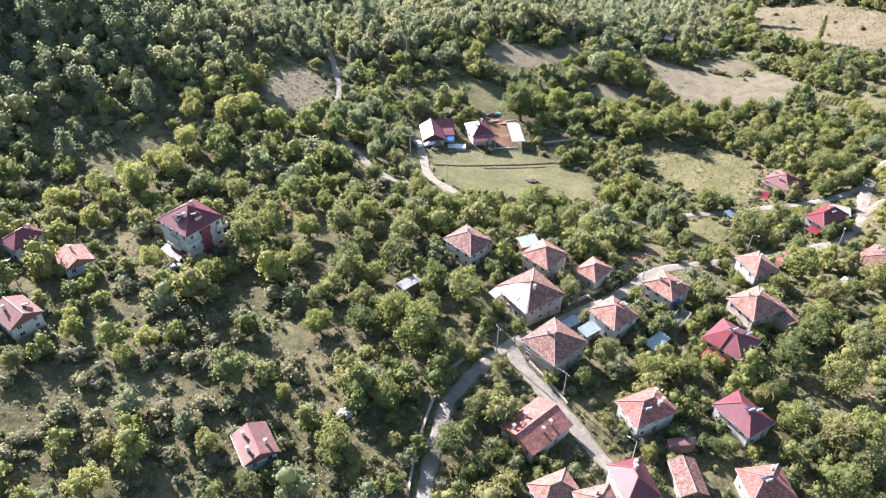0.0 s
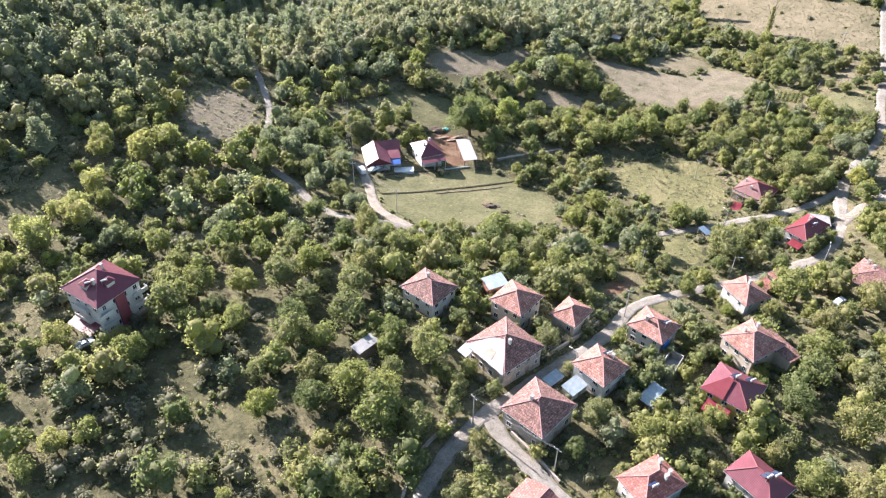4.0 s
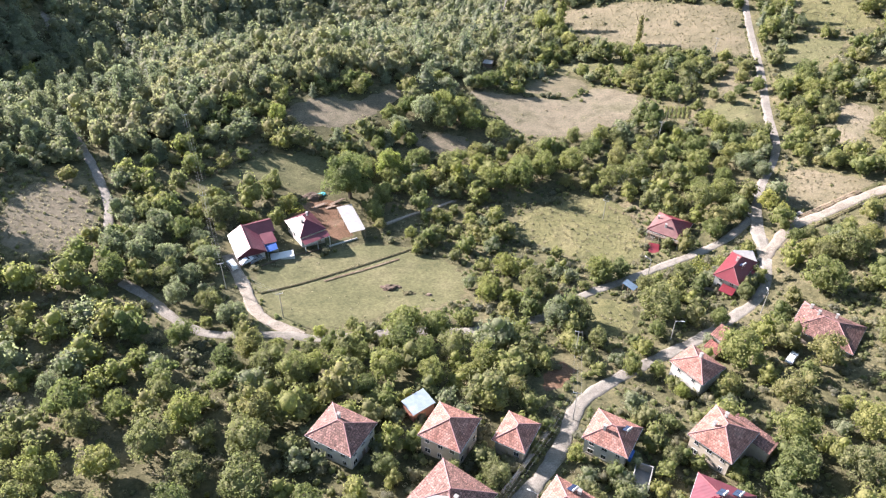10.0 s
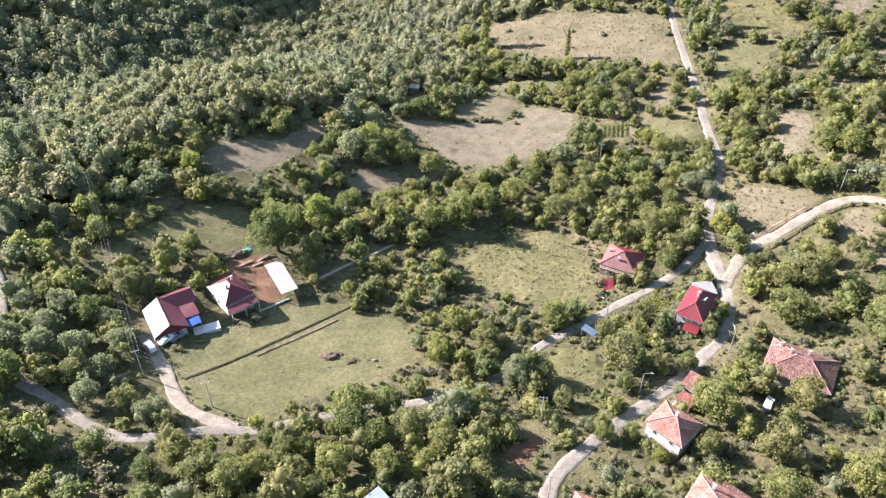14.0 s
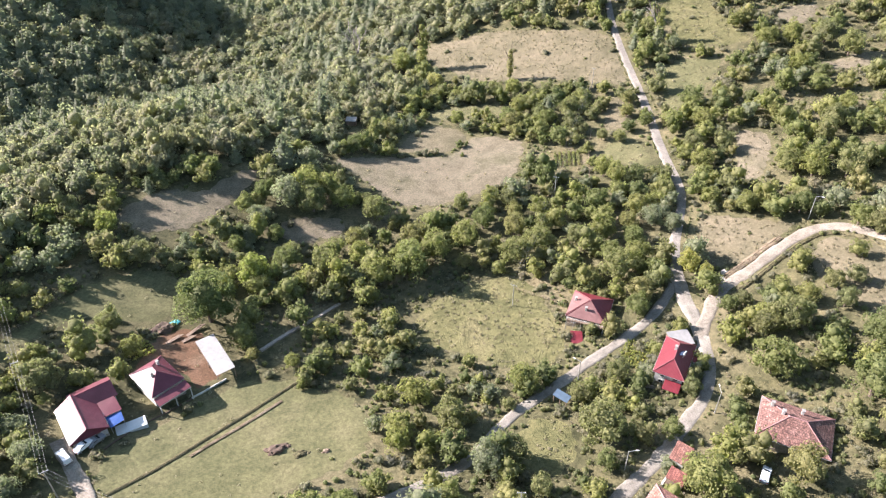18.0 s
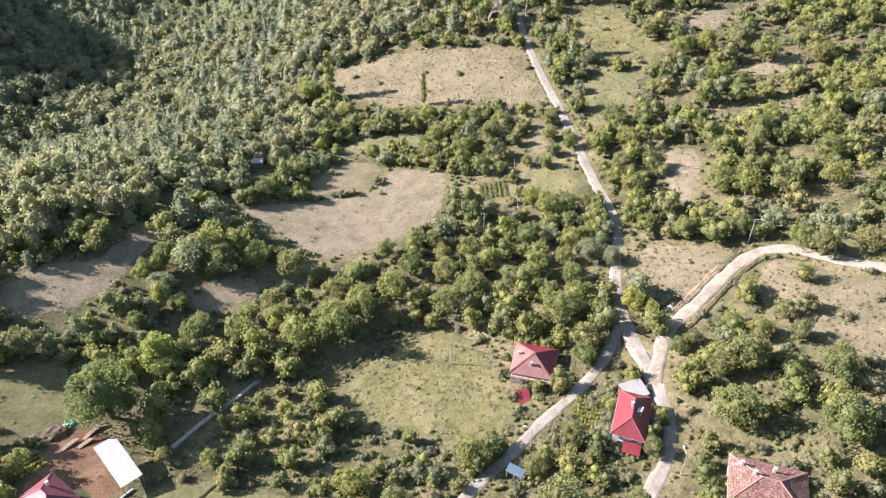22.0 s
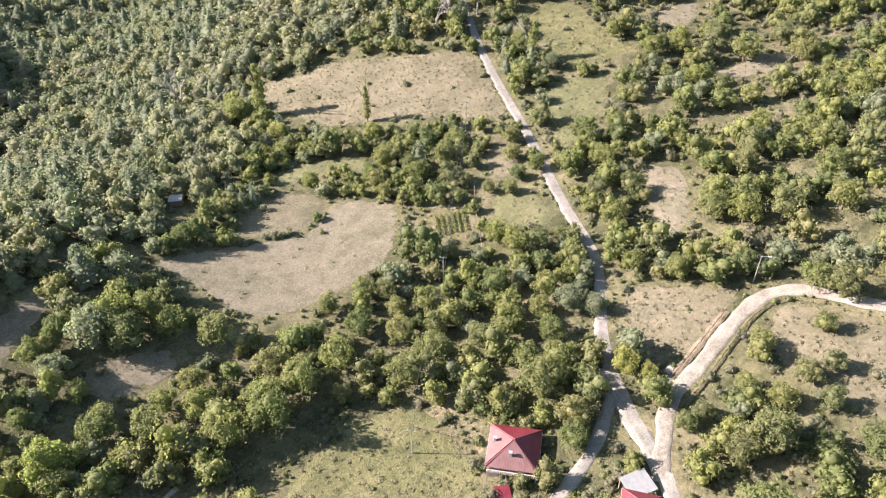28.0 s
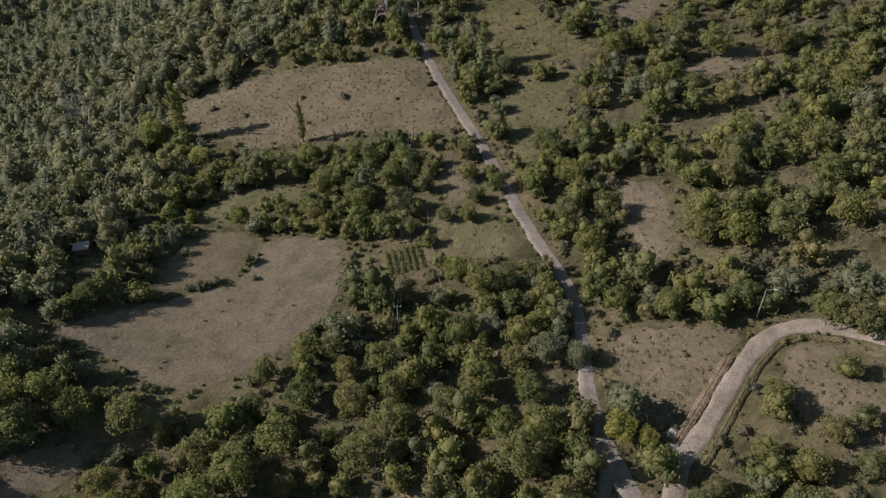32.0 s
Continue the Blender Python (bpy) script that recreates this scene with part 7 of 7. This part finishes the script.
plants = []
for spacing, lo, hi, share, odds in ((8.8, 3.9, 5.7, 1.0, 0.92), (7.6, 3.0, 5.0, 1.0, 0.76), (4.7, 1.9, 3.2, 0.95, 0.66), (2.6, 0.6, 1.6, 0.9, 0.6)):
    x, y = scatter(VIEW, spacing)
    ok = free_of(x, y, 0.3 if lo > 2.5 else 0.0)
    x, y = x[ok], y[ok]
    scrub, hill, orch, pine, vill, gold = zones(x, y)
    far, deep = y > 420, inside(x, y, DEEP)
    g1, g2, u = gaps(x, y, 9.0, 0.7), gaps(x, y, 17.0, 2.2), rng.uniform(0, 1, len(x))
    keep = (u < odds) & (deep | (lo < 3.5))
    if lo > 2.5:
        keep &= ~(scrub & ((g1 < 0.45) | (u > 0.35))) & ~orch & ~(hill & ((g1 < -0.35) | (u > 0.68))) & ~(vill & (u > 0.3)) & (g2 > -1.05)
    elif lo > 1.5:
        keep &= ~(scrub & ((g1 < -0.35) | (u > 0.62))) & ~(hill & ((g1 < -0.65) | (u > 0.72))) & ~(orch & (u > 0.12)) & ~(vill & (u > 0.5)) & (g2 > -1.0)
    else:
        for glade in GLADES:
            keep &= ~(inside(x, y, glade) & (u > 0.16))
        keep &= ~(inside(x, y, ROUGH) & (u > 0.33)) & ~(far & (u > 0.06)) & ~((y > 330) & (u > 0.25)) & ~(scrub & (g1 < -0.6)) & ~(hill & (g1 < -0.6)) & ~(orch & (u > 0.16))
    keep &= ~(far & (y > 560) & (u > 0.55 * odds)) & ~(deep & (lo < 1.5) & (u > 0.12))
    if lo > 1.5:
        keep &= ~(inside(x, y, EAST_YARD) & (u > 0.3)) & ~(shades_slope(x, y) & (u > 0.12))
        for glade in GLADES:
            keep &= ~inside(x, y, glade)
    brush, open_, plots, grove = inside(x, y, BRUSH), inside(x, y, ROUGH), inside(x, y, GARDENS), inside(x, y, WALNUTS)
    if lo > 2.5:
        keep &= in_sight(x, y) & ~(shades_field(x, y) & (u > 0.2)) & ~(grove & (u > 0.36)) & ~(brush & (u > 0.3)) & ~(open_ & (u > 0.1)) & ~(plots & (u > 0.2))
    elif lo > 1.5:
        keep &= in_sight(x, y, (2.5, 4.5, 7.0)) & ~(shades_field(x, y) & (u > 0.35)) & ~(grove & (u > 0.5)) & ~(open_ & ((g1 < -0.25) | (u > 0.55))) & ~(plots & (u > 0.3)) & ~(brush & ((g1 < -0.7) | (u > 0.76)))
    x, y, far = x[keep], y[keep], far[keep]
    r = rng.uniform(lo, hi, len(x)) * np.where(far, 1.1, 1.0)
    ok = clear_of(x, y, singles, share)
    if len(plants):
        cell = {}
        for px, py, pr in plants:
            cell.setdefault((int(px // 8), int(py // 8)), []).append((px, py, pr))
        for i in np.flatnonzero(ok):
            cx, cy = int(x[i] // 8), int(y[i] // 8)
            for a in (-1, 0, 1):
                for b in (-1, 0, 1):
                    for px, py, pr in cell.get((cx + a, cy + b), ()):
                        if (x[i] - px) ** 2 + (y[i] - py) ** 2 < (pr * share) ** 2:
                            ok[i] = False
    plants += list(zip(x[ok], y[ok], r[ok]))

# bushes along the field edges, and a few out in the rougher fields
for key, (outline, *_) in FIELDS.items():
    loop = rounded(outline, True)
    thin = 0.12 if key in ("yard", "soil_patch", "lawn", "corner_field", "orchard_slope", "glade", "woodland_field", "roadside_field", "upper_pasture", "verge_meadow", "verge_field") else 0.36
    for a, b in zip(loop, loop[1:] + loop[:1]):
        n = max(1, int(np.hypot(*(b - a)) / 1.5))
        for i in range(n):
            x, y = (a + (b - a) * i / n) + rng.normal(0, 1.1, 2)
            if rng.uniform() < thin and gaps(np.array([x]), np.array([y]), 5.0, 1.1)[0] > -0.45:
                if min(near_line(x, y, line) - width / 2 for line, width, *_ in ROADS.values()) > 1.0 and free_house(x, y):
                    plants.append((x, y, rng.choice([0.5, 0.7, 0.9, 1.2, 1.6]) * rng.uniform(0.8, 1.2)))
# weeds along the road edges
for line, width, *_ in ROADS.values():
    p = rounded(line, False, 2)
    for a, b in zip(p, p[1:]):
        n = max(1, int(np.hypot(*(b - a)) / 1.1))
        side = np.array((-(b - a)[1], (b - a)[0])) / (np.hypot(*(b - a)) + 1e-9)
        for i in range(n):
            for sgn in (-1, 1):
                if rng.uniform() < 0.5:
                    x, y = a + (b - a) * i / n + side * sgn * (width / 2 + rng.uniform(0.25, 1.1))
                    if min(near_line(x, y, other) - w / 2 for other, w, *_ in ROADS.values()) > 0.15 and y < 420:
                        plants.append((x, y, rng.uniform(0.3, 0.75)))
# shrubs and weeds against the house walls and in the gardens
def clear_road(x, y, pad):
    return min(near_line(x, y, line) - width / 2 for line, width, *_ in ROADS.values()) > pad


for cx, cy, t, hx, hy in HOUSES:
    if inside(cx, cy, FARMYARD) or cy > 300:
        continue
    for _ in range(int((hx + hy) * 2.0)):
        side, along, off = rng.integers(0, 4), rng.uniform(-1, 1), rng.uniform(0.5, 2.6)
        a, b = ((hx + off) * (1 if side else -1), along * hy) if side < 2 else (along * hx, (hy + off) * (1 if side == 2 else -1))
        x, y = cx + a * math.cos(t) - b * math.sin(t), cy + a * math.sin(t) + b * math.cos(t)
        if clear_road(x, y, 0.8) and not any(abs((x - ox) * math.cos(q) + (y - oy) * math.sin(q)) < px + 0.3 and abs((y - oy) * math.cos(q) - (x - ox) * math.sin(q)) < py + 0.3 for ox, oy, q, px, py in HOUSES):
            plants.append((x, y, rng.choice([0.7, 1.0, 1.3, 1.7, 2.1])))
for zone, gap, odds in ((GARDENS, 1.7, 0.55), (ROUGH, 2.2, 0.4), ([(8, 112), (90, 112), (112, 160), (60, 160), (20, 130)], 1.9, 0.4), ([(132, 160), (165, 160), (165, 205), (142, 200)], 1.9, 0.45)):
    ax, ay = scatter(zone, gap)
    thick = free_of(ax, ay) & (rng.uniform(0, 1, len(ax)) < odds * (1 + 0.6 * gaps(ax, ay, 4.5, 1.9)))
    plants += [(x, y, rng.choice([0.5, 0.7, 0.9, 1.2]) * rng.uniform(0.8, 1.2)) for x, y in zip(ax[thick], ay[thick])]
HEDGES = [
    [(267.3, 300.8), (256.9, 298.7), (245.3, 293.3), (234.2, 288.1), (223.0, 281.6)], [(216.0, 280.1), (212.7, 270.0), (204.9, 258.9), (194.4, 254.7)],
    [(182.4, 247.4), (184.0, 237.8), (190.3, 227.6), (195.0, 219.8)], [(280.3, 338.9), (279.3, 322.7), (281.5, 307.7), (281.0, 296.0)],
    [(160.0, 344.6), (163.4, 334.6), (173.3, 330.6)], [(178.0, 350.0), (187.0, 343.0), (196.5, 340.0), (203.1, 332.4)],
]
for line in HEDGES:
    for (x1, y1), (x2, y2) in zip(line, line[1:]):
        n = int(math.hypot(x2 - x1, y2 - y1) / 2.0)
        for i in range(n):
            plants.append((x1 + (x2 - x1) * i / n + rng.normal(0, 0.6), y1 + (y2 - y1) * i / n + rng.normal(0, 0.6), rng.uniform(1.5, 2.7)))
for x, y, r in FIELD_BUSHES + ROUGH_BUSHES:
    plants.append((x, y, r))

P = np.array(plants)
X, Y, R = P[:, 0], P[:, 1], P[:, 2]
scrub, hill, orch, pine, vill, gold = zones(X, Y)
w, u = rng.uniform(0, 1, len(X)), rng.uniform(0, 1, len(X))
is_pine = (pine & (w < 0.46 + 0.3 * np.sin(X / 31.0 + 1.0) * np.sin(Y / 37.0)) & (R > 1.7)) | (~vill & ~hill & ~scrub & ~orch & (Y > 300) & (w < 0.12) & (R > 1.9))
is_shrub = ~is_pine & ((R < 1.9) | (inside(X, Y, BRUSH) & (R < 2.9) & (u < 0.6)) | (scrub & (R < 3.0)) | orch | (hill & (R < 2.6)))
is_gold = gold & ~is_pine & ~is_shrub & (u < 0.6)
is_grey = ~is_pine & ~is_shrub & ~is_gold & (u < 0.14)
is_tree = ~is_pine & ~is_shrub & ~is_gold & ~is_grey
# the village's own larger trees stand as single trees
room = max(0, 300 - len(singles))
own = np.flatnonzero(is_tree & (R > 2.3) & (Y < 215) & (X > -40) & (X < 165))
own = own[np.argsort(-R[own])][:room]
for i in own:
    plant(BROAD, X[i], Y[i], R[i], rng.uniform(1.0, 1.35))
is_tree[own] = False
own = np.flatnonzero(is_pine & (R > 2.6) & (X > -110) & (X < 60) & (Y < 400))
own = own[np.argsort(-R[own])][:130]
for i in own:
    plant(PINE, X[i], Y[i], R[i] * 1.1, rng.uniform(0.65, 0.95))
is_pine[own] = False


def grow(name, label, category, sel, shapes, t0, t1, material, sink=0.0, fat=1.0):
    n = int(sel.sum())
    if n:
        mass(name, label, category, shapes, X[sel], Y[sel], R[sel] * fat, rng.uniform(t0, t1, n), material, sink)


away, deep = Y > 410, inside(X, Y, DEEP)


grow("pine_forest", "dense dark pine forest over the gorge and slopes", "forest", is_pine & ~away, CONES, 0.65, 0.95, M_NEEDLE, fat=1.1)
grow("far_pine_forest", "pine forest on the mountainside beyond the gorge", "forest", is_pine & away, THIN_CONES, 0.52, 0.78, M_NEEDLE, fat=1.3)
grow("broadleaf_wood", "dense broadleaf wood in late-summer green", "forest", is_tree & ~away & ~deep, SMALL, 0.9, 1.35, M_LEAF, 0.05)
grow("valley_wood", "broadleaf trees among the valley pines, leaf colour paled for haze", "forest", is_tree & ~away & deep, SMALL, 0.95, 1.4, M_HAZELEAF, 0.05)
grow("far_broadleaf_wood", "broadleaf trees on the far slopes", "forest", is_tree & away, THIN, 0.85, 1.2, M_HAZELEAF, 0.05, 1.1)
grow("grey_wood", "paler grey-green trees scattered through the wood", "forest", is_grey, SMALL, 0.85, 1.2, M_GREY, 0.05)
grow("scrub", "olive-green scrub and low bushes on dry grass", "bushes", is_shrub & (R >= 1.35), BUSHY, 0.8, 1.25, M_SCRUB, 0.1)
grow("undergrowth", "knee-high brambles and weeds between the bushes", "bushes", is_shrub & (R < 1.35), TINY, 0.7, 1.2, M_WEED, 0.1)
grow("golden_thicket", "yellow-green thicket of young trees", "bushes", is_gold, SMALL, 0.8, 1.1, M_GOLD, 0.05)

# tufts of dry grass and weeds on open ground
TUFT = [crown_shape("bush", 22, 0.42) for _ in range(5)]
TUFT = [(co[: len(q) * 3], q, np.zeros((0, 3), int)) for co, q, t in TUFT]
tx, ty = scatter(VIEW, 2.3)
sel = (ty < 440) & (near_line(tx, ty, ROADS["village_road"][0]) > 3)
for line, width, *_ in ROADS.values():
    sel &= near_line(tx, ty, line) > width / 2 + 0.5
for cx, cy, t, hx, hy in HOUSES:
    a, b = (tx - cx) * math.cos(t) + (ty - cy) * math.sin(t), -(tx - cx) * math.sin(t) + (ty - cy) * math.cos(t)
    sel &= ~((np.abs(a) < hx + 0.3) & (np.abs(b) < hy + 0.3))
mown = np.zeros(len(tx), bool)
for key in ("lawn", "paddock", "yard", "tan_field", "grass_field", "soil_patch", "glade", "woodland_field"):
    mown |= inside(tx, ty, FIELDS[key][0])
wild = ~free_of(tx, ty, -1.0)
open_ground = sel & (inside(tx, ty, SCRUB_SLOPE) | inside(tx, ty, HILLSIDE) | inside(tx, ty, ORCHARD) | inside(tx, ty, ROUGH) | inside(tx, ty, GARDENS) | inside(tx, ty, BRUSH) | inside(tx, ty, VILLAGE) | wild) & (rng.uniform(0, 1, len(tx)) < np.where(mown, 0.07, 0.6))
tx, ty = tx[open_ground], ty[open_ground]
for key, gap in (("meadow", 1.9), ("hilltop_field", 2.0), ("slope_field", 1.5), ("upper_pasture", 1.9), ("verge_meadow", 1.9), ("corner_field", 2.0), ("orchard_slope", 2.0)):
    ax, ay = scatter(FIELDS[key][0], gap)
    few = rng.uniform(0, 1, len(ax)) < np.clip(0.45 + 0.4 * gaps(ax, ay, 3.5, 0.4), 0.05, 0.95)
    tx, ty = np.r_[tx, ax[few]], np.r_[ty, ay[few]]
mass("grass_tufts", "tufts of dry grass and weeds on open ground", "grass", TUFT, tx, ty, rng.uniform(0.22, 0.6, len(tx)), rng.uniform(0.4, 0.75, len(tx)), M_TUFT, -0.25)
